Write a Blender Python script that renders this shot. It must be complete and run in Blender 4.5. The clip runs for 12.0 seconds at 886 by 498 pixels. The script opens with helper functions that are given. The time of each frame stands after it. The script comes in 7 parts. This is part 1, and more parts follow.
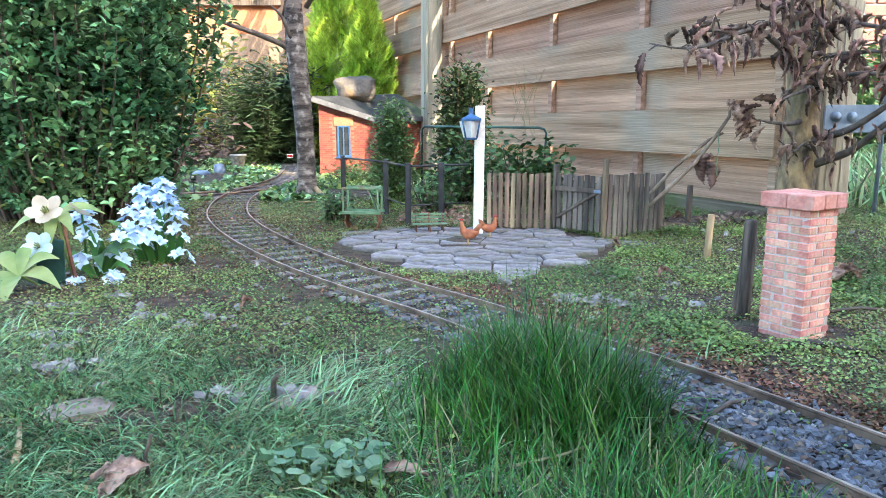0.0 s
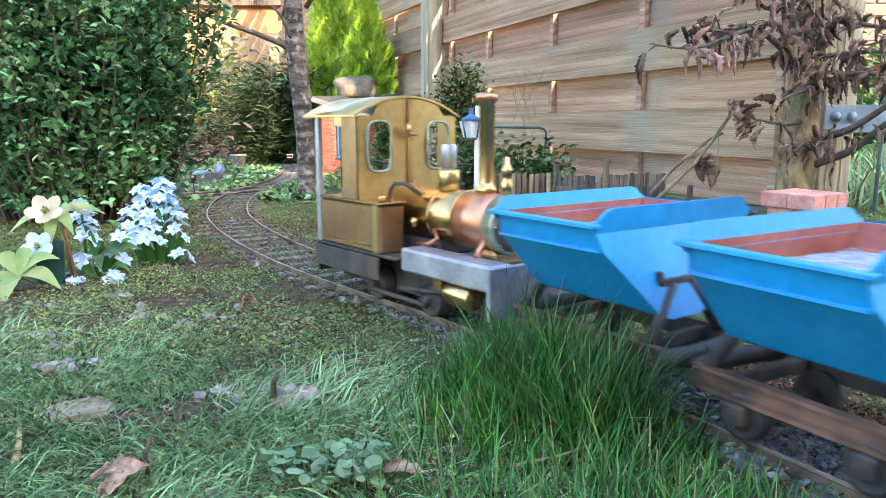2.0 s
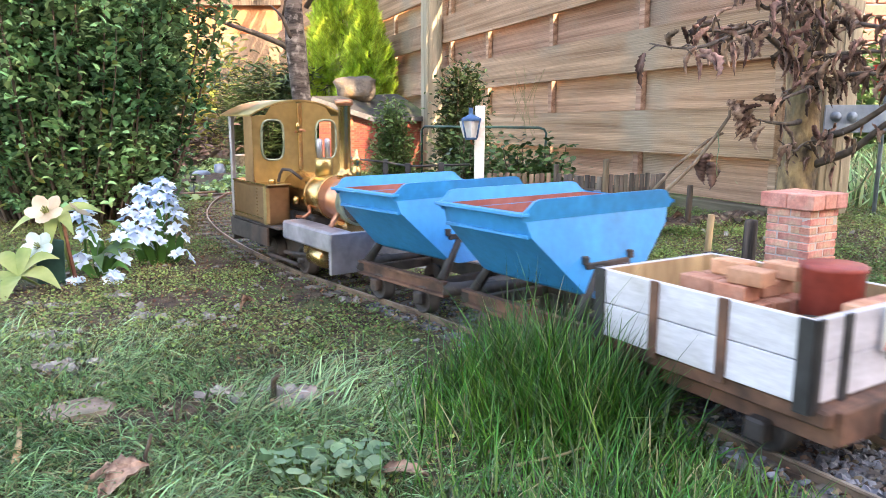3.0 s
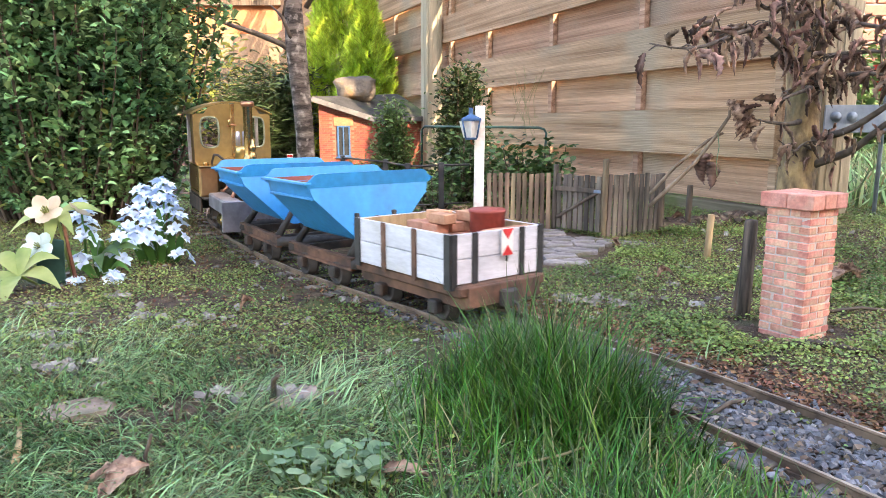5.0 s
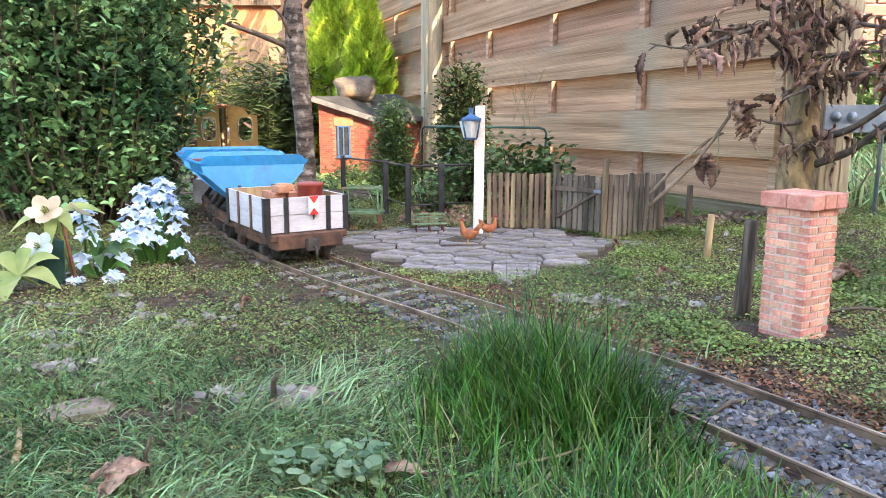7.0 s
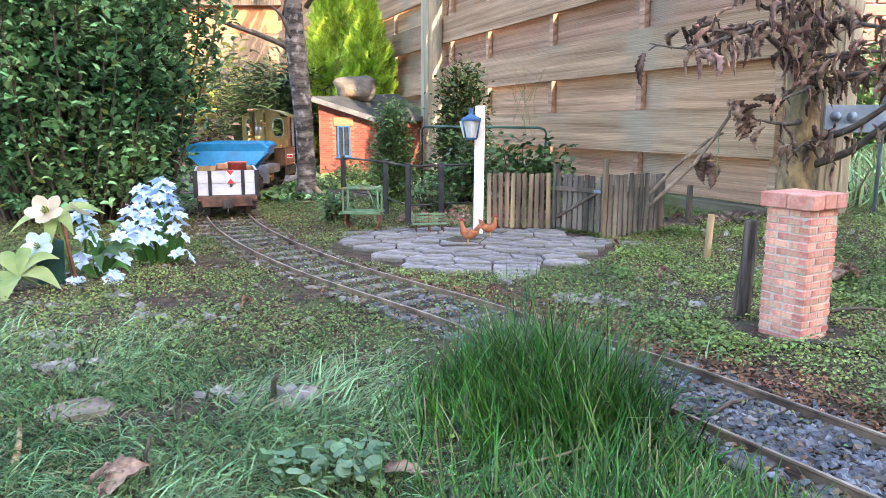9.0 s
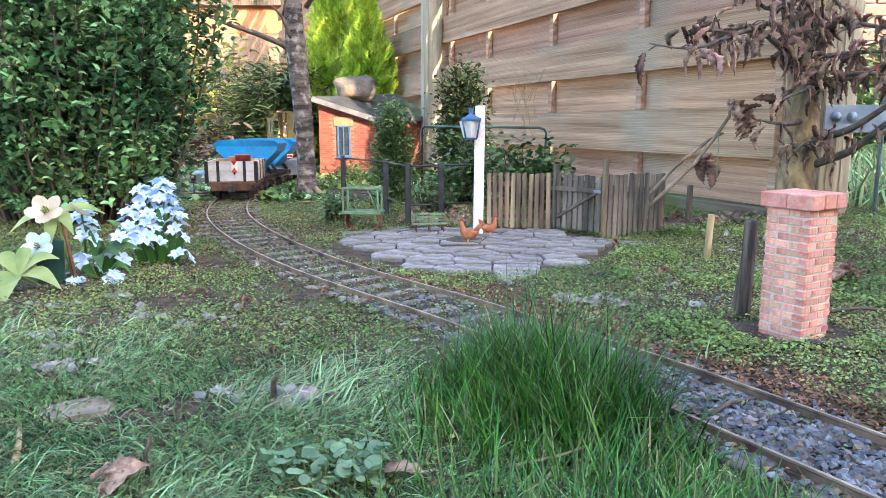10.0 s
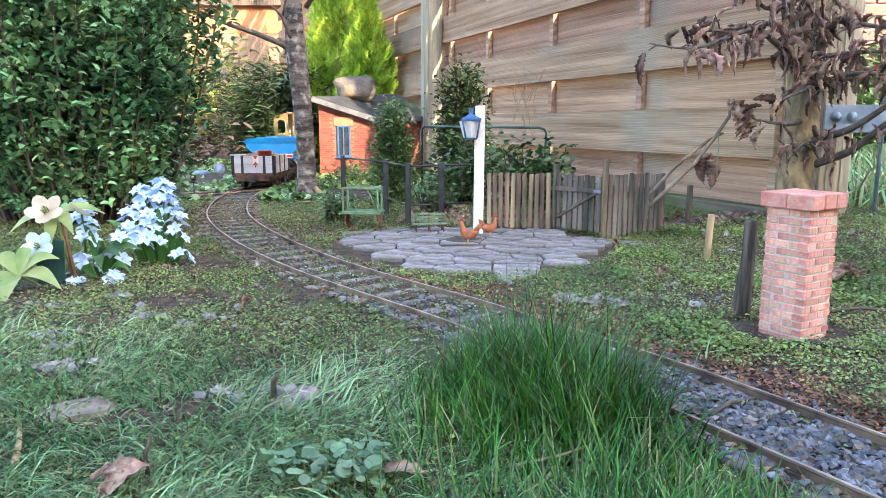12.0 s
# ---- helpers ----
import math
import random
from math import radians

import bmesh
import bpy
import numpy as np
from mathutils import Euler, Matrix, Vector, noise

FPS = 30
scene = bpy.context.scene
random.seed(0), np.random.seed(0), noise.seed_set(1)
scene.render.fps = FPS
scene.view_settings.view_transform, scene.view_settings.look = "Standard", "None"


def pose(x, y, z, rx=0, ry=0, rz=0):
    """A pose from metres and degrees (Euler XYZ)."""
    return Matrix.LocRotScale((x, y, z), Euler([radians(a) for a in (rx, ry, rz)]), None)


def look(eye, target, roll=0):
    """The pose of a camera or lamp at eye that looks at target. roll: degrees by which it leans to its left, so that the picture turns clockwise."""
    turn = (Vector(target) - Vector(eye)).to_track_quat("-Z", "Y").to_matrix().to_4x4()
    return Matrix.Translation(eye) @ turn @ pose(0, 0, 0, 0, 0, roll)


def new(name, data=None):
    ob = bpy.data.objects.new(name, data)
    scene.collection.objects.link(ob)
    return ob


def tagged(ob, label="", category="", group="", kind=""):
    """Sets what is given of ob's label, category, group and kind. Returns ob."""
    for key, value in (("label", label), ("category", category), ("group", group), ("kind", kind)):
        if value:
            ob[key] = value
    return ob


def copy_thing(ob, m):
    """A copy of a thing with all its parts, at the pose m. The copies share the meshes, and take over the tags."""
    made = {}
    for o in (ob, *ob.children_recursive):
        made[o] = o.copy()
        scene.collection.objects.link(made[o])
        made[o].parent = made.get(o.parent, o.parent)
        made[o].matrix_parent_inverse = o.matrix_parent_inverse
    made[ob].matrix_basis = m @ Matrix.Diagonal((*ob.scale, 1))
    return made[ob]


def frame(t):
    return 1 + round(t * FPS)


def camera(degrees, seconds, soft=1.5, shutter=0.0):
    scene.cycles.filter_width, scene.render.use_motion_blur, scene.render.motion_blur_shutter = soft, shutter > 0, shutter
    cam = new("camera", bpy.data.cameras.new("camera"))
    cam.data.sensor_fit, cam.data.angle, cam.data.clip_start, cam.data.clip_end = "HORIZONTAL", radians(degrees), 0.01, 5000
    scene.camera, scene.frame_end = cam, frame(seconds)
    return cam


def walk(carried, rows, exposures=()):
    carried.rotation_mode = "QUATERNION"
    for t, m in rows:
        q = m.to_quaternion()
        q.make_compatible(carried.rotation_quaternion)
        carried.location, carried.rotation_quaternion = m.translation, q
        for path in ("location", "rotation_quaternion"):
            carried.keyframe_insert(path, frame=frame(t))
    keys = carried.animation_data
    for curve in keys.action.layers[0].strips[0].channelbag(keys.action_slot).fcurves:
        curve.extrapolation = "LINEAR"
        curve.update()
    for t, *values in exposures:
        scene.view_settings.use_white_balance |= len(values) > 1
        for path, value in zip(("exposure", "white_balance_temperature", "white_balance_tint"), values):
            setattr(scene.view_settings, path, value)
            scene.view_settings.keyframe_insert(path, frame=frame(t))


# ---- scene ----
# The camera stands still, low over the grass beside the line.
EYE = Vector((0, 0, 0.222))
cam = camera(63.8, 12.0, soft=0.6, shutter=0.5)
STAND = pose(0, 0, 0.222, 90 - 9.99, 0, 0)
walk(cam, [(0, STAND), (12, STAND)], exposures=[(0, 3.12, 6150, 7), (1.5, 3.14, 6200, 4), (2.5, 3.16, 7050, 13), (3.2, 3.14, 7750, 19), (5.5, 3.12, 7650, 17), (7, 3.11, 7400, 16), (9, 3.11, 6700, 13), (12, 3.11, 6450, 12)])

# Light: a low warm sun from behind and to the right, the foreground in open shade.
SUN_AZ, SUN_EL = 146, 22        # degrees clockwise from +y, degrees above the horizon
sun_to = Vector((math.sin(radians(SUN_AZ)) * math.cos(radians(SUN_EL)), math.cos(radians(SUN_AZ)) * math.cos(radians(SUN_EL)), math.sin(radians(SUN_EL))))
world = bpy.data.worlds.new("sky")
scene.world = world
world.use_nodes = True
sky = world.node_tree.nodes.new("ShaderNodeTexSky")
sky.sky_type, sky.sun_disc = "NISHITA", False
sky.sun_elevation, sky.sun_rotation = radians(SUN_EL), radians(SUN_AZ)
sky.altitude, sky.dust_density = 50, 2.0
world.node_tree.links.new(sky.outputs[0], world.node_tree.nodes["Background"].inputs[0])
world.node_tree.nodes["Background"].inputs[1].default_value = 0.15
sun = new("sun", bpy.data.lights.new("sun", "SUN"))
sun.data.energy, sun.data.angle, sun.data.color = 2.0, radians(0.6), (1.0, 0.82, 0.6)
sun.matrix_world = look(sun_to * 20, (0, 0, 0))


# ---- materials ----
def mat(name, a, b, scale=20.0, rough=0.7, metal=0.0, bump=0.3, fine=120.0, detail=6.0, piece=0.0, island=0.0, stretch=(1, 1, 1), lo=0.35, hi=0.65, spec=0.5, dist=0.002, trans=0.0, stain=None, stain_scale=6.0, grain=0.25):
    """Two colours mixed by noise at one scale, finer grain and relief at another; piece: brightness varied from object to object, island: from island to island."""
    m = bpy.data.materials.new(name)
    m.use_nodes = True
    n, l = m.node_tree.nodes, m.node_tree.links
    bsdf = n["Principled BSDF"]
    tc = n.new("ShaderNodeTexCoord")
    mp = n.new("ShaderNodeMapping")
    mp.inputs["Scale"].default_value = stretch
    l.new(tc.outputs["Object"], mp.inputs[0])
    n1 = n.new("ShaderNodeTexNoise")
    n1.inputs["Scale"].default_value, n1.inputs["Detail"].default_value = scale, detail
    n2 = n.new("ShaderNodeTexNoise")
    n2.inputs["Scale"].default_value, n2.inputs["Detail"].default_value = fine, 4
    l.new(mp.outputs[0], n1.inputs["Vector"])
    l.new(mp.outputs[0], n2.inputs["Vector"])
    ramp = n.new("ShaderNodeValToRGB")
    ramp.color_ramp.elements[0].position, ramp.color_ramp.elements[1].position = lo, hi
    ramp.color_ramp.elements[0].color, ramp.color_ramp.elements[1].color = (*a, 1), (*b, 1)
    l.new(n1.outputs[0], ramp.inputs[0])
    col = ramp.outputs[0]
    if stain:
        n3 = n.new("ShaderNodeTexNoise")
        n3.inputs["Scale"].default_value, n3.inputs["Detail"].default_value = stain_scale, 8
        l.new(tc.outputs["Object"], n3.inputs["Vector"])
        r3 = n.new("ShaderNodeMapRange")
        r3.inputs["From Min"].default_value, r3.inputs["From Max"].default_value = 0.52, 0.68
        l.new(n3.outputs[0], r3.inputs["Value"])
        mx = n.new("ShaderNodeMix")
        mx.data_type = "RGBA"
        l.new(r3.outputs[0], mx.inputs["Factor"])
        l.new(col, mx.inputs["A"])
        mx.inputs["B"].default_value = (*stain, 1)
        col = mx.outputs["Result"]
    hsv = n.new("ShaderNodeHueSaturation")
    l.new(col, hsv.inputs["Color"])
    mr = n.new("ShaderNodeMapRange")
    mr.inputs["To Min"].default_value, mr.inputs["To Max"].default_value = 1 - grain, 1 + grain
    l.new(n2.outputs[0], mr.inputs["Value"])
    val = mr.outputs[0]
    for amount, kind in ((piece, "o"), (island, "i")):
        if amount:
            src = n.new("ShaderNodeObjectInfo" if kind == "o" else "ShaderNodeNewGeometry")
            r2 = n.new("ShaderNodeMapRange")
            r2.inputs["To Min"].default_value, r2.inputs["To Max"].default_value = 1 - amount, 1 + amount
            l.new(src.outputs["Random" if kind == "o" else "Random Per Island"], r2.inputs["Value"])
            mul = n.new("ShaderNodeMath")
            mul.operation = "MULTIPLY"
            l.new(val, mul.inputs[0])
            l.new(r2.outputs[0], mul.inputs[1])
            val = mul.outputs[0]
            hue = n.new("ShaderNodeMapRange")
            hue.inputs["To Min"].default_value, hue.inputs["To Max"].default_value = 0.5 - amount * 0.05, 0.5 + amount * 0.05
            frac = n.new("ShaderNodeMath")
            frac.operation = "PINGPONG"
            frac.inputs[1].default_value = 0.13
            l.new(src.outputs["Random" if kind == "o" else "Random Per Island"], frac.inputs[0])
            sc = n.new("ShaderNodeMath")
            sc.operation = "MULTIPLY"
            sc.inputs[1].default_value = 7.7
            l.new(frac.outputs[0], sc.inputs[0])
            l.new(sc.outputs[0], hue.inputs["Value"])
            l.new(hue.outputs[0], hsv.inputs["Hue"])
    l.new(val, hsv.inputs["Value"])
    l.new(hsv.outputs[0], bsdf.inputs["Base Color"])
    bsdf.inputs["Roughness"].default_value, bsdf.inputs["Metallic"].default_value = rough, metal
    bsdf.inputs["Specular IOR Level"].default_value = spec
    if trans:
        bsdf.inputs["Transmission Weight"].default_value = trans
    if bump:
        bp = n.new("ShaderNodeBump")
        bp.inputs["Strength"].default_value, bp.inputs["Distance"].default_value = bump, dist
        ad = n.new("ShaderNodeMath")
        ad.operation = "ADD"
        l.new(n1.outputs[0], ad.inputs[0])
        l.new(n2.outputs[0], ad.inputs[1])
        l.new(ad.outputs[0], bp.inputs["Height"])
        l.new(bp.outputs[0], bsdf.inputs["Normal"])
    return m


def leafy(name, a, b, island=0.35, rough=0.45, scale=4.0, glow=0.35, hi=0.65):
    """A leaf: lit through from behind by a translucent share."""
    m = mat(name, a, b, scale=scale, rough=rough, bump=0.15, island=island, fine=60, hi=hi)
    n, l = m.node_tree.nodes, m.node_tree.links
    tr = n.new("ShaderNodeBsdfTranslucent")
    mx = n.new("ShaderNodeMixShader")
    mx.inputs[0].default_value = glow
    src = n["Principled BSDF"].inputs["Base Color"].links[0].from_socket
    l.new(src, tr.inputs["Color"])
    l.new(n["Principled BSDF"].outputs[0], mx.inputs[1])
    l.new(tr.outputs[0], mx.inputs[2])
    l.new(mx.outputs[0], n["Material Output"].inputs["Surface"])
    return m


M = dict(
    soil=mat("soil", (0.03, 0.019, 0.013), (0.14, 0.092, 0.062), scale=60, rough=0.95, bump=1.0, fine=420, dist=0.006, stain=(0.075, 0.105, 0.03), stain_scale=9, lo=0.3, hi=0.7),
    grass=leafy("grass_blade", (0.1, 0.225, 0.082), (0.4, 0.57, 0.29), island=0.8, scale=3, glow=0.25),
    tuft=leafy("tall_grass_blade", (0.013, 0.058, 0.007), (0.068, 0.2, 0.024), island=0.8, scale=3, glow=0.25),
    dry=leafy("dry_blade", (0.3, 0.25, 0.13), (0.45, 0.4, 0.22), island=0.3),
    clover=leafy("clover_leaf", (0.085, 0.165, 0.038), (0.27, 0.37, 0.1), island=0.6, scale=3.5, glow=0.25),
    moss=leafy("moss", (0.13, 0.11, 0.04), (0.3, 0.24, 0.1), island=0.5, scale=3),
    litter=mat("litter", (0.1, 0.05, 0.028), (0.3, 0.15, 0.085), island=0.5, rough=0.9),
    stone=mat("pale_stone", (0.15, 0.138, 0.13), (0.34, 0.315, 0.295), scale=60, rough=0.85, island=0.35, fine=300),
    slate=mat("slate_chip", (0.032, 0.035, 0.042), (0.15, 0.158, 0.182), scale=50, rough=0.55, island=0.65, fine=300),
    rail=mat("rail_steel", (0.085, 0.055, 0.04), (0.27, 0.185, 0.125), scale=30, rough=0.6, metal=0.1, bump=0.3, fine=200),
    railhead=mat("rail_head", (0.15, 0.115, 0.09), (0.36, 0.3, 0.235), scale=30, rough=0.5, metal=0.2, bump=0.1, fine=200),
    sleeper=mat("sleeper_wood", (0.075, 0.062, 0.055), (0.25, 0.215, 0.19), scale=12, rough=0.9, piece=0.35, stretch=(1, 6, 6), fine=90),
    fence=mat("fence_board", (0.3, 0.178, 0.112), (0.57, 0.38, 0.262), scale=9, rough=0.8, piece=0.22, stretch=(0.12, 5, 7), fine=60, grain=0.6, bump=0.5, stain=(0.37, 0.29, 0.22), stain_scale=3.5),
    fencepost=mat("fence_post_wood", (0.22, 0.19, 0.13), (0.42, 0.37, 0.27), scale=6, rough=0.8, stretch=(5, 5, 0.4), fine=80),
    darkpost=mat("dark_post_wood", (0.03, 0.024, 0.02), (0.16, 0.12, 0.095), scale=30, rough=0.85, stretch=(4, 4, 0.4), fine=160),
    picketgrey=mat("grey_picket_wood", (0.05, 0.043, 0.038), (0.2, 0.165, 0.135), scale=16, rough=0.88, piece=0.4, stretch=(4, 4, 0.5), fine=120, grain=0.4),
    cane=mat("cut_branch_bark", (0.14, 0.1, 0.07), (0.34, 0.26, 0.19), scale=30, rough=0.85, stretch=(2, 2, 0.7), fine=150),
    picket=mat("picket_wood", (0.1, 0.072, 0.05), (0.33, 0.235, 0.155), scale=16, rough=0.85, piece=0.4, stretch=(4, 4, 0.5), fine=120),
    greywood=mat("weathered_wood", (0.06, 0.045, 0.035), (0.18, 0.14, 0.11), scale=16, rough=0.85, stretch=(4, 4, 0.5), fine=120),
    palewood=mat("pale_split_wood", (0.3, 0.2, 0.11), (0.5, 0.36, 0.2), scale=16, rough=0.8, stretch=(4, 4, 0.5), fine=120),
    brick=mat("small_brick", (0.55, 0.21, 0.155), (0.72, 0.36, 0.28), scale=45, rough=0.85, piece=0.22, fine=300, grain=0.4, bump=0.5, dist=0.0008, stain=(0.52, 0.4, 0.26), stain_scale=26),
    mortar=mat("mortar", (0.46, 0.36, 0.33), (0.66, 0.56, 0.52), scale=60, rough=0.95, fine=400, stain=(0.3, 0.33, 0.2), stain_scale=25),
    shedbrick=mat("shed_brick", (0.23, 0.058, 0.04), (0.35, 0.1, 0.068), scale=30, rough=0.85, piece=0.25, fine=200, dist=0.001),
    shedmortar=mat("shed_mortar", (0.22, 0.11, 0.08), (0.32, 0.17, 0.12), scale=40, rough=0.95),
    lintel=mat("lintel", (0.42, 0.15, 0.08), (0.52, 0.21, 0.11), scale=30, rough=0.85),
    felt=mat("roof_felt", (0.026, 0.027, 0.029), (0.06, 0.061, 0.06), scale=14, rough=0.95, fine=250, stain=(0.12, 0.15, 0.06)),
    trimgrey=mat("grey_trim", (0.1, 0.1, 0.105), (0.17, 0.168, 0.17), scale=20, rough=0.8),
    blue=mat("blue_paint", (0.022, 0.08, 0.19), (0.045, 0.13, 0.28), scale=30, rough=0.5, bump=0.1),
    dark=mat("dark_pane", (0.02, 0.025, 0.03), (0.05, 0.055, 0.06), rough=0.15, bump=0.05),
    paving=mat("paving_stone", (0.11, 0.1, 0.1), (0.34, 0.31, 0.31), scale=30, rough=0.9, piece=0.2, fine=160, grain=0.5, bump=0.8, dist=0.003, stain=(0.13, 0.12, 0.08), stain_scale=14),
    white=mat("white_paint", (0.66, 0.64, 0.6), (0.82, 0.81, 0.79), scale=25, rough=0.5, bump=0.1),
    iron=mat("black_iron", (0.012, 0.013, 0.015), (0.035, 0.036, 0.04), scale=40, rough=0.5, bump=0.15),
    greenpaint=mat("green_paint", (0.08, 0.16, 0.08), (0.17, 0.28, 0.16), scale=30, rough=0.6, bump=0.2, stain=(0.2, 0.12, 0.07), stain_scale=40),
    darkgreen=mat("dark_green_tube", (0.012, 0.05, 0.045), (0.03, 0.09, 0.08), scale=30, rough=0.4, bump=0.1),
    rust=mat("rusty_plate", (0.13, 0.05, 0.03), (0.28, 0.12, 0.07), scale=30, rough=0.85, fine=150),
    bark=mat("cherry_bark", (0.038, 0.03, 0.028), (0.19, 0.162, 0.15), scale=16, rough=0.8, stretch=(1, 1, 4), fine=90, bump=1.0, dist=0.004, stain=(0.38, 0.35, 0.33), stain_scale=42, lo=0.4, hi=0.62),
    # bark2: yellowish bark whose golden tone also paints in patches of sunlight
    bark2=mat("smooth_bark", (0.055, 0.042, 0.034), (0.4, 0.28, 0.14), scale=22, rough=0.85, stretch=(1.6, 1.6, 0.8), fine=70, grain=0.5, bump=0.9, dist=0.004, stain=(0.12, 0.13, 0.07), stain_scale=9),
    twig=mat("twig", (0.05, 0.04, 0.035), (0.15, 0.12, 0.1), scale=40, rough=0.85),
    stem=mat("shrub_stem", (0.06, 0.045, 0.035), (0.15, 0.115, 0.085), scale=40, rough=0.85),
    dead=leafy("dead_leaf", (0.06, 0.032, 0.026), (0.32, 0.2, 0.155), island=0.6, rough=0.65, scale=60, glow=0.15),
    shrub=leafy("shrub_leaf", (0.068, 0.195, 0.084), (0.3, 0.49, 0.235), island=0.75, rough=0.25, scale=5, glow=0.25),
    shrubpale=leafy("shrub_pale_leaf", (0.2, 0.26, 0.06), (0.35, 0.36, 0.1), island=0.3, rough=0.4),
    conifer=leafy("golden_conifer", (0.22, 0.38, 0.025), (0.5, 0.62, 0.08), island=0.4, rough=0.6, scale=3, glow=0.3),
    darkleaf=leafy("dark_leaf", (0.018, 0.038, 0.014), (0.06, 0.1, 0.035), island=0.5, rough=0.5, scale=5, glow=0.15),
    ivy=leafy("ivy_leaf", (0.04, 0.1, 0.03), (0.13, 0.22, 0.07), island=0.45, rough=0.35, scale=8, glow=0.2),
    yew=leafy("yew_leaf", (0.06, 0.13, 0.04), (0.2, 0.3, 0.1), island=0.5, rough=0.5, scale=8, glow=0.25),
    yellowleaf=leafy("yellow_green_leaf", (0.16, 0.2, 0.04), (0.36, 0.36, 0.1), island=0.4, scale=3),
    petal=leafy("pale_blue_petal", (0.52, 0.68, 0.88), (0.8, 0.9, 0.98), island=0.12, rough=0.5, scale=40, glow=0.3),
    creampetal=leafy("cream_petal", (0.58, 0.46, 0.32), (0.75, 0.65, 0.5), island=0.08, rough=0.5, scale=20, glow=0.3),
    greenpetal=leafy("green_bract", (0.24, 0.35, 0.1), (0.46, 0.52, 0.2), island=0.15, rough=0.5, scale=20, glow=0.3),
    strap=leafy("strap_leaf", (0.05, 0.17, 0.03), (0.11, 0.29, 0.06), island=0.25, rough=0.35, scale=8, glow=0.25),
    brass=mat("brass", (0.46, 0.29, 0.12), (0.66, 0.46, 0.22), scale=12, rough=0.27, metal=1.0, bump=0.06, fine=90, stain=(0.32, 0.21, 0.1), stain_scale=9),
    tankbrass=mat("tarnished_brass", (0.25, 0.145, 0.075), (0.42, 0.265, 0.14), scale=10, rough=0.38, metal=0.9, bump=0.06, fine=90, stain=(0.2, 0.13, 0.07), stain_scale=12),
    olive=mat("olive_brass", (0.42, 0.32, 0.135), (0.58, 0.45, 0.22), scale=7, rough=0.3, metal=0.92, bump=0.05, fine=90),
    copper=mat("copper", (0.56, 0.24, 0.14), (0.74, 0.38, 0.25), scale=14, rough=0.4, metal=1.0, bump=0.06, fine=90, stain=(0.3, 0.12, 0.06), stain_scale=14),
    verdigris=mat("tarnished_brass", (0.13, 0.16, 0.12), (0.34, 0.38, 0.28), scale=40, rough=0.45, metal=0.6, bump=0.08, fine=90),
    steel=mat("bare_steel", (0.32, 0.32, 0.37), (0.54, 0.54, 0.6), scale=26, rough=0.42, metal=0.7, bump=0.06),
    frame=mat("dark_frame", (0.022, 0.02, 0.02), (0.065, 0.055, 0.05), scale=30, rough=0.7, bump=0.2, stain=(0.09, 0.055, 0.04), stain_scale=14),
    rustframe=mat("rusty_frame", (0.055, 0.03, 0.022), (0.18, 0.088, 0.055), scale=30, rough=0.8, bump=0.3),
    hopper=mat("hopper_blue", (0.009, 0.24, 0.56), (0.016, 0.32, 0.68), scale=10, rough=0.42, bump=0.06, stain=(0.025, 0.21, 0.47), stain_scale=12),
    hopperin=mat("hopper_red", (0.3, 0.08, 0.06), (0.42, 0.15, 0.12), scale=22, rough=0.8, bump=0.2),
    gravel=mat("grey_load", (0.2, 0.22, 0.26), (0.4, 0.42, 0.47), scale=80, rough=0.9, bump=0.8, fine=300),
    plank=mat("white_plank", (0.48, 0.48, 0.52), (0.64, 0.64, 0.69), scale=9, rough=0.55, piece=0.08, stretch=(1, 1, 4), bump=0.15, fine=80, stain=(0.5, 0.49, 0.48), stain_scale=14),
    redpaint=mat("red_paint", (0.55, 0.02, 0.025), (0.68, 0.04, 0.04), rough=0.5, bump=0.05),
    drum=mat("dark_red_drum", (0.2, 0.03, 0.025), (0.32, 0.06, 0.045), scale=30, rough=0.5, bump=0.1),
    loadbrick=mat("load_brick", (0.46, 0.2, 0.12), (0.62, 0.33, 0.22), scale=60, rough=0.85, piece=0.2, fine=300, dist=0.001),
    hen=mat("hen_brown", (0.3, 0.09, 0.035), (0.46, 0.17, 0.07), scale=60, rough=0.7, bump=0.3),
    housebrick=mat("house_brick", (0.38, 0.15, 0.06), (0.52, 0.25, 0.12), scale=5, rough=0.9, piece=0.18, fine=40),
    sandwall=mat("sand_wall", (0.15, 0.095, 0.06), (0.27, 0.185, 0.125), scale=2.5, rough=0.95, fine=30, bump=0.4, dist=0.02),
    boulder=mat("boulder", (0.09, 0.08, 0.07), (0.2, 0.175, 0.15), scale=10, rough=0.9, fine=90, bump=0.6, dist=0.006, stain=(0.24, 0.14, 0.06), stain_scale=12),
    lampglass=mat("lamp_pane", (0.6, 0.6, 0.58), (0.72, 0.72, 0.7), rough=0.3, bump=0.0),
    galv=mat("galvanised", (0.13, 0.19, 0.26), (0.24, 0.31, 0.4), scale=20, rough=0.5, metal=0.1, bump=0.05),
    rockpink=mat("pinkish_stone", (0.25, 0.18, 0.15), (0.4, 0.31, 0.27), scale=18, rough=0.95, fine=150, bump=0.6, dist=0.003, stain=(0.14, 0.13, 0.08), stain_scale=20),
    mintpetal=leafy("mint_petal", (0.5, 0.68, 0.68), (0.72, 0.85, 0.84), island=0.08, rough=0.5, scale=20, glow=0.3),
    paleround=leafy("round_pale_leaf", (0.12, 0.22, 0.11), (0.27, 0.38, 0.22), island=0.3, rough=0.4, scale=10, glow=0.2),
    deadpale=leafy("pale_dead_leaf", (0.09, 0.045, 0.03), (0.46, 0.3, 0.21), island=0.1, rough=0.75, scale=110, glow=0.2),
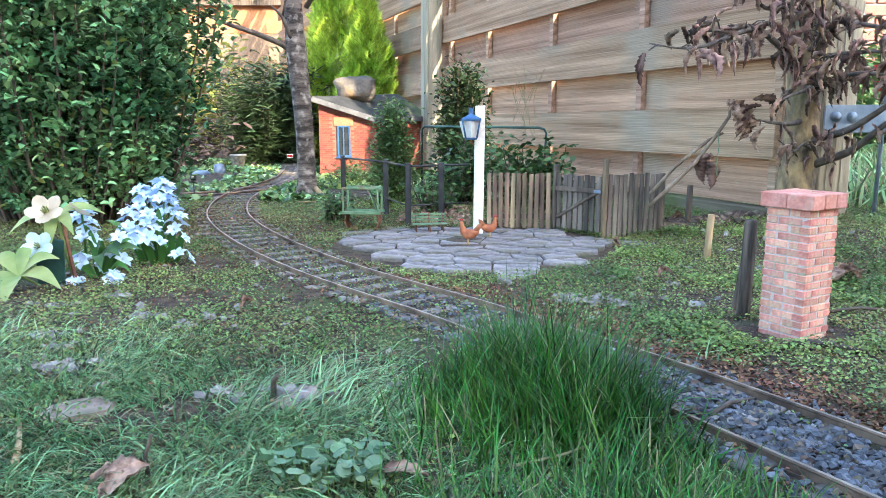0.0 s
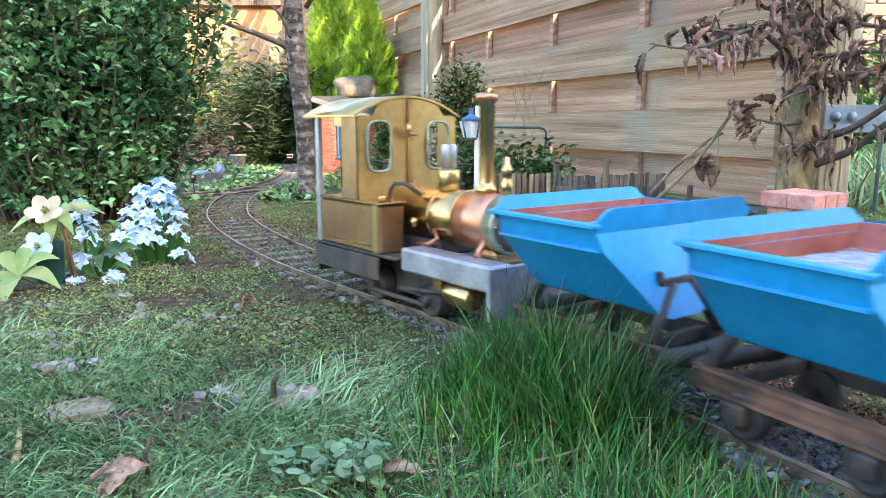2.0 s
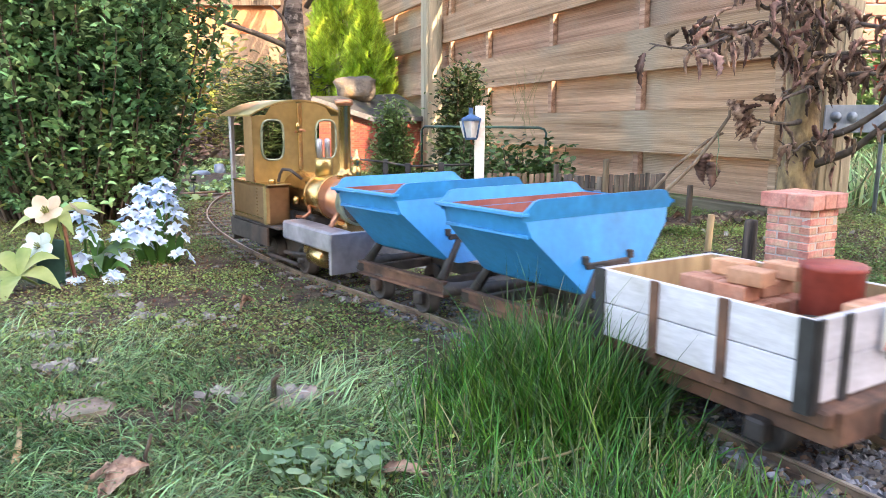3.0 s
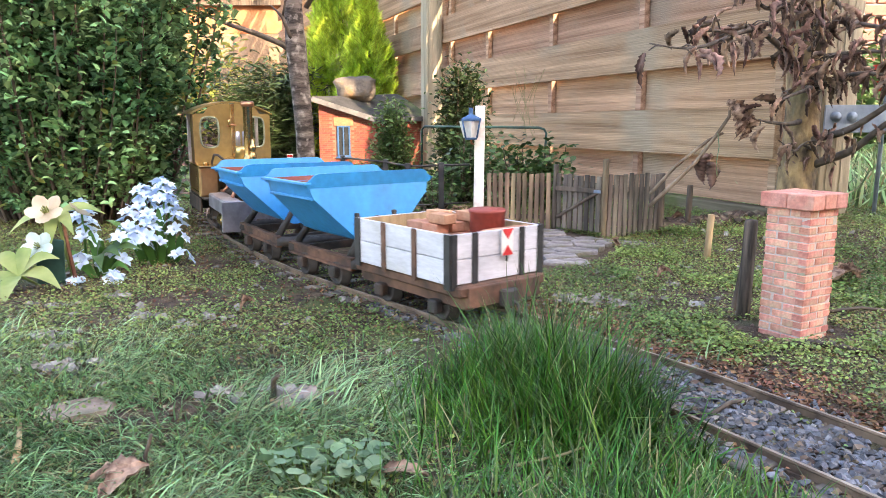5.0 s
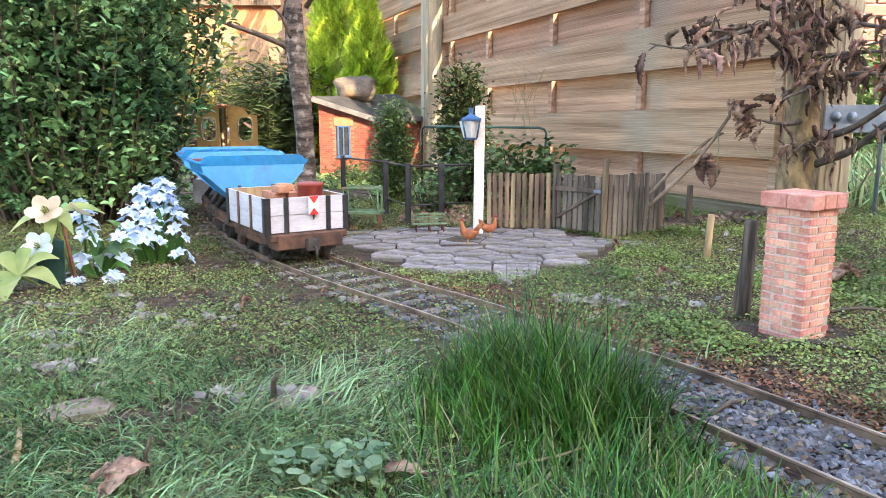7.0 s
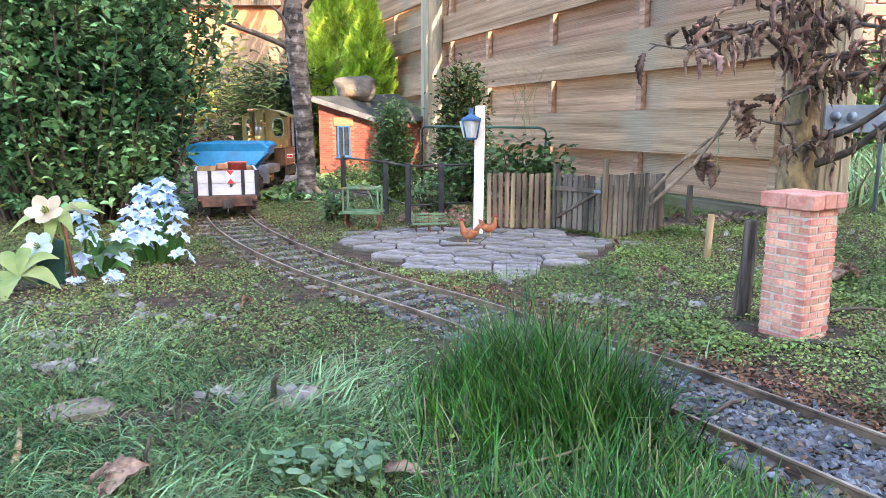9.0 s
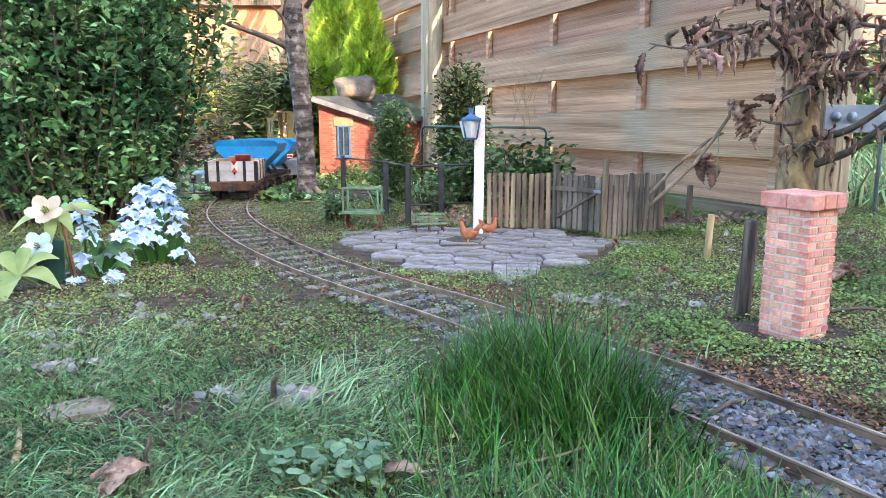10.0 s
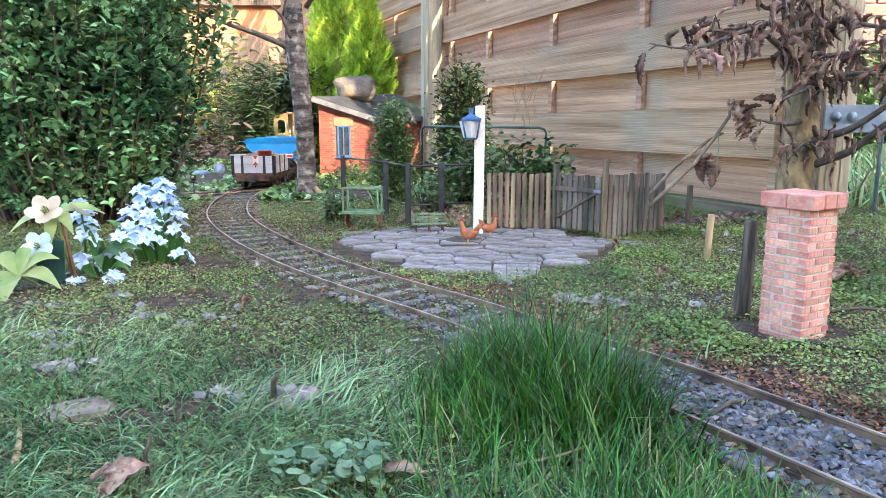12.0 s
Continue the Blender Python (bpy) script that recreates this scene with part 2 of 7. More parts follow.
    pinkbrick=mat("pink_brick", (0.24, 0.1, 0.08), (0.33, 0.16, 0.135), scale=8, rough=0.85, piece=0.15, fine=50),
    bluestone=mat("blue_stone", (0.14, 0.19, 0.28), (0.26, 0.32, 0.42), scale=12, rough=0.7, fine=60),
    crumb=mat("soil_crumb", (0.06, 0.04, 0.028), (0.2, 0.145, 0.105), scale=40, rough=0.95, island=0.6, bump=0.3),
    sidemortar=mat("side_mortar", (0.26, 0.22, 0.2), (0.36, 0.31, 0.29), scale=20, rough=0.95),
    mossboard=mat("mossy_board", (0.085, 0.07, 0.045), (0.24, 0.2, 0.13), scale=8, rough=0.9, stretch=(0.4, 4, 4), fine=90, stain=(0.12, 0.14, 0.05), stain_scale=7),
    redstone=mat("reddish_stone", (0.16, 0.085, 0.06), (0.4, 0.25, 0.19), scale=30, rough=0.9, island=0.5, fine=200),
    farsoil=mat("dark_soil", (0.05, 0.035, 0.03), (0.15, 0.1, 0.085), island=0.4, scale=10, rough=0.95),
)


# ---- mesh helpers ----
def part(name, bm, material, parent=None, label="", smooth=False):
    """One bmesh becomes one mesh object, under a thing or a part."""
    me = bpy.data.meshes.new(name)
    bm.normal_update()
    bm.to_mesh(me)
    bm.free()
    for mm in material if isinstance(material, (list, tuple)) else (material,):
        me.materials.append(mm)
    if smooth:
        for p in me.polygons:
            p.use_smooth = True
    ob = new(name, me)
    if parent:
        ob.parent = parent
    if label:
        ob["label"] = label
    return ob


def thing(name, m, label, category, group="", kind=""):
    ob = new(name)
    ob.empty_display_size = 0.02
    ob.matrix_world = m
    return tagged(ob, label, category, group, kind)


def box(bm, x0, x1, y0, y1, z0, z1, bevel=0.0, m=None, index=0):
    r = bmesh.ops.create_cube(bm, size=1, matrix=Matrix.LocRotScale(((x0 + x1) / 2, (y0 + y1) / 2, (z0 + z1) / 2), None, (abs(x1 - x0), abs(y1 - y0), abs(z1 - z0))))
    vs = r["verts"]
    if bevel:
        es = list({e for v in vs for e in v.link_edges})
        b = bmesh.ops.bevel(bm, geom=es, offset=bevel, segments=1, affect="EDGES", profile=0.5)
        vs = list({v for f in b["faces"] for v in f.verts} | {v for v in vs if v.is_valid})
    if m is not None:
        bmesh.ops.transform(bm, matrix=m, verts=vs)
    for f in {f for v in vs for f in v.link_faces}:
        f.material_index = index
    return vs


def boxed(name, x0, x1, y0, y1, z0, z1, material, parent, bevel=0.001, label="", m=None):
    bm = bmesh.new()
    box(bm, x0, x1, y0, y1, z0, z1, bevel, m)
    return part(name, bm, material, parent, label)


def tube(bm, pts, radii, seg=8, cap=True):
    """A round tube through points, its radius given point by point."""
    pts = [Vector(p) for p in pts]
    if not hasattr(radii, "__len__"):
        radii = [radii] * len(pts)
    rings, side = [], None
    for i, p in enumerate(pts):
        d = (pts[min(i + 1, len(pts) - 1)] - pts[max(i - 1, 0)]).normalized()
        if side is None:
            side = d.orthogonal().normalized()
        side = (side - d * side.dot(d)).normalized()
        up = d.cross(side)
        rings.append([bm.verts.new(p + float(radii[i]) * (side * math.cos(2 * math.pi * k / seg) + up * math.sin(2 * math.pi * k / seg))) for k in range(seg)])
    for a, b in zip(rings[:-1], rings[1:]):
        for k in range(seg):
            bm.faces.new((a[k], a[(k + 1) % seg], b[(k + 1) % seg], b[k])).smooth = True
    if cap:
        bm.faces.new(rings[0][::-1])
        bm.faces.new(rings[-1])


def tubed(name, pts, radii, material, parent=None, seg=8, label=""):
    bm = bmesh.new()
    tube(bm, pts, radii, seg)
    return part(name, bm, material, parent, label)


def lathe(name, profile, material, parent=None, seg=24, m=None, label=""):
    """Turned round z: profile of (radius, height)."""
    bm = bmesh.new()
    rings = [[bm.verts.new((max(r, 1e-4) * math.cos(2 * math.pi * k / seg), max(r, 1e-4) * math.sin(2 * math.pi * k / seg), z)) for k in range(seg)] for r, z in profile]
    for a, b in zip(rings[:-1], rings[1:]):
        for k in range(seg):
            bm.faces.new((a[k], a[(k + 1) % seg], b[(k + 1) % seg], b[k]))
    bm.faces.new(rings[0][::-1])
    bm.faces.new(rings[-1])
    if m is not None:
        bmesh.ops.transform(bm, matrix=m, verts=bm.verts)
    ob = part(name, bm, material, parent, label)
    for p in ob.data.polygons:
        p.use_smooth = len(p.vertices) == 4 and abs(p.normal.z if m is None else 0) < 0.9
    return ob


def scatter(name, verts, faces, mats, material, parent=None, pick=None, smooth=False):
    """Many small copies of one outline in one mesh; mats: n x 3 x 4 matrices. pick: a material index for each copy."""
    verts = np.array(verts, float)
    mats = np.asarray(mats, float)
    n, k = len(mats), len(verts)
    out = np.einsum("nij,kj->nki", mats[:, :, :3], verts) + mats[:, None, :, 3]
    loops = np.concatenate([np.array(f) for f in faces])
    sizes = np.array([len(f) for f in faces])
    all_loops = (loops[None, :] + (np.arange(n) * k)[:, None]).ravel()
    all_sizes = np.tile(sizes, n)
    me = bpy.data.meshes.new(name)
    me.vertices.add(n * k)
    me.vertices.foreach_set("co", out.reshape(-1))
    me.loops.add(len(all_loops))
    me.loops.foreach_set("vertex_index", all_loops.astype(np.int32))
    me.polygons.add(len(all_sizes))
    me.polygons.foreach_set("loop_start", np.concatenate([[0], np.cumsum(all_sizes)[:-1]]).astype(np.int32))
    for mm in material if isinstance(material, (list, tuple)) else (material,):
        me.materials.append(mm)
    if pick is not None:
        me.polygons.foreach_set("material_index", np.repeat(np.asarray(pick, np.int32), len(faces)))
    me.update(calc_edges=True)
    me.polygons.foreach_set("use_smooth", np.full(len(all_sizes), smooth, bool))
    ob = new(name, me)
    if parent:
        ob.parent = parent
    return ob


rng = np.random.default_rng(7)


def turns(yaw, pitch, roll, size, at):
    """n x 3 x 4 matrices from arrays: turned about z, then tipped, then rolled."""
    cy, sy, cp, sp, cr, sr = np.cos(yaw), np.sin(yaw), np.cos(pitch), np.sin(pitch), np.cos(roll), np.sin(roll)
    r = np.empty((len(yaw), 3, 4))
    r[:, 0, 0], r[:, 0, 1], r[:, 0, 2] = cy * cp, cy * sp * sr - sy * cr, cy * sp * cr + sy * sr
    r[:, 1, 0], r[:, 1, 1], r[:, 1, 2] = sy * cp, sy * sp * sr + cy * cr, sy * sp * cr - cy * sr
    r[:, 2, 0], r[:, 2, 1], r[:, 2, 2] = -sp, cp * sr, cp * cr
    r[:, :, :3] *= np.asarray(size).reshape(len(yaw), -1)[:, None, :]
    r[:, :, 3] = at
    return r


# ---- the line ----
LINE = [(1.5, -1.6), (0.9, -0.6), (0.6, -0.09), (0.45, 0.165), (0.36, 0.32), (0.303, 0.421), (0.244, 0.522), (0.186, 0.617), (0.099, 0.739), (0.012, 0.857), (-0.066, 0.95), (-0.158, 1.06), (-0.247, 1.18), (-0.347, 1.335), (-0.44, 1.507), (-0.515, 1.69), (-0.575, 1.92), (-0.605, 2.1), (-0.614, 2.23), (-0.616, 2.38), (-0.612, 2.55), (-0.617, 2.8), (-0.645, 3.05), (-0.695, 3.35), (-0.77, 3.7), (-0.9, 4.2)]
GAUGE = 0.089


def glide(points, n=16):
    p = [np.array(q, float) for q in points]
    p = [2 * p[0] - p[1], *p, 2 * p[-1] - p[-2]]
    out = []
    for a, b, c, d in zip(p, p[1:], p[2:], p[3:]):
        for t in np.arange(n) / n:
            out.append(0.5 * (2 * b + (c - a) * t + (2 * a - 5 * b + 4 * c - d) * t * t + (3 * b - a - 3 * c + d) * t ** 3))
    return np.array(out + [p[-2]])


RUN = glide(LINE)
RUN_S = np.concatenate([[0], np.cumsum(np.linalg.norm(np.diff(RUN, axis=0), axis=1))])
RUN_S -= np.interp(0.421, RUN[:, 1], RUN_S)


def rise(y):
    """The line and the ground climb a little beyond the curve."""
    t = min(max((y - 0.9) / 0.9, 0), 1)
    return 0.0138 * t * t * (3 - 2 * t)


def line_at(s):
    x, y = float(np.interp(s, RUN_S, RUN[:, 0])), float(np.interp(s, RUN_S, RUN[:, 1]))
    return Vector((x, y, rise(y)))


def on_line(s, half=0.055):
    """The pose of a vehicle whose middle is at s: x ahead, y to its left, z up."""
    a, b = line_at(s - half), line_at(s + half)
    d = (b - a).normalized()
    n = Vector((-d.y, d.x, 0)).normalized()
    u = d.cross(n)
    m = Matrix((d, n, u)).transposed().to_4x4()
    m.translation = (a + b) / 2
    return m


def line_distance(x, y):
    """Distance of places from the middle of the line."""
    p = np.stack([np.atleast_1d(x), np.atleast_1d(y)], 1)
    best = np.full(len(p), 9.0)
    q = RUN[::3]
    for a, b in zip(q[:-1], q[1:]):
        t = np.clip(((p - a) @ (b - a)) / ((b - a) @ (b - a)), 0, 1)
        best = np.minimum(best, np.linalg.norm(p - a - t[:, None] * (b - a), axis=1))
    return best


def heights(x, y):
    """The height of the earth at many places: nearly level, a little lumpy, sunk a few millimetres under the rails."""
    x, y = np.atleast_1d(np.asarray(x, float)), np.atleast_1d(np.asarray(y, float))
    t = np.clip((y - 0.9) / 0.9, 0, 1)
    up = 0.0138 * t * t * (3 - 2 * t)
    z = up - 0.012 + np.array([0.006 * noise.noise((a * 4, b * 4, 0)) + 0.004 * noise.noise((a * 13, b * 13, 3)) for a, b in zip(x, y)])
    near = np.clip((line_distance(x, y) - 0.06) / 0.05, 0, 1)
    z = z * near + (up - 0.0082) * (1 - near)
    return z + 0.025 * np.clip((x - 0.42) / 0.3, 0, 1) * np.clip((y - 0.95) / 0.4, 0, 1)


def ground_z(x, y):
    return float(heights(x, y)[0])


# ---- setting: earth, far ground, fence, walls ----
def build_ground():
    """One sheet: fine near the line, coarse out to the horizon."""
    xs = np.concatenate([[-400, -60, -15, -6, -3.5, -2.4], np.arange(-1.8, 1.8, 0.03), [2.2, 3, 5, 15, 60, 400]])
    ys = np.concatenate([[-60, -10, -3, -1], np.arange(-0.3, 2.6, 0.03), [2.7, 2.9, 3.1, 3.4, 3.8, 4.3, 5, 6, 8, 15, 60, 400]])
    bm = bmesh.new()
    gx, gy = np.meshgrid(xs, ys)
    hs = heights(gx.ravel(), gy.ravel()).reshape(gx.shape)
    grid = [[bm.verts.new((x, y, hs[j, i])) for i, x in enumerate(xs)] for j, y in enumerate(ys)]
    for r0, r1 in zip(grid[:-1], grid[1:]):
        for k in range(len(xs) - 1):
            bm.faces.new((r0[k], r0[k + 1], r1[k + 1], r1[k])).smooth = True
    return tagged(part("ground", bm, M["soil"]), "dark garden soil with moss and thin grass", "ground", kind="structure")


ground = build_ground()

FENCE_0, FENCE_D = Vector((0.69, 1.59, 0)), Vector((-0.375, 0.927, 0)).normalized()
FENCE_TURN = math.degrees(math.atan2(FENCE_D.y, FENCE_D.x))


def build_fence():
    """Grooved boards, alternately proud and set back, on upright battens; x runs along the fence, y into the garden."""
    f = thing("wall_fence", pose(*FENCE_0, 0, 0, FENCE_TURN), "tall brown wooden fence of grooved horizontal boards", "fence", kind="structure")
    x0 = -0.085
    z, proud = 0.046, False
    rows = []
    while z < 1.75:
        rows.append((z, proud))
        z, proud = z + 0.1045, not proud

    def board(length):
        bm = bmesh.new()
        n, h = 25, 0.108
        prof = []
        for i in range(n):
            a = h * i / n
            prof += [(0.0, a), (0.0, a + h / n * 0.55), (-0.0014, a + h / n * 0.68), (-0.0014, a + h / n * 0.9)]
        prof.append((0.0, h))
        ends = [[bm.verts.new((x, yy, zz)) for yy, zz in prof] + [bm.verts.new((x, -0.018, h)), bm.verts.new((x, -0.018, 0))] for x in (0, length)]
        for k in range(len(prof) + 2):
            k2 = (k + 1) % (len(prof) + 2)
            bm.faces.new((ends[0][k], ends[0][k2], ends[1][k2], ends[1][k]))
        bm.faces.new(ends[0][::-1])
        bm.faces.new(ends[1])
        bmesh.ops.recalc_face_normals(bm, faces=bm.faces)
        return bm
    made = {}
    for z, proud in rows:
        for a, b in ((x0, 1.782), (1.788, 3.6), (3.606, 6.0)):
            key = round(b - a, 3)
            if key not in made:
                ob = part("board", board(b - a), M["fence"], f)
                made[key] = ob.data
            else:
                ob = new("board", made[key])
                ob.parent = f
            ob.matrix_basis = pose(a, 0.036 if proud else 0.0, z - (0.002 if proud else 0), random.uniform(-0.6, 0.6), 0, 0)
    bat = None
    for x in (-0.07, 0.398, 0.863, 1.343, 1.715, 2.05, 2.48, 3.0, 3.5, 3.84, 4.3):
        if bat is None:
            bm = bmesh.new()
            box(bm, -0.011, 0.011, 0.0, 0.0175, 0.03, 1.8, 0.001)
            ob = part("batten", bm, M["fence"], f)
            bat = ob.data
        else:
            ob = new("batten", bat)
            ob.parent = f
        ob.matrix_basis = pose(x, 0.001, 0)
    for x in (1.786, 3.603):
        post = boxed("post", x - 0.0375, x + 0.0375, 0.038, 0.113, -0.05, 1.9, M["fencepost"], f, 0.006)
        for y in (0.057, 0.094):
            boxed("bead", x - 0.0405, x - 0.0373, y - 0.006, y + 0.006, -0.04, 1.89, M["fencepost"], post, 0.001)
    boxed("gravel_board", x0, 6.0, -0.012, 0.03, -0.08, 0.043, M["mossboard"], f, 0.003)
    return f


build_fence()


def build_back_wall():
    """The sunlit brick house wall that closes the garden, with its eaves."""
    w = thing("wall_house", pose(0, 7.5, 0), "sunlit orange brick house wall with a pale rendered base", "wall", kind="structure")
    boxed("base", -9, 3, 0, 0.3, -0.2, 1.12, M["sandwall"], w, 0.01)
    boxed("wall", -9, 3, 0.03, 0.3, 1.12, 2.3, M["housebrick"], w, 0.01)
    boxed("gutter", -9, 3, -0.12, 0.03, 1.47, 1.56, M["white"], w, 0.01)
    boxed("fascia", -9, 3, -0.05, 0.0, 1.39, 1.47, M["greywood"], w, 0.005)


build_back_wall()


def build_shade_walls():
    """Unseen walls added behind and beside the camera, to lay shade over the near garden."""
    h = thing("wall_neighbour", pose(0, 0, 0), "plain unseen brick walls added to shade the near garden", "wall", kind="structure")
    d = Vector((sun_to.x, sun_to.y, 0)).normalized()
    n = Vector((-d.y, d.x, 0))
    m = Matrix((n, -d, Vector((0, 0, 1)))).transposed().to_4x4()
    m.translation = d * 5.0
    bm = bmesh.new()
    box(bm, -7, 1.15, -0.3, 0.3, -0.2, 3.7, 0.01, m)
    part("wall", bm, M["housebrick"], h)
    bm = bmesh.new()
    # lower added wall: lets the sun reach the shed, conifers and far fence
    box(bm, 1.15, 7, -0.3, 0.3, -0.2, 2.75, 0.01, m)
    part("annexe_wall", bm, M["housebrick"], h)


build_shade_walls()


# ---- track ----
def build_track():
    t = thing("railway_track", pose(0, 0, 0), "narrow garden railway track with rusty rails on wooden sleepers", "railway track", kind="structure")
    # two rails: flat-bottomed section swept along the line
    sec = [(-0.0014, 0.0), (0.0014, 0.0), (0.0018, -0.0016), (0.0007, -0.0028), (0.0007, -0.0082), (0.0034, -0.0094), (0.0034, -0.0105), (-0.0034, -0.0105), (-0.0034, -0.0094), (-0.0007, -0.0082), (-0.0007, -0.0028), (-0.0018, -0.0016)]
    stations = np.arange(-2.0, RUN_S[-1] - 0.02, 0.02)
    for side in (-1, 1):
        bm = bmesh.new()
        rings = []
        for s in stations:
            m = on_line(s, 0.01)
            rings.append([bm.verts.new(m @ Vector((0, side * (GAUGE / 2 + 0.0022) + a, b))) for a, b in sec])
        for r0, r1 in zip(rings[:-1], rings[1:]):
            for k in range(len(sec)):
                bm.faces.new((r0[k], r0[(k + 1) % 12], r1[(k + 1) % 12], r1[k])).material_index = int(k == 0)
        bmesh.ops.recalc_face_normals(bm, faces=bm.faces)
        part("rail", bm, [M["rail"], M["railhead"]], t)
    sl = None
    s = -0.6
    while s < RUN_S[-1] - 0.1:
        if sl is None:
            bm = bmesh.new()
            box(bm, -0.0095, 0.0095, -0.075, 0.075, -0.009, 0.0, 0.0012)
            ob = part("sleeper", bm, M["sleeper"], t)
            sl = ob.data
        else:
            ob = new("sleeper", sl)
            ob.parent = t
        ob.matrix_basis = on_line(s) @ pose(0, random.uniform(-.004, .004), -0.0064 - random.uniform(0, 0.0012), 0, 0, random.uniform(-2.5, 2.5)) @ Matrix.Diagonal((random.uniform(0.8, 1.2), random.uniform(0.93, 1.06), 1, 1))
        s += 0.052
    return t


build_track()


def build_spur():
    """The siding that leaves the line at the curve."""
    t = thing("siding_track", pose(0, 0, 0), "dark siding rails branching off at the curve", "railway track", kind="structure")
    mid = glide([(-0.583, 2.55), (-0.605, 2.4), (-0.66, 2.27), (-0.76, 2.15), (-0.92, 2.04), (-1.15, 1.93)], 10)
    for side in (-1, 1):
        d = np.gradient(mid, axis=0)
        d /= np.linalg.norm(d, axis=1)[:, None]
        p = mid + np.stack([-d[:, 1], d[:, 0]], 1) * side * GAUGE / 2
        tubed("rail", [(a, b, rise(b) - 0.004) for a, b in p], 0.004, M["rail"], t, 6)
    for k in range(3, len(mid) - 2, 3):
        d = mid[k + 1] - mid[k]
        boxed("sleeper", -0.009, 0.009, -0.07, 0.07, -0.014, -0.007, M["sleeper"], t, 0.001, m=pose(mid[k][0], mid[k][1], rise(mid[k][1]), 0, 0, math.degrees(math.atan2(d[1], d[0]))))


build_spur()


# ---- brick gate pillar ----
def brick_stock(l, w, h, bevel=0.0005):
    bm = bmesh.new()
    box(bm, -l / 2, l / 2, -w / 2, w / 2, 0, h, bevel)
    me = bpy.data.meshes.new("brick")
    bm.to_mesh(me)
    bm.free()
    return me


def build_pillar():
    p = thing("brick_pillar", pose(0.397, 0.781, ground_z(0.397, 0.781) - 0.005, 0, 0, 31), "small red brick gate pillar with a brick cap", "pillar")
    boxed("mortar_core", -0.0251, 0.0251, -0.0251, 0.0251, 0, 0.1495, M["mortar"], p, 0.001)
    long, short = brick_stock(0.0268, 0.0125, 0.0074, 0.0007), brick_stock(0.0128, 0.0125, 0.0074, 0.0007)
    long.materials.append(M["brick"])
    short.materials.append(M["brick"])
    pitch = 0.0087
    for k in range(17):
        for face in range(4):
            xs = ((-0.0122, long), (0.0098, short)) if (k + face) % 2 else ((0.0031, long), (-0.0191, short))
            for x, me in xs:
                ob = new("brick", me)
                ob.parent = p
                ob.matrix_basis = pose(0, 0, 0.002 + k * pitch, 0, 0, 90 * face) @ pose(x + random.uniform(-.0006, .0006), -0.0193 - random.uniform(0, 0.0007), random.uniform(-.0003, .0003), random.uniform(-1, 1), random.uniform(-1.2, 1.2), random.uniform(-1, 1))
    for i in range(3):
        for j in range(2):
            boxed("cap_brick", -0.0102, 0.0102, -0.0155, 0.0155, 0, 0.0165, M["brick"], p, 0.001, m=pose(-0.0212 + i * 0.0212, -0.016 + j * 0.032, 0.1497, random.uniform(-1, 1), random.uniform(-1, 1), random.uniform(-1, 1)))
    return p


build_pillar()


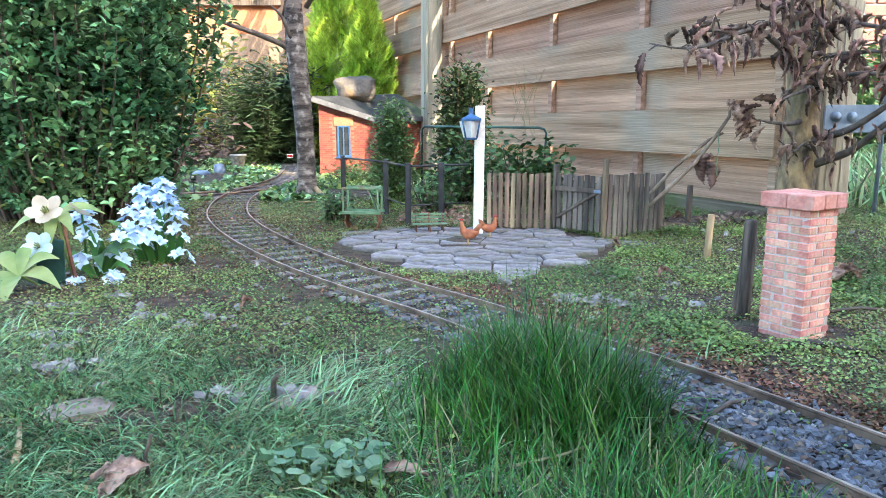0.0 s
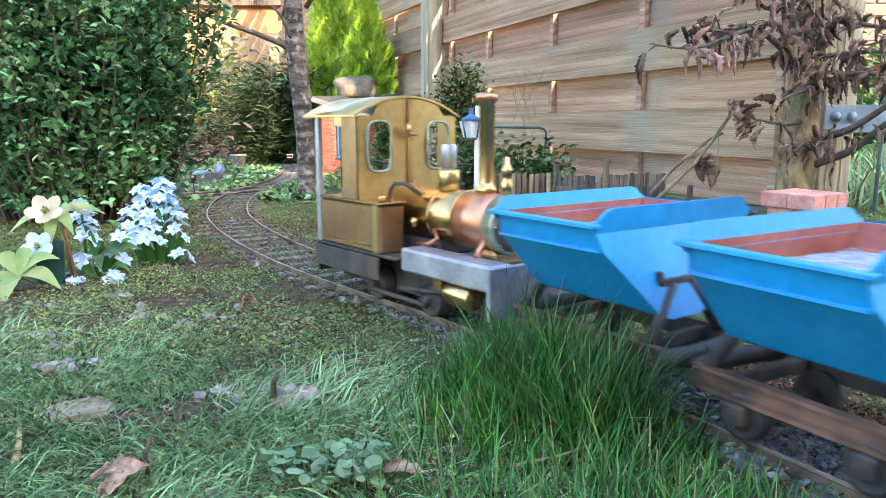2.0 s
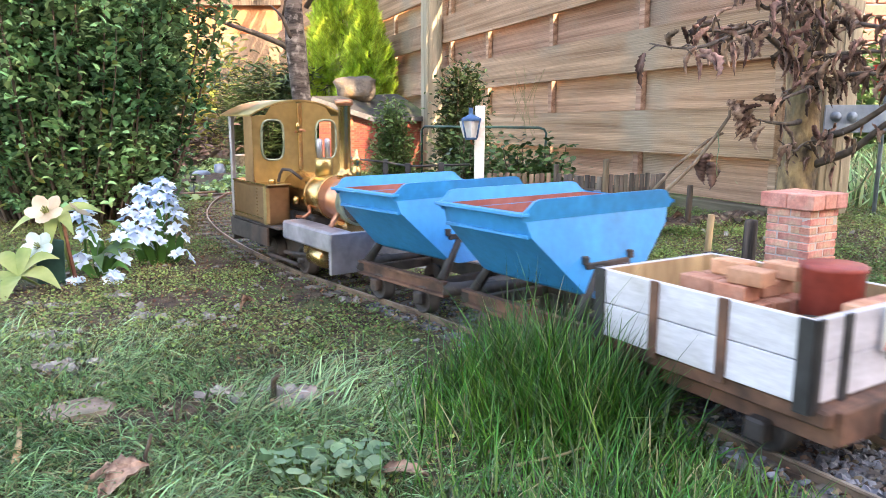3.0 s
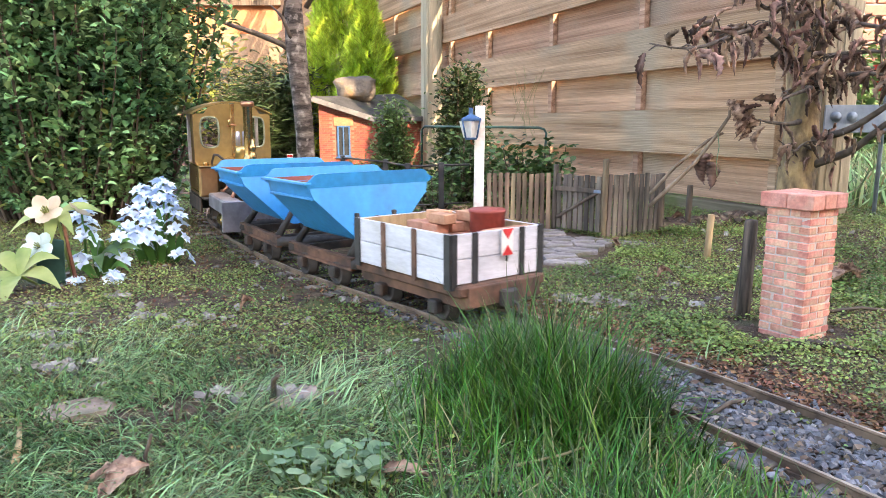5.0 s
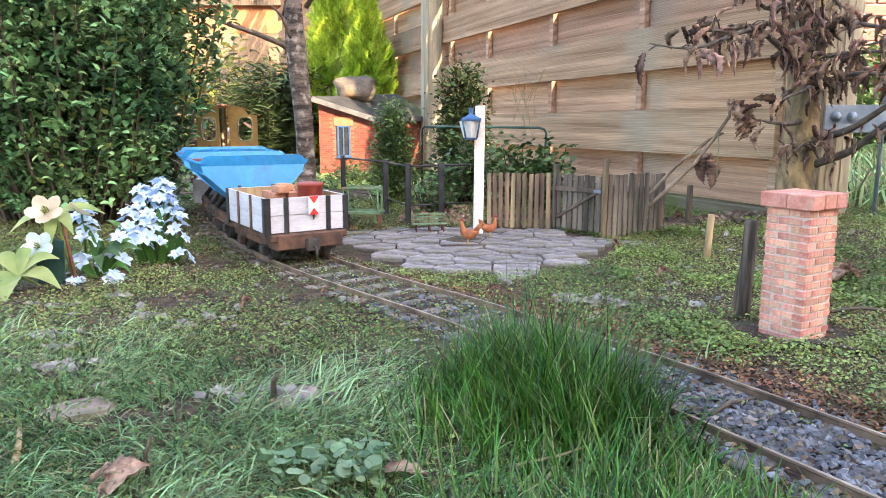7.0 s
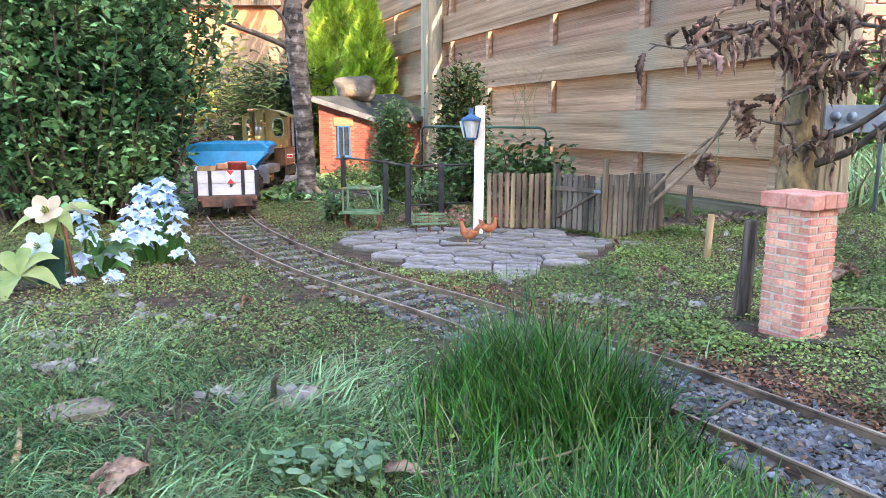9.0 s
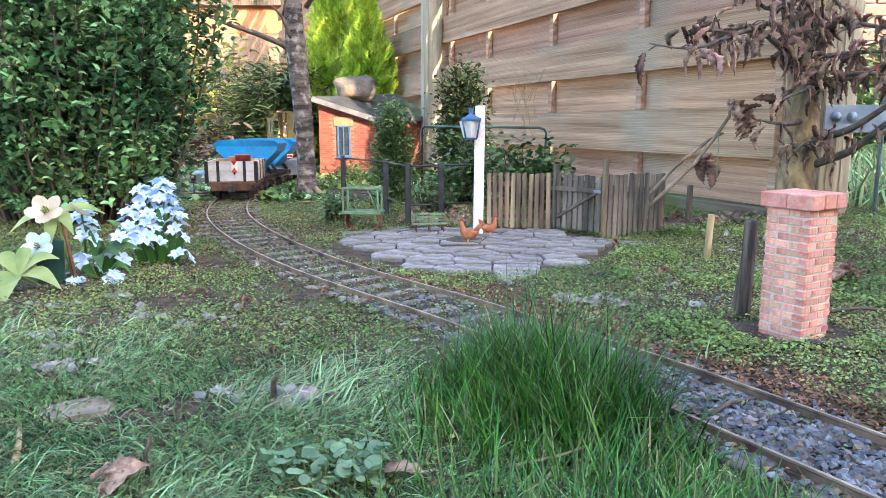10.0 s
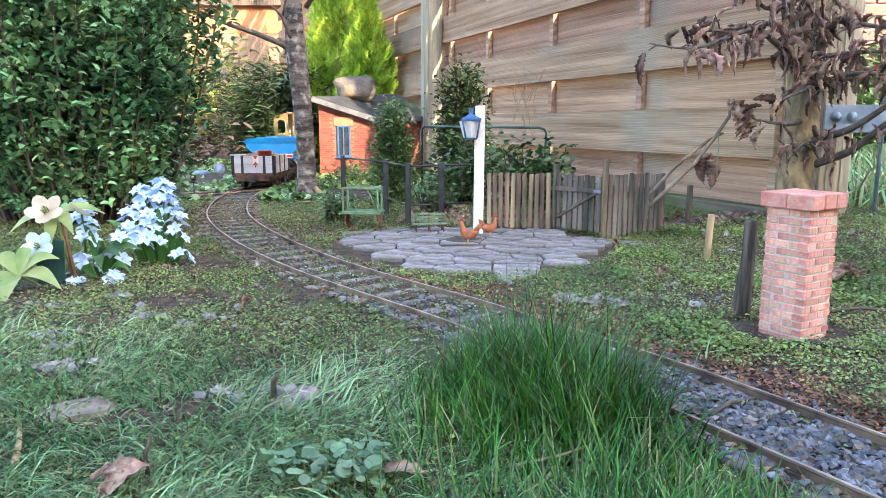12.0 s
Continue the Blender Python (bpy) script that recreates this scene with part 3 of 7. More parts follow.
# ---- yard: paving, lamp, fences, seats, hens ----
def build_paving():
    p = thing("paved_yard", pose(0, 0, 0), "irregular grey stone paving before the fence", "paving", kind="structure")
    edge = [(-0.215, 1.37), (-0.1, 1.22), (-0.02, 1.12), (0.05, 1.07), (0.12, 1.06), (0.2, 1.12), (0.29, 1.24), (0.33, 1.36), (0.22, 1.47), (0.09, 1.52), (-0.1, 1.53), (-0.19, 1.47)]

    def inside(x, y):
        c = False
        for (x0, y0), (x1, y1) in zip(edge, edge[1:] + edge[:1]):
            if (y0 > y) != (y1 > y) and x < (x1 - x0) * (y - y0) / (y1 - y0) + x0:
                c = not c
        return c
    r = random.Random(3)
    seeds = []
    y = 1.03
    row = 0
    while y < 1.56:
        x = -0.26 + 0.03 * (row % 2)
        while x < 0.4:
            q = (x + r.uniform(-.022, .022), y + r.uniform(-.019, .019))
            seeds.append(q)
            x += r.uniform(0.045, 0.095)
        y += 0.046
        row += 1
    for i, (sx, sy) in enumerate(seeds):
        if not inside(sx, sy):
            continue
        wob = r.uniform(0.75, 1.0)
        poly = [Vector((sx + a, sy + b)) for a, b in ((-.09, -.09), (.09, -.09), (.09, .09), (-.09, .09))]
        for j, (tx, ty) in enumerate(seeds):
            if i == j or abs(tx - sx) > .2 or abs(ty - sy) > .2:
                continue
            mid, nn = Vector(((sx + tx) / 2, (sy + ty) / 2)), Vector((tx - sx, ty - sy)).normalized()
            out = []
            for a, b in zip(poly, poly[1:] + poly[:1]):
                da, db = (a - mid).dot(nn) + 0.0017, (b - mid).dot(nn) + 0.0017
                if da <= 0:
                    out.append(a)
                if (da < 0) != (db < 0):
                    out.append(a + (b - a) * (da / (da - db)))
            poly = out
            if len(poly) < 3:
                break
        if len(poly) < 3:
            continue
        top = -0.0075 + rise(sy) + r.uniform(-.0016, .0016)
        tilt = (r.uniform(-.02, .02), r.uniform(-.02, .02))
        bm = bmesh.new()
        c = sum(poly, Vector((0, 0))) / len(poly)
        lo = [bm.verts.new((a.x - c.x, a.y - c.y, -0.02)) for a in poly]
        mi = [bm.verts.new((a.x - c.x, a.y - c.y, -0.002 + (a - c).x * tilt[0])) for a in poly]
        hi = [bm.verts.new(((a.x - c.x) * .975, (a.y - c.y) * .975, (a - c).x * tilt[0] + (a - c).y * tilt[1])) for a in poly]
        n = len(poly)
        for a, b in ((lo, mi), (mi, hi)):
            for k in range(n):
                bm.faces.new((a[k], a[(k + 1) % n], b[(k + 1) % n], b[k]))
        bm.faces.new(hi)
        ob = part("paving_stone", bm, M["paving"], p)
        ob.matrix_basis = pose(c.x, c.y, top)


build_paving()


def build_lamp():
    z = -0.006 + rise(1.43)
    l = thing("lamp_post", pose(0.071, 1.43, z, 0, -0.8, 0), "square white lamp post with a hanging blue lantern", "lamp post")
    boxed("post", -0.0098, 0.0098, -0.0098, 0.0098, 0, 0.254, M["white"], l, 0.0012, m=pose(0, 0, 0, 0, 1.3, 0))
    x, y, zt = -0.0135, -0.021, 0.246
    lan = lathe("lantern_roof", [(0.0055, zt + 0.004), (0.006, zt - 0.008), (0.008, zt - 0.01), (0.0275, zt - 0.017), (0.0275, zt - 0.021), (0.002, zt - 0.021)], M["blue"], l, 4, pose(x, y, 0, 0, 0, 45), "blue painted lantern")
    for p in lan.data.polygons:
        p.use_smooth = False
    bm = bmesh.new()
    up, lo = 0.0165, 0.0098
    tube(bm, [(x, y, zt - 0.022), (x, y, zt - 0.053)], [0.0232, 0.0148], 4)
    body = part("lamp_glass", bm, M["lampglass"], l, "milky lantern panes")
    body.matrix_basis = pose(x, y, 0, 0, 0, 45) @ pose(-x, -y, 0)
    for p in body.data.polygons:
        p.use_smooth = False
    for k in range(4):
        a = math.pi / 2 * k + math.pi / 4
        rot = pose(x, y, 0, 0, 0, 0)
        pts = []
        for (r, zz) in ((0.0236, zt - 0.021), (0.0153, zt - 0.054)):
            pts.append((x + r * math.cos(a), y + r * math.sin(a), zz))
        tubed("lantern_bar", pts, 0.0018, M["blue"], l, 5)
    boxed("lantern_foot", x - 0.0112, x + 0.0112, y - 0.0112, y + 0.0112, zt - 0.0575, zt - 0.0535, M["blue"], l, 0.001)
    tubed("bracket", [(x, y, zt - 0.057), (x + 0.001, y + 0.003, zt - 0.064), (x + 0.006, -0.0098, zt - 0.067)], 0.002, M["rust"], l, 6)
    return l


build_lamp()


def build_picket(name, a, b, ha, hb, count, label, gate=False, wood="picketgrey"):
    """Pickets on two rails between two ground points."""
    a, b = Vector(a), Vector(b)
    d = b - a
    m = pose(a.x, a.y, rise(a.y) - 0.008, 0, 0, math.degrees(math.atan2(d.y, d.x)))
    f = thing(name, m, label, "gate" if gate else "fence", "" if gate else "picket fence panels")
    L = d.length
    for z in ((0.02, 0.088) if not gate else (0.024, 0.083)):
        boxed("rail", 0, L, 0.0015, 0.0055, z, z + 0.009, M["greywood"], f, 0.0008)
    for k in range(count):
        x = L * (k + 0.5) / count
        h = ha + (hb - ha) * x / L + random.uniform(-.002, .002)
        wd = L / count * 0.37
        boxed("picket", -wd, wd, -0.004, 0.0, 0.0 if not gate else 0.008, h, M[wood], f, 0.0007, m=pose(x, 0, 0, random.uniform(-1.2, 1.2), random.uniform(-1, 1), 0))
    if gate:
        tubed("brace", [(0.004, -0.006, 0.03), (L - 0.004, -0.006, 0.088)], 0.0035, M["greywood"], f, 6)
        boxed("top_bar", 0, L, -0.0085, -0.0045, 0.085, 0.094, M["greywood"], f, 0.0006)
        boxed("latch", L - 0.012, L + 0.004, -0.0115, -0.0087, 0.086, 0.092, M["galv"], f, 0.0005, "pale metal latch")
    return f


# left panel's warmer, lighter wood colour stands in for sun falling on it
build_picket("picket_fence", (0.094, 1.525), (0.228, 1.49), 0.116, 0.116, 11, "brown wooden picket fence panel, warm sunlight put into its colour", wood="picket")
build_picket("picket_gate", (0.238, 1.475), (0.312, 1.395), 0.118, 0.118, 8, "weathered grey wooden picket gate, closed", True)
build_picket("picket_fence", (0.322, 1.4), (0.436, 1.44), 0.124, 0.124, 10, "weathered grey-brown wooden picket fence panel")


def build_stake(x, y, r, h, lean, name, label, material, flat=1.0, deep=0.02):
    z = ground_z(x, y)
    s = thing(name, pose(x, y, z, lean[0], lean[1], 20), label, "post", "posts along the fence")
    bm = bmesh.new()
    tube(bm, [(0, 0, -deep), (0, 0, h * 0.4), (0.0004, 0, h * 0.97), (0.0004, 0, h)], [r, r * 0.98, r * 0.97, r * 0.85], 7)
    bmesh.ops.transform(bm, matrix=Matrix.Diagonal((1, flat, 1, 1)), verts=bm.verts)
    part("shaft", bm, material, s)


build_stake(0.233, 1.484, 0.0055, 0.142, (0, 1), "gate_post", "weathered grey wooden gate post", M["greywood"])
build_stake(0.317, 1.396, 0.0066, 0.158, (1, 0), "gate_post", "brown wooden gate post, taller than the pickets", M["picket"])
build_stake(0.441, 1.436, 0.0075, 0.122, (0, 0), "fence_post", "thick brown wooden end post of the fence", M["greywood"])
build_stake(0.52, 1.5, 0.0065, 0.088, (0, 1), "short_post", "short grey wooden post", M["greywood"])
build_stake(0.453, 1.2, 0.006, 0.078, (-2, 4), "short_stake", "pale split wooden stake leaning a little", M["palewood"])
build_stake(0.368, 0.846, 0.0082, 0.122, (0, 1), "wooden_post", "dark weathered wooden post in the moss", M["darkpost"])


def build_prop():
    b = thing("leaning_board", pose(0.378, 0.88, ground_z(0.378, 0.88), 0, 0, 35), "dark narrow board leaning on a post", "board")
    boxed("board", -0.007, 0.007, -0.002, 0.002, -0.005, 0.072, M["greywood"], b, 0.0007, m=pose(-0.012, 0, 0, 0, 14, 0))


build_prop()


def build_iron_fence():
    pts = [(-0.272, 1.95), (-0.138, 1.72), (-0.076, 1.55), (-0.004, 1.585), (0.06, 1.62)]
    f = thing("iron_fence", pose(0, 0, 0), "low black iron fence of square posts and thin rails", "fence")
    for x, y in pts[:4]:
        z = ground_z(x, y)
        boxed("post", x - 0.0062, x + 0.0062, y - 0.0062, y + 0.0062, z - 0.01, 0.137, M["iron"], f, 0.001)
    for (x0, y0), (x1, y1) in zip(pts[:-1], pts[1:]):
        for z, r in ((0.131, 0.0026), (0.045, 0.002)):
            tubed("rail", [(x0, y0, z), (x1, y1, z)], r, M["iron"], f, 6)


build_iron_fence()


def build_green_seat():
    """An open green frame box on a rusty bent plate stand."""
    x, y = -0.17, 1.5
    s = thing("green_cart_frame", pose(x, y, rise(y) - 0.01, 0, 0, -6), "green wooden frame seat on rust-brown plate legs", "seat")
    w, d, z0, z1 = 0.037, 0.022, 0.038, 0.087
    for sx in (-1, 1):
        for sy in (-1, 1):
            boxed("upright", sx * w - 0.002, sx * w + 0.002, sy * d - 0.002, sy * d + 0.002, z0, z1, M["greenpaint"], s, 0.0005)
        boxed("end_rail", sx * w - 0.0018, sx * w + 0.0018, -d + 0.002, d - 0.002, z1 - 0.004, z1, M["greenpaint"], s, 0.0005)
        bm = bmesh.new()
        pr = [(sx * 0.012, 0.0), (sx * 0.03, 0.004), (sx * 0.036, 0.018), (sx * 0.033, 0.034)]
        for (a, za), (b, zb) in zip(pr[:-1], pr[1:]):
            for yy in (-0.02,):
                v = [bm.verts.new(q) for q in ((a, -0.02, za), (b, -0.02, zb), (b, 0.02, zb), (a, 0.02, za))]
                bm.faces.new(v)
        bmesh.ops.remove_doubles(bm, verts=bm.verts, dist=1e-6)
        bmesh.ops.solidify(bm, geom=bm.faces[:], thickness=0.0015)
        part("plate_leg", bm, M["rust"], s, "rust-brown bent plate")
    for sy in (-1, 1):
        boxed("top_rail", -w - 0.002, w + 0.002, sy * d - 0.002, sy * d + 0.002, z1, z1 + 0.004, M["greenpaint"], s, 0.0005)
        boxed("bottom_rail", -w - 0.006, w + 0.006, sy * d - 0.003, sy * d + 0.003, z0 - 0.003, z0 + 0.003, M["greenpaint"], s, 0.0005)
    tubed("diagonal", [(w, -d, z0 + 0.004), (w - 0.022, -d, z1)], 0.0018, M["greenpaint"], s, 5)
    boxed("floor", -w, w, -d + 0.003, d - 0.003, z0 - 0.004, z0 - 0.001, M["greenpaint"], s, 0.0003)


build_green_seat()


def build_bench():
    x, y = -0.028, 1.46
    b = thing("garden_bench", pose(x, y, rise(y) - 0.005, 0, 0, 8), "tiny green slatted garden bench with rusty legs", "bench")
    for k in range(3):
        boxed("seat_slat", -0.036, 0.036, -0.016 + k * 0.008, -0.0105 + k * 0.008, 0.013, 0.0152, M["greenpaint"], b, 0.0004)
    for k in range(3):
        boxed("back_slat", -0.036, 0.036, 0.011 + k * 0.0012, 0.0128 + k * 0.0012, 0.0175 + k * 0.006, 0.022 + k * 0.006, M["greenpaint"], b, 0.0004)
    for sx in (-0.028, 0.0, 0.028):
        tubed("leg", [(sx, -0.014, -0.002), (sx, -0.012, 0.013), (sx, 0.01, 0.013), (sx, 0.0148, 0.036)], 0.0013, M["rust"], b, 5)
        tubed("back_leg", [(sx, 0.014, -0.002), (sx, 0.01, 0.013)], 0.0013, M["rust"], b, 5)


build_bench()


def build_hen(x, y, turn, size, label):
    """A hen figurine in one mesh: body, neck, head, comb, tail and legs."""
    bm = bmesh.new()
    tube(bm, [(-0.019, 0, 0.027), (-0.014, 0, 0.023), (-0.006, 0, 0.019), (0.004, 0, 0.0185), (0.01, 0, 0.023), (0.0125, 0, 0.03), (0.0135, 0, 0.0365), (0.0145, 0, 0.04), (0.0145, 0, 0.0425)], [0.0015, 0.006, 0.0092, 0.0096, 0.0075, 0.005, 0.0036, 0.0036, 0.0012], 12)
    tube(bm, [(-0.012, 0, 0.025), (-0.02, 0, 0.034), (-0.024, 0, 0.039)], [0.005, 0.0045, 0.001], 8)
    for f in bm.faces:
        f.material_index = 0
    n0 = len(bm.faces)
    tube(bm, [(0.0165, 0, 0.0395), (0.0205, 0, 0.0385)], [0.0013, 0.0003], 6)
    for s in (-1, 1):
        tube(bm, [(0.001, s * 0.0035, 0.012), (0.0015, s * 0.0035, 0.0)], 0.0011, 6)
        tube(bm, [(-0.002, s * 0.0035, 0.0006), (0.006, s * 0.0035, 0.0006)], 0.0008, 5)
    bm.faces.ensure_lookup_table()
    for f in bm.faces[n0:]:
        f.material_index = 1
    n1 = len(bm.faces)
    tube(bm, [(0.0105, 0, 0.0425), (0.0125, 0, 0.046), (0.0145, 0, 0.0443), (0.016, 0, 0.0462), (0.0175, 0, 0.0425)], [0.001, 0.0013, 0.0014, 0.0012, 0.0006], 6)
    tube(bm, [(0.0165, 0, 0.038), (0.0168, 0, 0.0345)], [0.0009, 0.0014], 6)
    bm.faces.ensure_lookup_table()
    for f in bm.faces[n1:]:
        f.material_index = 2
    ob = part("hen_figurine", bm, [M["hen"], M["palewood"], M["redpaint"]])
    ob.matrix_world = pose(x, y, rise(y) - 0.0035, 0, 0, turn) @ Matrix.Diagonal((size, size, size, 1))
    return tagged(ob, label, "hen figurine", "hens on the paving")


build_hen(0.048, 1.3, 165, 1.0, "brown hen figurine with red comb, standing")
build_hen(0.09, 1.375, 15, 0.9, "brown hen figurine beside the lamp post")


# ---- the brick shed ----
def build_shed():
    z0 = 0.004
    s = thing("brick_shed", pose(0, 0, z0), "small red brick shed with blue window and felt roof", "shed")
    plan = [(-0.515, 3.0), (-0.283, 3.0), (-0.075, 3.28), (-0.22, 3.47)]

    def top(x, y):
        return 0.322 - z0 - 0.322 * (x + 0.521) + 0.253 * (y - 2.965)
    bm = bmesh.new()
    lo = [bm.verts.new((x, y, -0.03)) for x, y in plan]
    hi = [bm.verts.new((x, y, top(x, y) - 0.012)) for x, y in plan]
    for k in range(4):
        bm.faces.new((lo[k], lo[(k + 1) % 4], hi[(k + 1) % 4], hi[k]))
    bm.faces.new(hi)
    bm.faces.new(lo[::-1])
    part("wall", bm, M["shedmortar"], s)
    # window in the front wall
    wx0, wx1, wz0, wz1 = -0.439, -0.385, 0.083, 0.209
    boxed("lintel", wx0 - 0.014, wx1 + 0.012, 2.9915, 3.001, wz1, wz1 + 0.034, M["lintel"], s, 0.001, "pale orange lintel")
    win = boxed("window", wx0, wx1, 2.9935, 3.001, wz0, wz1, M["dark"], s, 0, "small window with blue frame")
    for a, b, c, d in ((wx0, wx0 + 0.007, wz0, wz1), (wx1 - 0.007, wx1, wz0, wz1), (wx0 + 0.023, wx0 + 0.028, wz0 + 0.006, wz1 - 0.006), (wx0 + 0.007, wx1 - 0.007, wz1 - 0.006, wz1), (wx0 + 0.007, wx1 - 0.007, wz0, wz0 + 0.006)):
        boxed("window_frame", a, b, 2.989, 2.9932, c, d, M["blue"], win, 0.0006)
    boxed("window_sill", wx0 - 0.006, wx1 + 0.006, 2.984, 2.9885, wz0 - 0.007, wz0, M["blue"], win, 0.0006)
    # bricks of the front and the right wall
    L, H = 0.021, 0.0072
    me = brick_stock(L, 0.004, H, 0.0)
    me.materials.append(M["shedbrick"])
    half = brick_stock(L / 2, 0.004, H, 0.0)
    half.materials.append(M["shedbrick"])
    joined = []
    for k in range(40):
        z = -0.02 + k * (H + 0.0013)
        x = -0.515 + (L / 2 if k % 2 == 0 else L + 0.0013) + 0.0004
        if k % 2:
            joined.append(("h", -0.515 + L / 4 + 0.0004, z))
        while x < -0.283 - L / 4:
            blocked = (wx0 - L / 2 - 0.001 < x < wx1 + L / 2 + 0.001 and wz0 - 0.009 < z + H / 2 < wz1 + 0.002) or (wx0 - 0.014 - L / 2 < x < wx1 + 0.012 + L / 2 and wz1 - 0.006 < z + H / 2 < wz1 + 0.037)
            if z + H < top(x + L / 2, 3.0) - 0.014 and not blocked:
                joined.append(("f", x, z))
            x += L + 0.0013
    for size, x, z in joined[:300]:
        ob = new("brick", half if size == "h" else me)
        ob.parent = s
        ob.matrix_basis = pose(x, 2.9995 - random.uniform(0, 0.0007), z)
    extra = [(x, 2.9992, z) for size, x, z in joined[300:] if size == "f"]
    mats = [np.array(pose(*e))[:3] for e in extra]
    d = Vector((0.208, 0.28, 0)).normalized()
    yaw = math.degrees(math.atan2(d.y, d.x))
    for k in range(34):
        z = -0.02 + k * (H + 0.0013)
        t = L / 2 if k % 2 else L
        while t < 0.335:
            x, y = -0.283 + d.x * t, 3.0 + d.y * t
            if z + H < top(x, y) - 0.014:
                mats.append(np.array(pose(x + 0.001, y - 0.0006, z, 0, 0, yaw))[:3])
            t += L + 0.0013
    v = [(a, b, c) for c in (0, H) for b in (-0.002, 0.002) for a in (-L / 2, L / 2)]
    fc = [(0, 1, 5, 4), (1, 3, 7, 5), (3, 2, 6, 7), (2, 0, 4, 6), (4, 5, 7, 6), (0, 2, 3, 1)]
    tagged(scatter("brickwork", v, fc, mats, M["shedbrick"], s), kind="stuff")
    # roof slab with a pale edge board
    bm = bmesh.new()
    rp = [(-0.536, 2.965), (-0.274, 2.965), (-0.055, 3.275), (-0.215, 3.5)]
    hi = [bm.verts.new((x, y, top(x, y) + 0.004)) for x, y in rp]
    lo = [bm.verts.new((x, y, top(x, y) - 0.011)) for x, y in rp]
    for k in range(4):
        bm.faces.new((lo[k], lo[(k + 1) % 4], hi[(k + 1) % 4], hi[k]))
    bm.faces.new(hi)
    bm.faces.new(lo[::-1])
    roof = part("roof", bm, M["felt"], s, "grey felt roof")
    for (x0, y0), (x1, y1) in ((rp[0], rp[1]), (rp[1], rp[2])):
        a, b = Vector((x0, y0, top(x0, y0) - 0.003)), Vector((x1, y1, top(x1, y1) - 0.003))
        dd = b - a
        q = dd.to_track_quat("X", "Z").to_matrix().to_4x4()
        q.translation = a
        boxed("edge_board", 0, dd.length, -0.005, -0.0005, -0.013, 0.008, M["trimgrey"], roof, 0.0008, m=q)
    return top, z0


SHED_TOP, SHED_Z = build_shed()


def rock(name, at, size, seed, material, label, category, sub=3):
    bm = bmesh.new()
    bmesh.ops.create_icosphere(bm, subdivisions=sub, radius=1)
    for v in bm.verts:
        p = v.co.copy()
        p = Vector([math.copysign(abs(c) ** 0.7, c) for c in p])
        p *= 1 + 0.25 * noise.noise(p * 1.3 + Vector((seed, 0, 0))) + 0.08 * noise.noise(p * 4 + Vector((0, seed, 0)))
        v.co = Vector((p.x * size[0], p.y * size[1], p.z * size[2]))
    ob = part(name, bm, material, smooth=True)
    ob.matrix_world = pose(*at, 0, 0, seed * 40 % 360)
    return tagged(ob, label, category)


rock("boulder", (-0.378, 3.16, SHED_TOP(-0.378, 3.16) + SHED_Z + 0.046), (0.055, 0.086, 0.056), 2.3, M["boulder"], "grey-brown boulder lying on the shed roof", "rock")


# ---- trees and shrubs ----
def leaf_shape(l, w, fold=0.15, bend=0.1):
    """A pointed leaf along x, six faces, folded on its midrib."""
    v = [(0, 0, 0), (l * 0.3, w * 0.5, w * fold), (l * 0.3, 0, 0), (l * 0.3, -w * 0.5, w * fold), (l * 0.7, w * 0.42, w * fold - l * bend * 0.4), (l * 0.7, 0, -l * bend * 0.4), (l * 0.7, -w * 0.42, w * fold - l * bend * 0.4), (l, 0, -l * bend)]
    f = [(0, 2, 1), (0, 3, 2), (1, 2, 5, 4), (2, 3, 6, 5), (4, 5, 7), (5, 6, 7)]
    return v, f


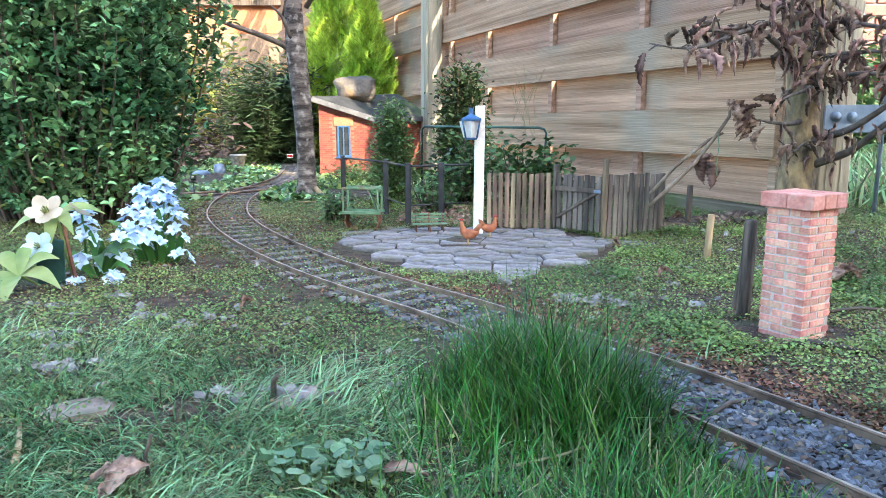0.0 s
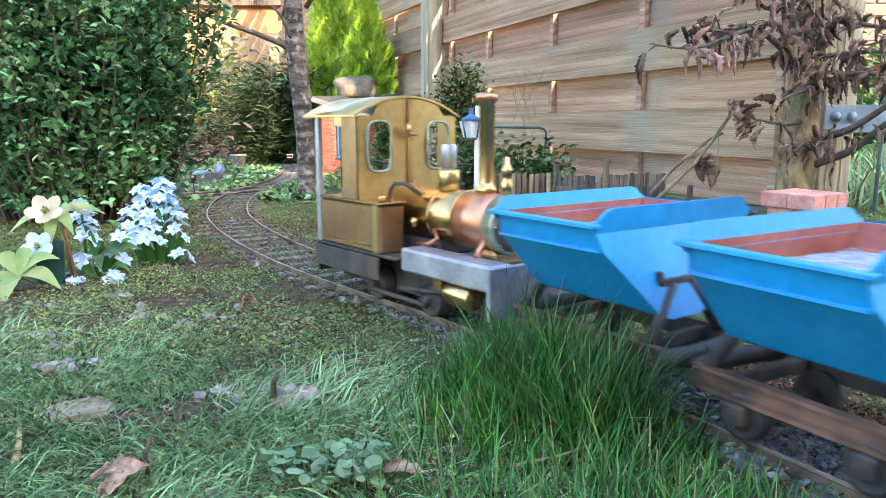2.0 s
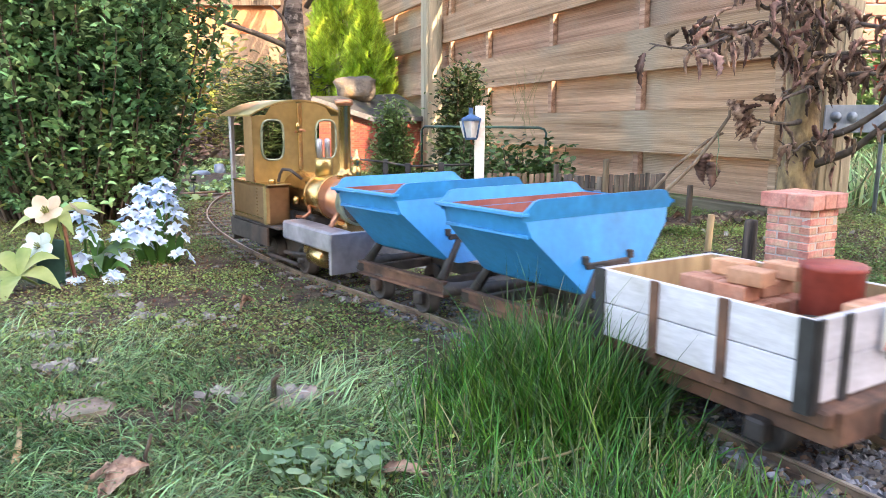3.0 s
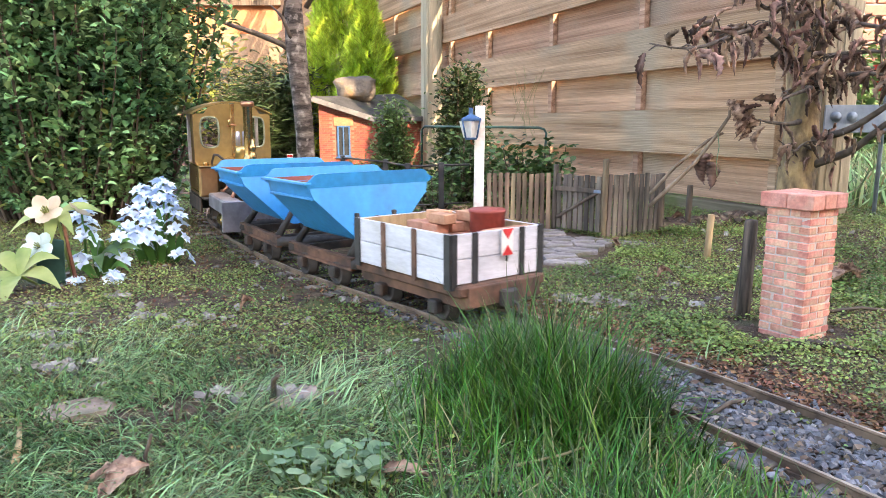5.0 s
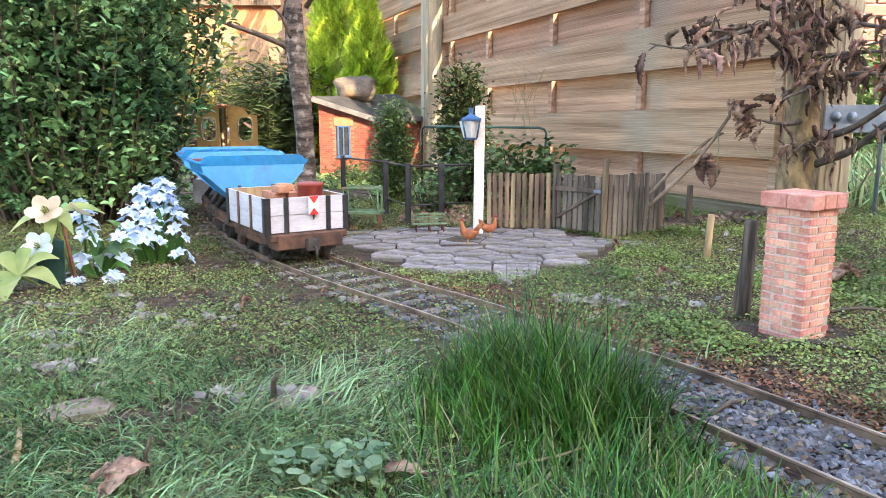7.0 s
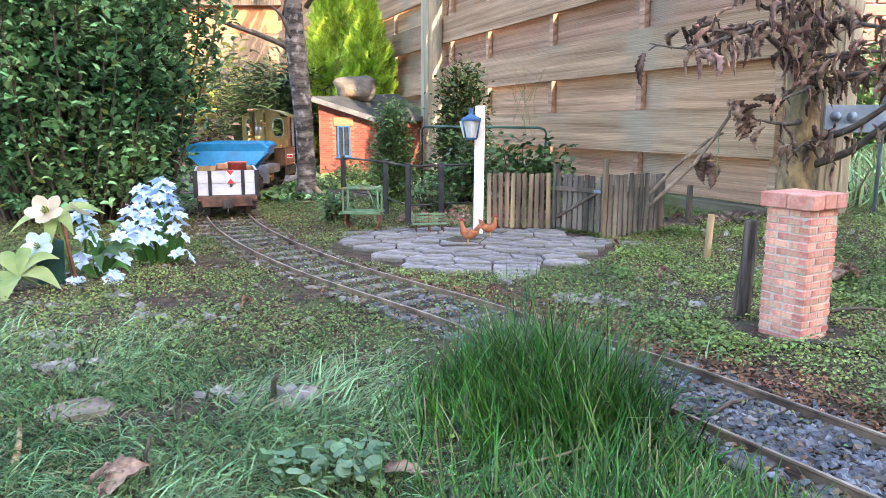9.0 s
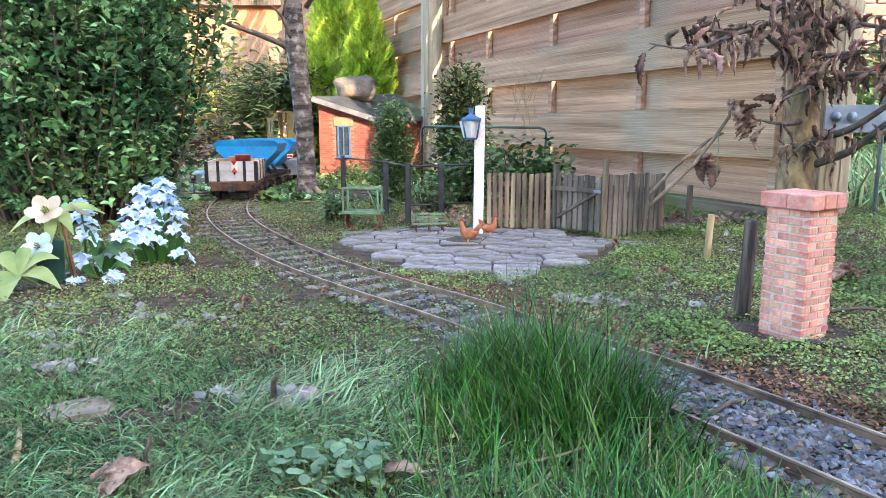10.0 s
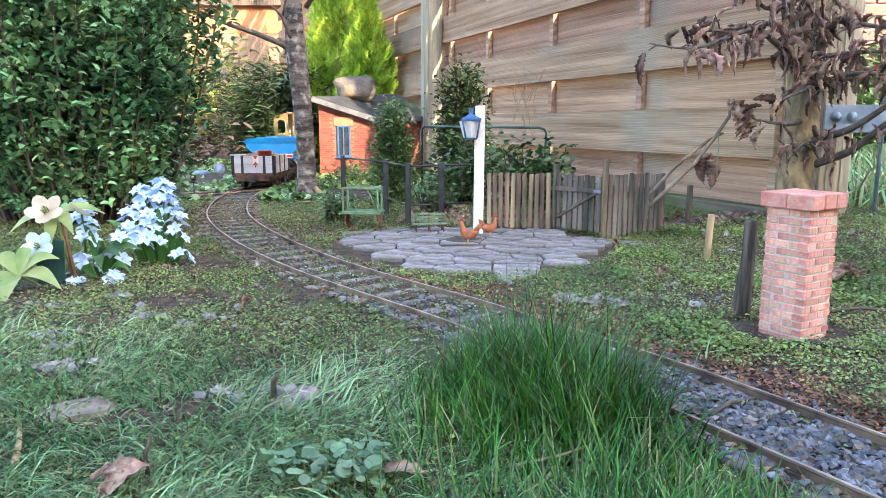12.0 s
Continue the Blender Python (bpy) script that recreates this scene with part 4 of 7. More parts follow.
def build_hedge_shrub():
    """The broad evergreen shrub: upright stems carrying whorls of small oval leaves."""
    cx, cy = -0.845, 1.66
    z0 = ground_z(cx, cy)
    s = thing("evergreen_shrub", pose(cx, cy, z0), "dense dark green shrub with small oval leaves", "shrub")
    bm = bmesh.new()
    at, yaw, pit = [], [], []
    r = random.Random(11)
    for k in range(210):
        a, q = r.uniform(0, 2 * math.pi), math.sqrt(r.random())
        bx, by = 0.17 * q * math.cos(a), 0.14 * q * math.sin(a)
        tx, ty = bx * 1.85 + r.uniform(-.05, .05), by * 1.8 + r.uniform(-.05, .05)
        h = r.uniform(0.35, 0.95)
        p = [Vector((bx + (tx - bx) * t ** 0.7 + 0.012 * noise.noise((k, t * 4, 0)), by + (ty - by) * t ** 0.7 + 0.012 * noise.noise((k, t * 4, 7)), h * t)) for t in np.linspace(0, 1, 7)]
        tube(bm, p, [0.004 * (1 - 0.75 * t) for t in np.linspace(0, 1, 7)], 5, False)
        n = int(h / 0.0042)
        for i in range(n):
            t = r.uniform(0.0, 1) ** 0.85
            f = t * 6
            b = p[min(int(f), 5)].lerp(p[min(int(f) + 1, 6)], f - int(f))
            if b.z < 0.035:
                continue
            out = Vector((b.x / 0.3, b.y / 0.27, 0))
            # side twig of a few leaves
            ta = r.uniform(0, 2 * math.pi)
            tl = r.uniform(0.0, 0.045)
            c = b + Vector((math.cos(ta) * tl, math.sin(ta) * tl, r.uniform(-.006, .016)))
            for j in range(r.randint(2, 4)):
                if c.y > 0.1 and r.random() < 0.6:
                    continue
                at.append(c + Vector((r.uniform(-.008, .008), r.uniform(-.008, .008), r.uniform(-.008, .008))))
                yaw.append(ta + r.uniform(-1.6, 1.6))
                pit.append(r.uniform(-1.25, 0.3))
    tagged(part("stem_growth", bm, M["stem"], s), kind="stuff")
    at = np.array([tuple(a) for a in at])
    n = len(at)
    v, f = leaf_shape(0.0205, 0.0118, 0.25, 0.15)
    size = rng.uniform(0.65, 1.25, n)
    pick = (rng.random(n) < 0.025).astype(int)
    tagged(scatter("leaves", v, f, turns(np.array(yaw), np.array(pit), rng.uniform(-.6, .6, n), size[:, None] * np.ones(3), at), [M["shrub"], M["shrubpale"]], s, pick, True), kind="stuff")


build_hedge_shrub()


def build_cherry():
    x, y = -0.412, 2.15
    z = ground_z(x, y)
    t = thing("cherry_tree", pose(x, y, z), "young tree with banded grey bark and bare twigs", "tree")
    hs = np.array([-0.03, 0.0, 0.03, 0.1, 0.2, 0.3, 0.38, 0.44, 0.5, 0.6, 0.8, 1.1, 1.5])
    bm = bmesh.new()
    tube(bm, [(-0.03 * h + 0.006 * math.sin(h * 9), 0, h) for h in hs], [0.046, 0.038, 0.03, 0.0275, 0.027, 0.0275, 0.029, 0.0305, 0.0275, 0.025, 0.023, 0.02, 0.014], 20)
    for v in bm.verts:
        k = 1 + 0.05 * noise.noise((v.co.x * 30, v.co.y * 30, v.co.z * 70))
        v.co.x, v.co.y = v.co.x * k, v.co.y * k
    part("trunk", bm, M["bark"], t)
    tubed("limb", [(-0.012, 0, 0.42), (-0.06, -0.01, 0.45), (-0.13, -0.02, 0.478), (-0.2, -0.03, 0.5), (-0.27, -0.04, 0.53), (-0.33, -0.05, 0.56)], [0.011, 0.0085, 0.0075, 0.006, 0.004, 0.002], M["twig"], t, 8)
    tubed("limb", [(-0.01, -0.01, 0.43), (-0.032, -0.03, 0.48), (-0.045, -0.04, 0.52), (-0.075, -0.05, 0.55)], [0.008, 0.006, 0.005, 0.002], M["twig"], t, 7)
    tubed("limb", [(-0.045, -0.04, 0.52), (-0.035, -0.045, 0.56), (-0.01, -0.05, 0.6)], [0.004, 0.003, 0.001], M["twig"], t, 6)
    tubed("limb", [(0.015, 0, 0.55), (0.05, -0.01, 0.6), (0.09, -0.02, 0.68), (0.12, -0.02, 0.8)], [0.008, 0.006, 0.005, 0.003], M["twig"], t, 7)
    tubed("root", [(0.03, -0.02, 0.03), (0.06, -0.05, 0.006), (0.1, -0.12, 0.0), (0.135, -0.16, -0.006)], [0.009, 0.007, 0.006, 0.004], M["palewood"], t, 7, "pale exposed root")


build_cherry()


def build_dead_leaf_tree():
    """The bare trunk beside the fence, its low twigs hung with curled brown leaves."""
    x, y = 0.715, 1.46
    z = ground_z(x, y)
    t = thing("hornbeam_tree", pose(x, y, z), "slim tree with blotchy bark, sunlit patches in its colour, and curled dead leaves", "tree")
    hs = np.linspace(-0.03, 1.3, 16)
    trunk = [Vector((0.055 * h + 0.008 * math.sin(h * 9 + 1) - 0.004, 0.0, h)) for h in hs]
    bm = bmesh.new()
    tube(bm, trunk, [0.045] + [0.036 - 0.009 * h + 0.0025 * math.sin(h * 23) for h in hs[1:]], 20)
    for v in bm.verts:
        k = 1 + 0.06 * noise.noise((v.co.x * 25, v.co.y * 25, v.co.z * 12))
        v.co.x, v.co.y = v.co.x * k, v.co.y * k
    part("trunk", bm, M["bark2"], t)
    r = random.Random(5)
    at, yaw, pit, rol, siz = [], [], [], [], []

    def limb(points, r0, leaves, drop=True):
        p = [Vector(q) for q in glide(points, 5)]
        n = len(p)
        tubed("branch", p, [r0 * (1 - 0.8 * i / (n - 1)) for i in range(n)], M["twig"], t, 6)
        for _ in range(leaves):
            i = r.randint(1, n - 1)
            b = p[i]
            tw = b + Vector((r.uniform(-.03, .03), r.uniform(-.03, .03), r.uniform(-.012, .022)))
            if r.random() < 0.6:
                tubed("twig", [b, (b + tw) / 2 + Vector((0, 0, 0.004)), tw], [0.0016, 0.0013, 0.0009], M["twig"], t, 5)
            for _ in range(r.randint(1, 2)):
                at.append(tuple(tw + Vector((r.uniform(-.01, .01), r.uniform(-.01, .01), r.uniform(-.008, .008)))))
                yaw.append(r.uniform(0, 6.28))
                pit.append(r.uniform(0.5, 1.6))
                rol.append(r.uniform(-1, 1))
                siz.append(r.uniform(0.55, 1.15))
    # local coordinates: x along the picture, y away, z up
    limb([(-0.01, -0.02, 0.3), (-0.08, -0.1, 0.33), (-0.17, -0.17, 0.365), (-0.24, -0.22, 0.355), (-0.3, -0.25, 0.35)], 0.008, 26)
    limb([(-0.17, -0.17, 0.365), (-0.22, -0.22, 0.35), (-0.29, -0.27, 0.325), (-0.34, -0.3, 0.318), (-0.39, -0.3, 0.325)], 0.005, 14)
    limb([(0.0, -0.02, 0.36), (-0.06, -0.1, 0.42), (-0.12, -0.16, 0.47), (-0.2, -0.2, 0.5)], 0.009, 24)
    limb([(-0.06, -0.1, 0.42), (-0.15, -0.16, 0.4), (-0.2, -0.2, 0.43), (-0.26, -0.24, 0.44)], 0.005, 16)
    limb([(0.0, -0.03, 0.27), (-0.03, -0.1, 0.265), (-0.09, -0.15, 0.25), (-0.13, -0.18, 0.235)], 0.006, 8)
    limb([(-0.01, -0.03, 0.205), (-0.05, -0.07, 0.2), (-0.1, -0.1, 0.203), (-0.13, -0.12, 0.208)], 0.006, 3)
    limb([(0.02, -0.03, 0.27), (0.04, -0.12, 0.29), (0.07, -0.2, 0.285), (0.12, -0.26, 0.3)], 0.006, 22)
    limb([(0.02, -0.03, 0.17), (0.05, -0.1, 0.19), (0.09, -0.16, 0.24), (0.12, -0.2, 0.29), (0.13, -0.24, 0.33)], 0.008, 14)
    limb([(0.03, -0.02, 0.4), (0.06, -0.1, 0.38), (0.1, -0.18, 0.36), (0.16, -0.2, 0.37)], 0.006, 20)
    limb([(-0.02, -0.02, 0.48), (-0.1, -0.12, 0.52), (-0.2, -0.2, 0.53), (-0.3, -0.26, 0.53), (-0.4, -0.3, 0.56)], 0.007, 22)
    limb([(-0.02, -0.02, 0.3), (0.0, -0.08, 0.28), (-0.03, -0.14, 0.3), (-0.05, -0.18, 0.32)], 0.005, 12)
    limb([(0.0, -0.02, 0.34), (-0.03, -0.12, 0.36), (-0.07, -0.2, 0.39), (-0.1, -0.24, 0.42)], 0.005, 18)
    limb([(0.03, -0.02, 0.12), (0.07, -0.08, 0.15), (0.1, -0.13, 0.2), (0.14, -0.18, 0.245), (0.19, -0.2, 0.3)], 0.009, 10)
    limb([(0.1, -0.13, 0.2), (0.12, -0.2, 0.19), (0.14, -0.26, 0.17), (0.15, -0.29, 0.13)], 0.003, 5)
    limb([(0.03, -0.03, 0.33), (0.06, -0.12, 0.33), (0.11, -0.2, 0.32), (0.17, -0.22, 0.34)], 0.005, 14)
    limb([(-0.02, -0.03, 0.42), (-0.04, -0.12, 0.44), (-0.03, -0.2, 0.48), (-0.06, -0.24, 0.53)], 0.006, 12)
    limb([(0.02, -0.03, 0.15), (-0.02, -0.07, 0.16), (-0.05, -0.1, 0.15), (-0.09, -0.12, 0.17)], 0.004, 7)
    v, f = curled_leaf(0.052, 0.0165)
    n = len(at)
    tagged(scatter("dead_leaves", v, f, turns(np.array(yaw), np.array(pit), np.array(rol), np.array(siz)[:, None] * np.stack([np.ones(n), rng.uniform(.6, 1.1, n), rng.uniform(.7, 1.5, n)], 1), np.array(at)), M["dead"], t, None, True), kind="stuff")


def curled_leaf(l, w):
    """A dry leaf rolled lengthwise and bent."""
    v, f = [], []
    nx, ny = 16, 6
    for i in range(nx + 1):
        t = i / nx
        ww = w * (math.sin(math.pi * (0.06 + 0.94 * t) ** 0.8) * 0.9 + 0.1 * math.sin(t * 17)) + 0.0008
        for j in range(ny):
            a = (j / (ny - 1) - 0.5) * 4.8
            rip = 0.1 * w * math.sin(i * 2.6 + abs(j - 2.5) * 1.1)
            v.append((l * t, ww * 0.36 * math.sin(a) + 0.006 * math.sin(t * 3), ww * 0.36 * (1 - math.cos(a)) + 0.01 * math.sin(t * 2.6) + rip))
    for i in range(nx):
        for j in range(ny - 1):
            a = i * ny + j
            f.append((a, a + 1, a + ny + 1, a + ny))
    return v, f


build_dead_leaf_tree()


def build_bush(name, x, y, z0, rx, ry, h, count, leaf, material, label, stems=14, upright=0.5, taper=0.6, droop=0.2, lean=0.0):
    """A loose shrub: stems from one foot, small leaves in clumps with gaps."""
    s = thing(name, pose(x, y, z0), label, "shrub")
    r = random.Random(int(abs(x * 991 + y * 37)))
    bm = bmesh.new()
    pts = []
    for k in range(stems):
        a, q = r.uniform(0, 6.28), math.sqrt(r.uniform(0.02, 1))
        hh = h * r.uniform(0.55, 1)
        p = []
        for t in np.linspace(0, 1, 6):
            spread = (t ** 0.6) * (1 - taper * t ** 2)
            p.append(Vector((rx * q * math.cos(a) * spread + lean * t, ry * q * math.sin(a) * spread, hh * t)))
        tube(bm, p, [0.0035 * (1 - 0.75 * t) for t in np.linspace(0, 1, 6)], 5, False)
        pts.append(p)
    tagged(part("stem_growth", bm, M["stem"], s), kind="stuff")
    at = []
    for _ in range(count):
        p = pts[r.randint(0, stems - 1)]
        f = r.uniform(0.4, 5)
        b = p[int(min(f, 4))].lerp(p[int(min(f, 4)) + 1], f - int(min(f, 4)))
        g = 0.16 * max(rx, ry) + 0.006
        at.append(tuple(b + Vector((r.gauss(0, g), r.gauss(0, g), r.gauss(0, g * 0.7)))))
    at = np.array(at)
    at[:, 2] = np.maximum(at[:, 2], 0.004)
    n = len(at)
    v, f = leaf_shape(*leaf)
    tagged(scatter("leaves", v, f, turns(rng.uniform(0, 6.28, n), rng.uniform(-upright * 1.6, droop, n), rng.uniform(-.8, .8, n), rng.uniform(0.6, 1.25, n)[:, None] * np.ones(3), at), material, s, None, True), kind="stuff")


build_bush("small_yew_shrub", -0.135, 1.93, 0.005, 0.072, 0.055, 0.285, 6000, (0.014, 0.006), M["yew"], "feathery small green shrub behind the iron fence", 22, 0.6, 0.75)
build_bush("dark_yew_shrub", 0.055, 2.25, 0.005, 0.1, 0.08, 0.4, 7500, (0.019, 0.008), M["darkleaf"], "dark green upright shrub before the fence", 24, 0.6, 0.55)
build_bush("ivy_clump", 0.06, 1.95, 0.0, 0.13, 0.09, 0.2, 1200, (0.017, 0.012), M["ivy"], "green ivy climbing behind the lamp post", 16, 0.5, 0.2)
build_bush("ivy_clump", 0.235, 1.86, 0.0, 0.11, 0.07, 0.185, 1500, (0.018, 0.013), M["ivy"], "green ivy clump behind the picket fence", 14, 0.5, 0.2)
build_bush("ivy_clump", -0.02, 1.75, 0.0, 0.07, 0.05, 0.1, 260, (0.014, 0.01), M["ivy"], "green leafy clump behind the iron fence", 12, 0.5, 0.2)
build_bush("small_ground_shrub", -0.24, 1.6, 0.0, 0.035, 0.04, 0.075, 900, (0.009, 0.006), M["ivy"], "low mossy shrub beside the green seat", 12, 0.5, 0.2)
build_bush("low_green_plant", -0.3, 2.65, 0.005, 0.16, 0.13, 0.05, 2200, (0.009, 0.006), M["ivy"], "low green plants before the shed", 12, 0.5, 0.2)
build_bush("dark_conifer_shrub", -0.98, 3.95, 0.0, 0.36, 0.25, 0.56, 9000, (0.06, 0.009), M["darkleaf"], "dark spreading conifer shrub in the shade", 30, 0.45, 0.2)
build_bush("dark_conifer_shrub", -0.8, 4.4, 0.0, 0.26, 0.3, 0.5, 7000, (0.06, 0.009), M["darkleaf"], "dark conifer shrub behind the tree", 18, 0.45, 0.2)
build_bush("yellow_green_shrub", -1.62, 4.9, 0.0, 0.3, 0.3, 0.9, 1300, (0.07, 0.03), M["yellowleaf"], "sunlit yellow-green shrub before the house wall", 20, 0.4, 0.2)
build_bush("yellow_green_shrub", -1.25, 5.9, 0.0, 0.5, 0.3, 0.95, 650, (0.08, 0.03), M["yellowleaf"], "sunlit shrub at the foot of the house wall", 20, 0.4, 0.2)
build_bush("brown_dead_perennials", -1.35, 3.6, 0.0, 0.4, 0.16, 0.26, 900, (0.05, 0.018), M["farsoil"], "withered dark brown plants in the back border", 26, 0.5, 0.2)


def build_golden_conifer(x, y, h, rad, label, count):
    """A flame-shaped golden conifer: upright feathery sprays."""
    s = thing("golden_conifer", pose(x, y, 0.0), label, "conifer")
    tubed("trunk", [(0, 0, -0.02), (0, 0, h * 0.8)], [0.03, 0.006], M["stem"], s, 8)
    a, t = rng.uniform(0, 6.28, count), rng.random(count) ** 0.9
    prof = rad * np.clip(np.sin(np.pi * (0.12 + 0.88 * t) ** 0.75), 0.05, 1)
    lump = 1 + 0.25 * np.sin(a * 5 + t * 23) + 0.15 * np.sin(a * 11 - t * 41)
    q = prof * lump * rng.uniform(0.55, 1.0, count) ** 0.5
    at = np.stack([q * np.cos(a), q * np.sin(a), t * h], 1)
    v, f = [], []
    for k, (dx, dz) in enumerate(((0, 1.0), (0.3, 0.72), (-0.3, 0.75), (0.16, 0.9), (-0.17, 0.88))):
        b = len(v)
        v += [(-0.0022, 0, 0.0025 * k), (0.0022, 0, 0.0025 * k), (dx * 0.036 + 0.002, 0.005 * (k - 2), dz * 0.036), (dx * 0.045, 0.007 * (k - 2), dz * 0.045)]
        f += [(b, b + 1, b + 2), (b, b + 2, b + 3)]
    tagged(scatter("foliage", v, f, turns(a + rng.uniform(-1, 1, count), rng.uniform(-.3, 1.0, count), rng.uniform(-.7, .7, count), rng.uniform(.6, 1.3, count)[:, None] * np.ones(3), at), M["conifer"], s, None, False), kind="stuff")


build_golden_conifer(-0.57, 4.15, 1.25, 0.19, "bright golden-green conifer in the sun", 13000)
build_golden_conifer(-0.38, 3.72, 0.85, 0.13, "smaller golden-green conifer near the fence", 7000)


# ---- small plants, flowers, ground cover ----
def blade(l, w, bend):
    """A grass blade along z, three lengths, bending towards x."""
    v = []
    for t, k in ((0, 1.0), (0.35, 0.9), (0.7, 0.6)):
        v += [(bend * l * t * t, -w / 2 * k, l * t * (1 - 0.2 * bend * t)), (bend * l * t * t, w / 2 * k, l * t * (1 - 0.2 * bend * t))]
    v.append((bend * l, 0, l * (1 - 0.25 * bend)))
    return v, [(0, 1, 3, 2), (2, 3, 5, 4), (4, 5, 6)]


def fbm(x, y, scale, seed=0.0):
    return np.array([noise.noise((a * scale, b * scale, seed)) + 0.5 * noise.noise((a * scale * 2.3, b * scale * 2.3, seed + 5)) for a, b in zip(x, y)])


def spread(n, x0, x1, y0, y1, power=1.0):
    """Random places in a wedge that widens with y."""
    y = y0 + (y1 - y0) * rng.random(n) ** power
    x = x0 + (x1 - x0) * rng.random(n)
    return x, y


def on_earth(x, y, up=0.0):
    return np.stack([x, y, heights(x, y) + up], 1)


def grass_layer(name, x, y, l, w, bend, tilt, material, label, size=(0.6, 1.3), category="grass", pick=None, lean=0.0, yaw=None, tall=1.0):
    n = len(x)
    v, f = blade(l, w, bend)
    k = rng.uniform(*size, n) * tall
    yaw = rng.uniform(0, 6.28, n) if yaw is None else yaw
    m = turns(yaw, rng.uniform(lean, tilt, n), rng.uniform(-tilt, tilt, n) * 0.5, np.stack([k, rng.uniform(0.7, 1.3, n), k], 1), on_earth(x, y, -0.002))
    return tagged(scatter(name, v, f, m, material, None, pick, True), label, category, kind="stuff")


def build_lawn():
    x, y = spread(230000, -0.85, 0.6, 0.25, 1.02, 1.0)
    ld = line_distance(x, y)
    left = ld > 0.085
    msk = fbm(x, y, 7.0, 2.0)
    edge = 0.8 - 0.15 * np.clip(x + 0.3, -0.4, 0.5) + 0.06 * fbm(x, y, 5, 9)
    near = np.abs(x) < 0.72 * y + 0.12
    keep = left & near & (y < edge) & (msk > -0.38 + 0.55 * rng.random(len(x)) - 0.35) & ((x < 0.3) | (y < 0.45))
    # thinner over the bare patches at the lawn's edge
    keep &= (rng.random(len(x)) < np.clip((edge - y) / 0.22, 0.16, 1.0))
    # bare earth round the flat stones, and the tall grass's own ground
    for bx, by, rx, ry in ((-0.29, 0.553, 0.05, 0.024), (-0.395, 0.57, 0.04, 0.024), (-0.125, 0.578, 0.042, 0.016), (-0.37, 0.65, 0.03, 0.018), (-0.22, 0.56, 0.02, 0.012), (-0.415, 0.7, 0.04, 0.016)):
        keep &= (((x - bx) / rx) ** 2 + ((y - by) / ry) ** 2 > 1) | (rng.random(len(x)) < 0.1)
    keep &= (ld > 0.31) | (x < -0.03) | (rng.random(len(x)) < 0.12)
    x, y = x[keep], y[keep]
    pick = (rng.random(len(x)) < 0.12).astype(int)
    # combed in swirls: most blades lie, some stand
    yaw = fbm(x, y, 5.0, 61.0) * 4.0 + rng.normal(0, 0.75, len(x)) - 0.6
    part_of = rng.random(len(x))
    for lo, hi, l, w, bend, lean, tilt, size, label in ((0.0, 0.45, 0.042, 0.0011, 0.55, 0.9, 1.5, (0.5, 1.35), "long lawn grass lying combed in swirls"), (0.45, 0.8, 0.028, 0.0009, 0.35, 0.3, 1.4, (0.5, 1.5), "thin lawn grass in tangled strands"), (0.8, 1.0, 0.034, 0.0015, 0.7, 0.0, 0.9, (0.5, 1.2), "short upright lawn grass mixed with moss")):
        k = (part_of >= lo) & (part_of < hi)
        grass_layer("lawn_grass", x[k], y[k], l, w, bend, tilt, [M["grass"], M["dry"]], label, size, pick=pick[k], lean=lean, yaw=yaw[k])


build_lawn()


def build_outer_lawn():
    """The lawn goes on around and behind the camera."""
    x, y = rng.uniform(-2.6, 1.9, 16000), rng.uniform(-1.6, 1.5, 16000)
    keep = ((np.abs(x) > 0.7 * y + 0.1) | (y < 0.2)) & (line_distance(x, y) > 0.09) & (np.hypot(x, y) > 0.16) & (x < 1.2 + 0.5 * (0.5 - y))
    grass_layer("outer_lawn_grass", x[keep], y[keep], 0.04, 0.0045, 0.6, 1.0, [M["grass"], M["clover"]], "short garden lawn grass", (0.5, 1.2), pick=(rng.random(keep.sum()) < 0.3).astype(int))


build_outer_lawn()


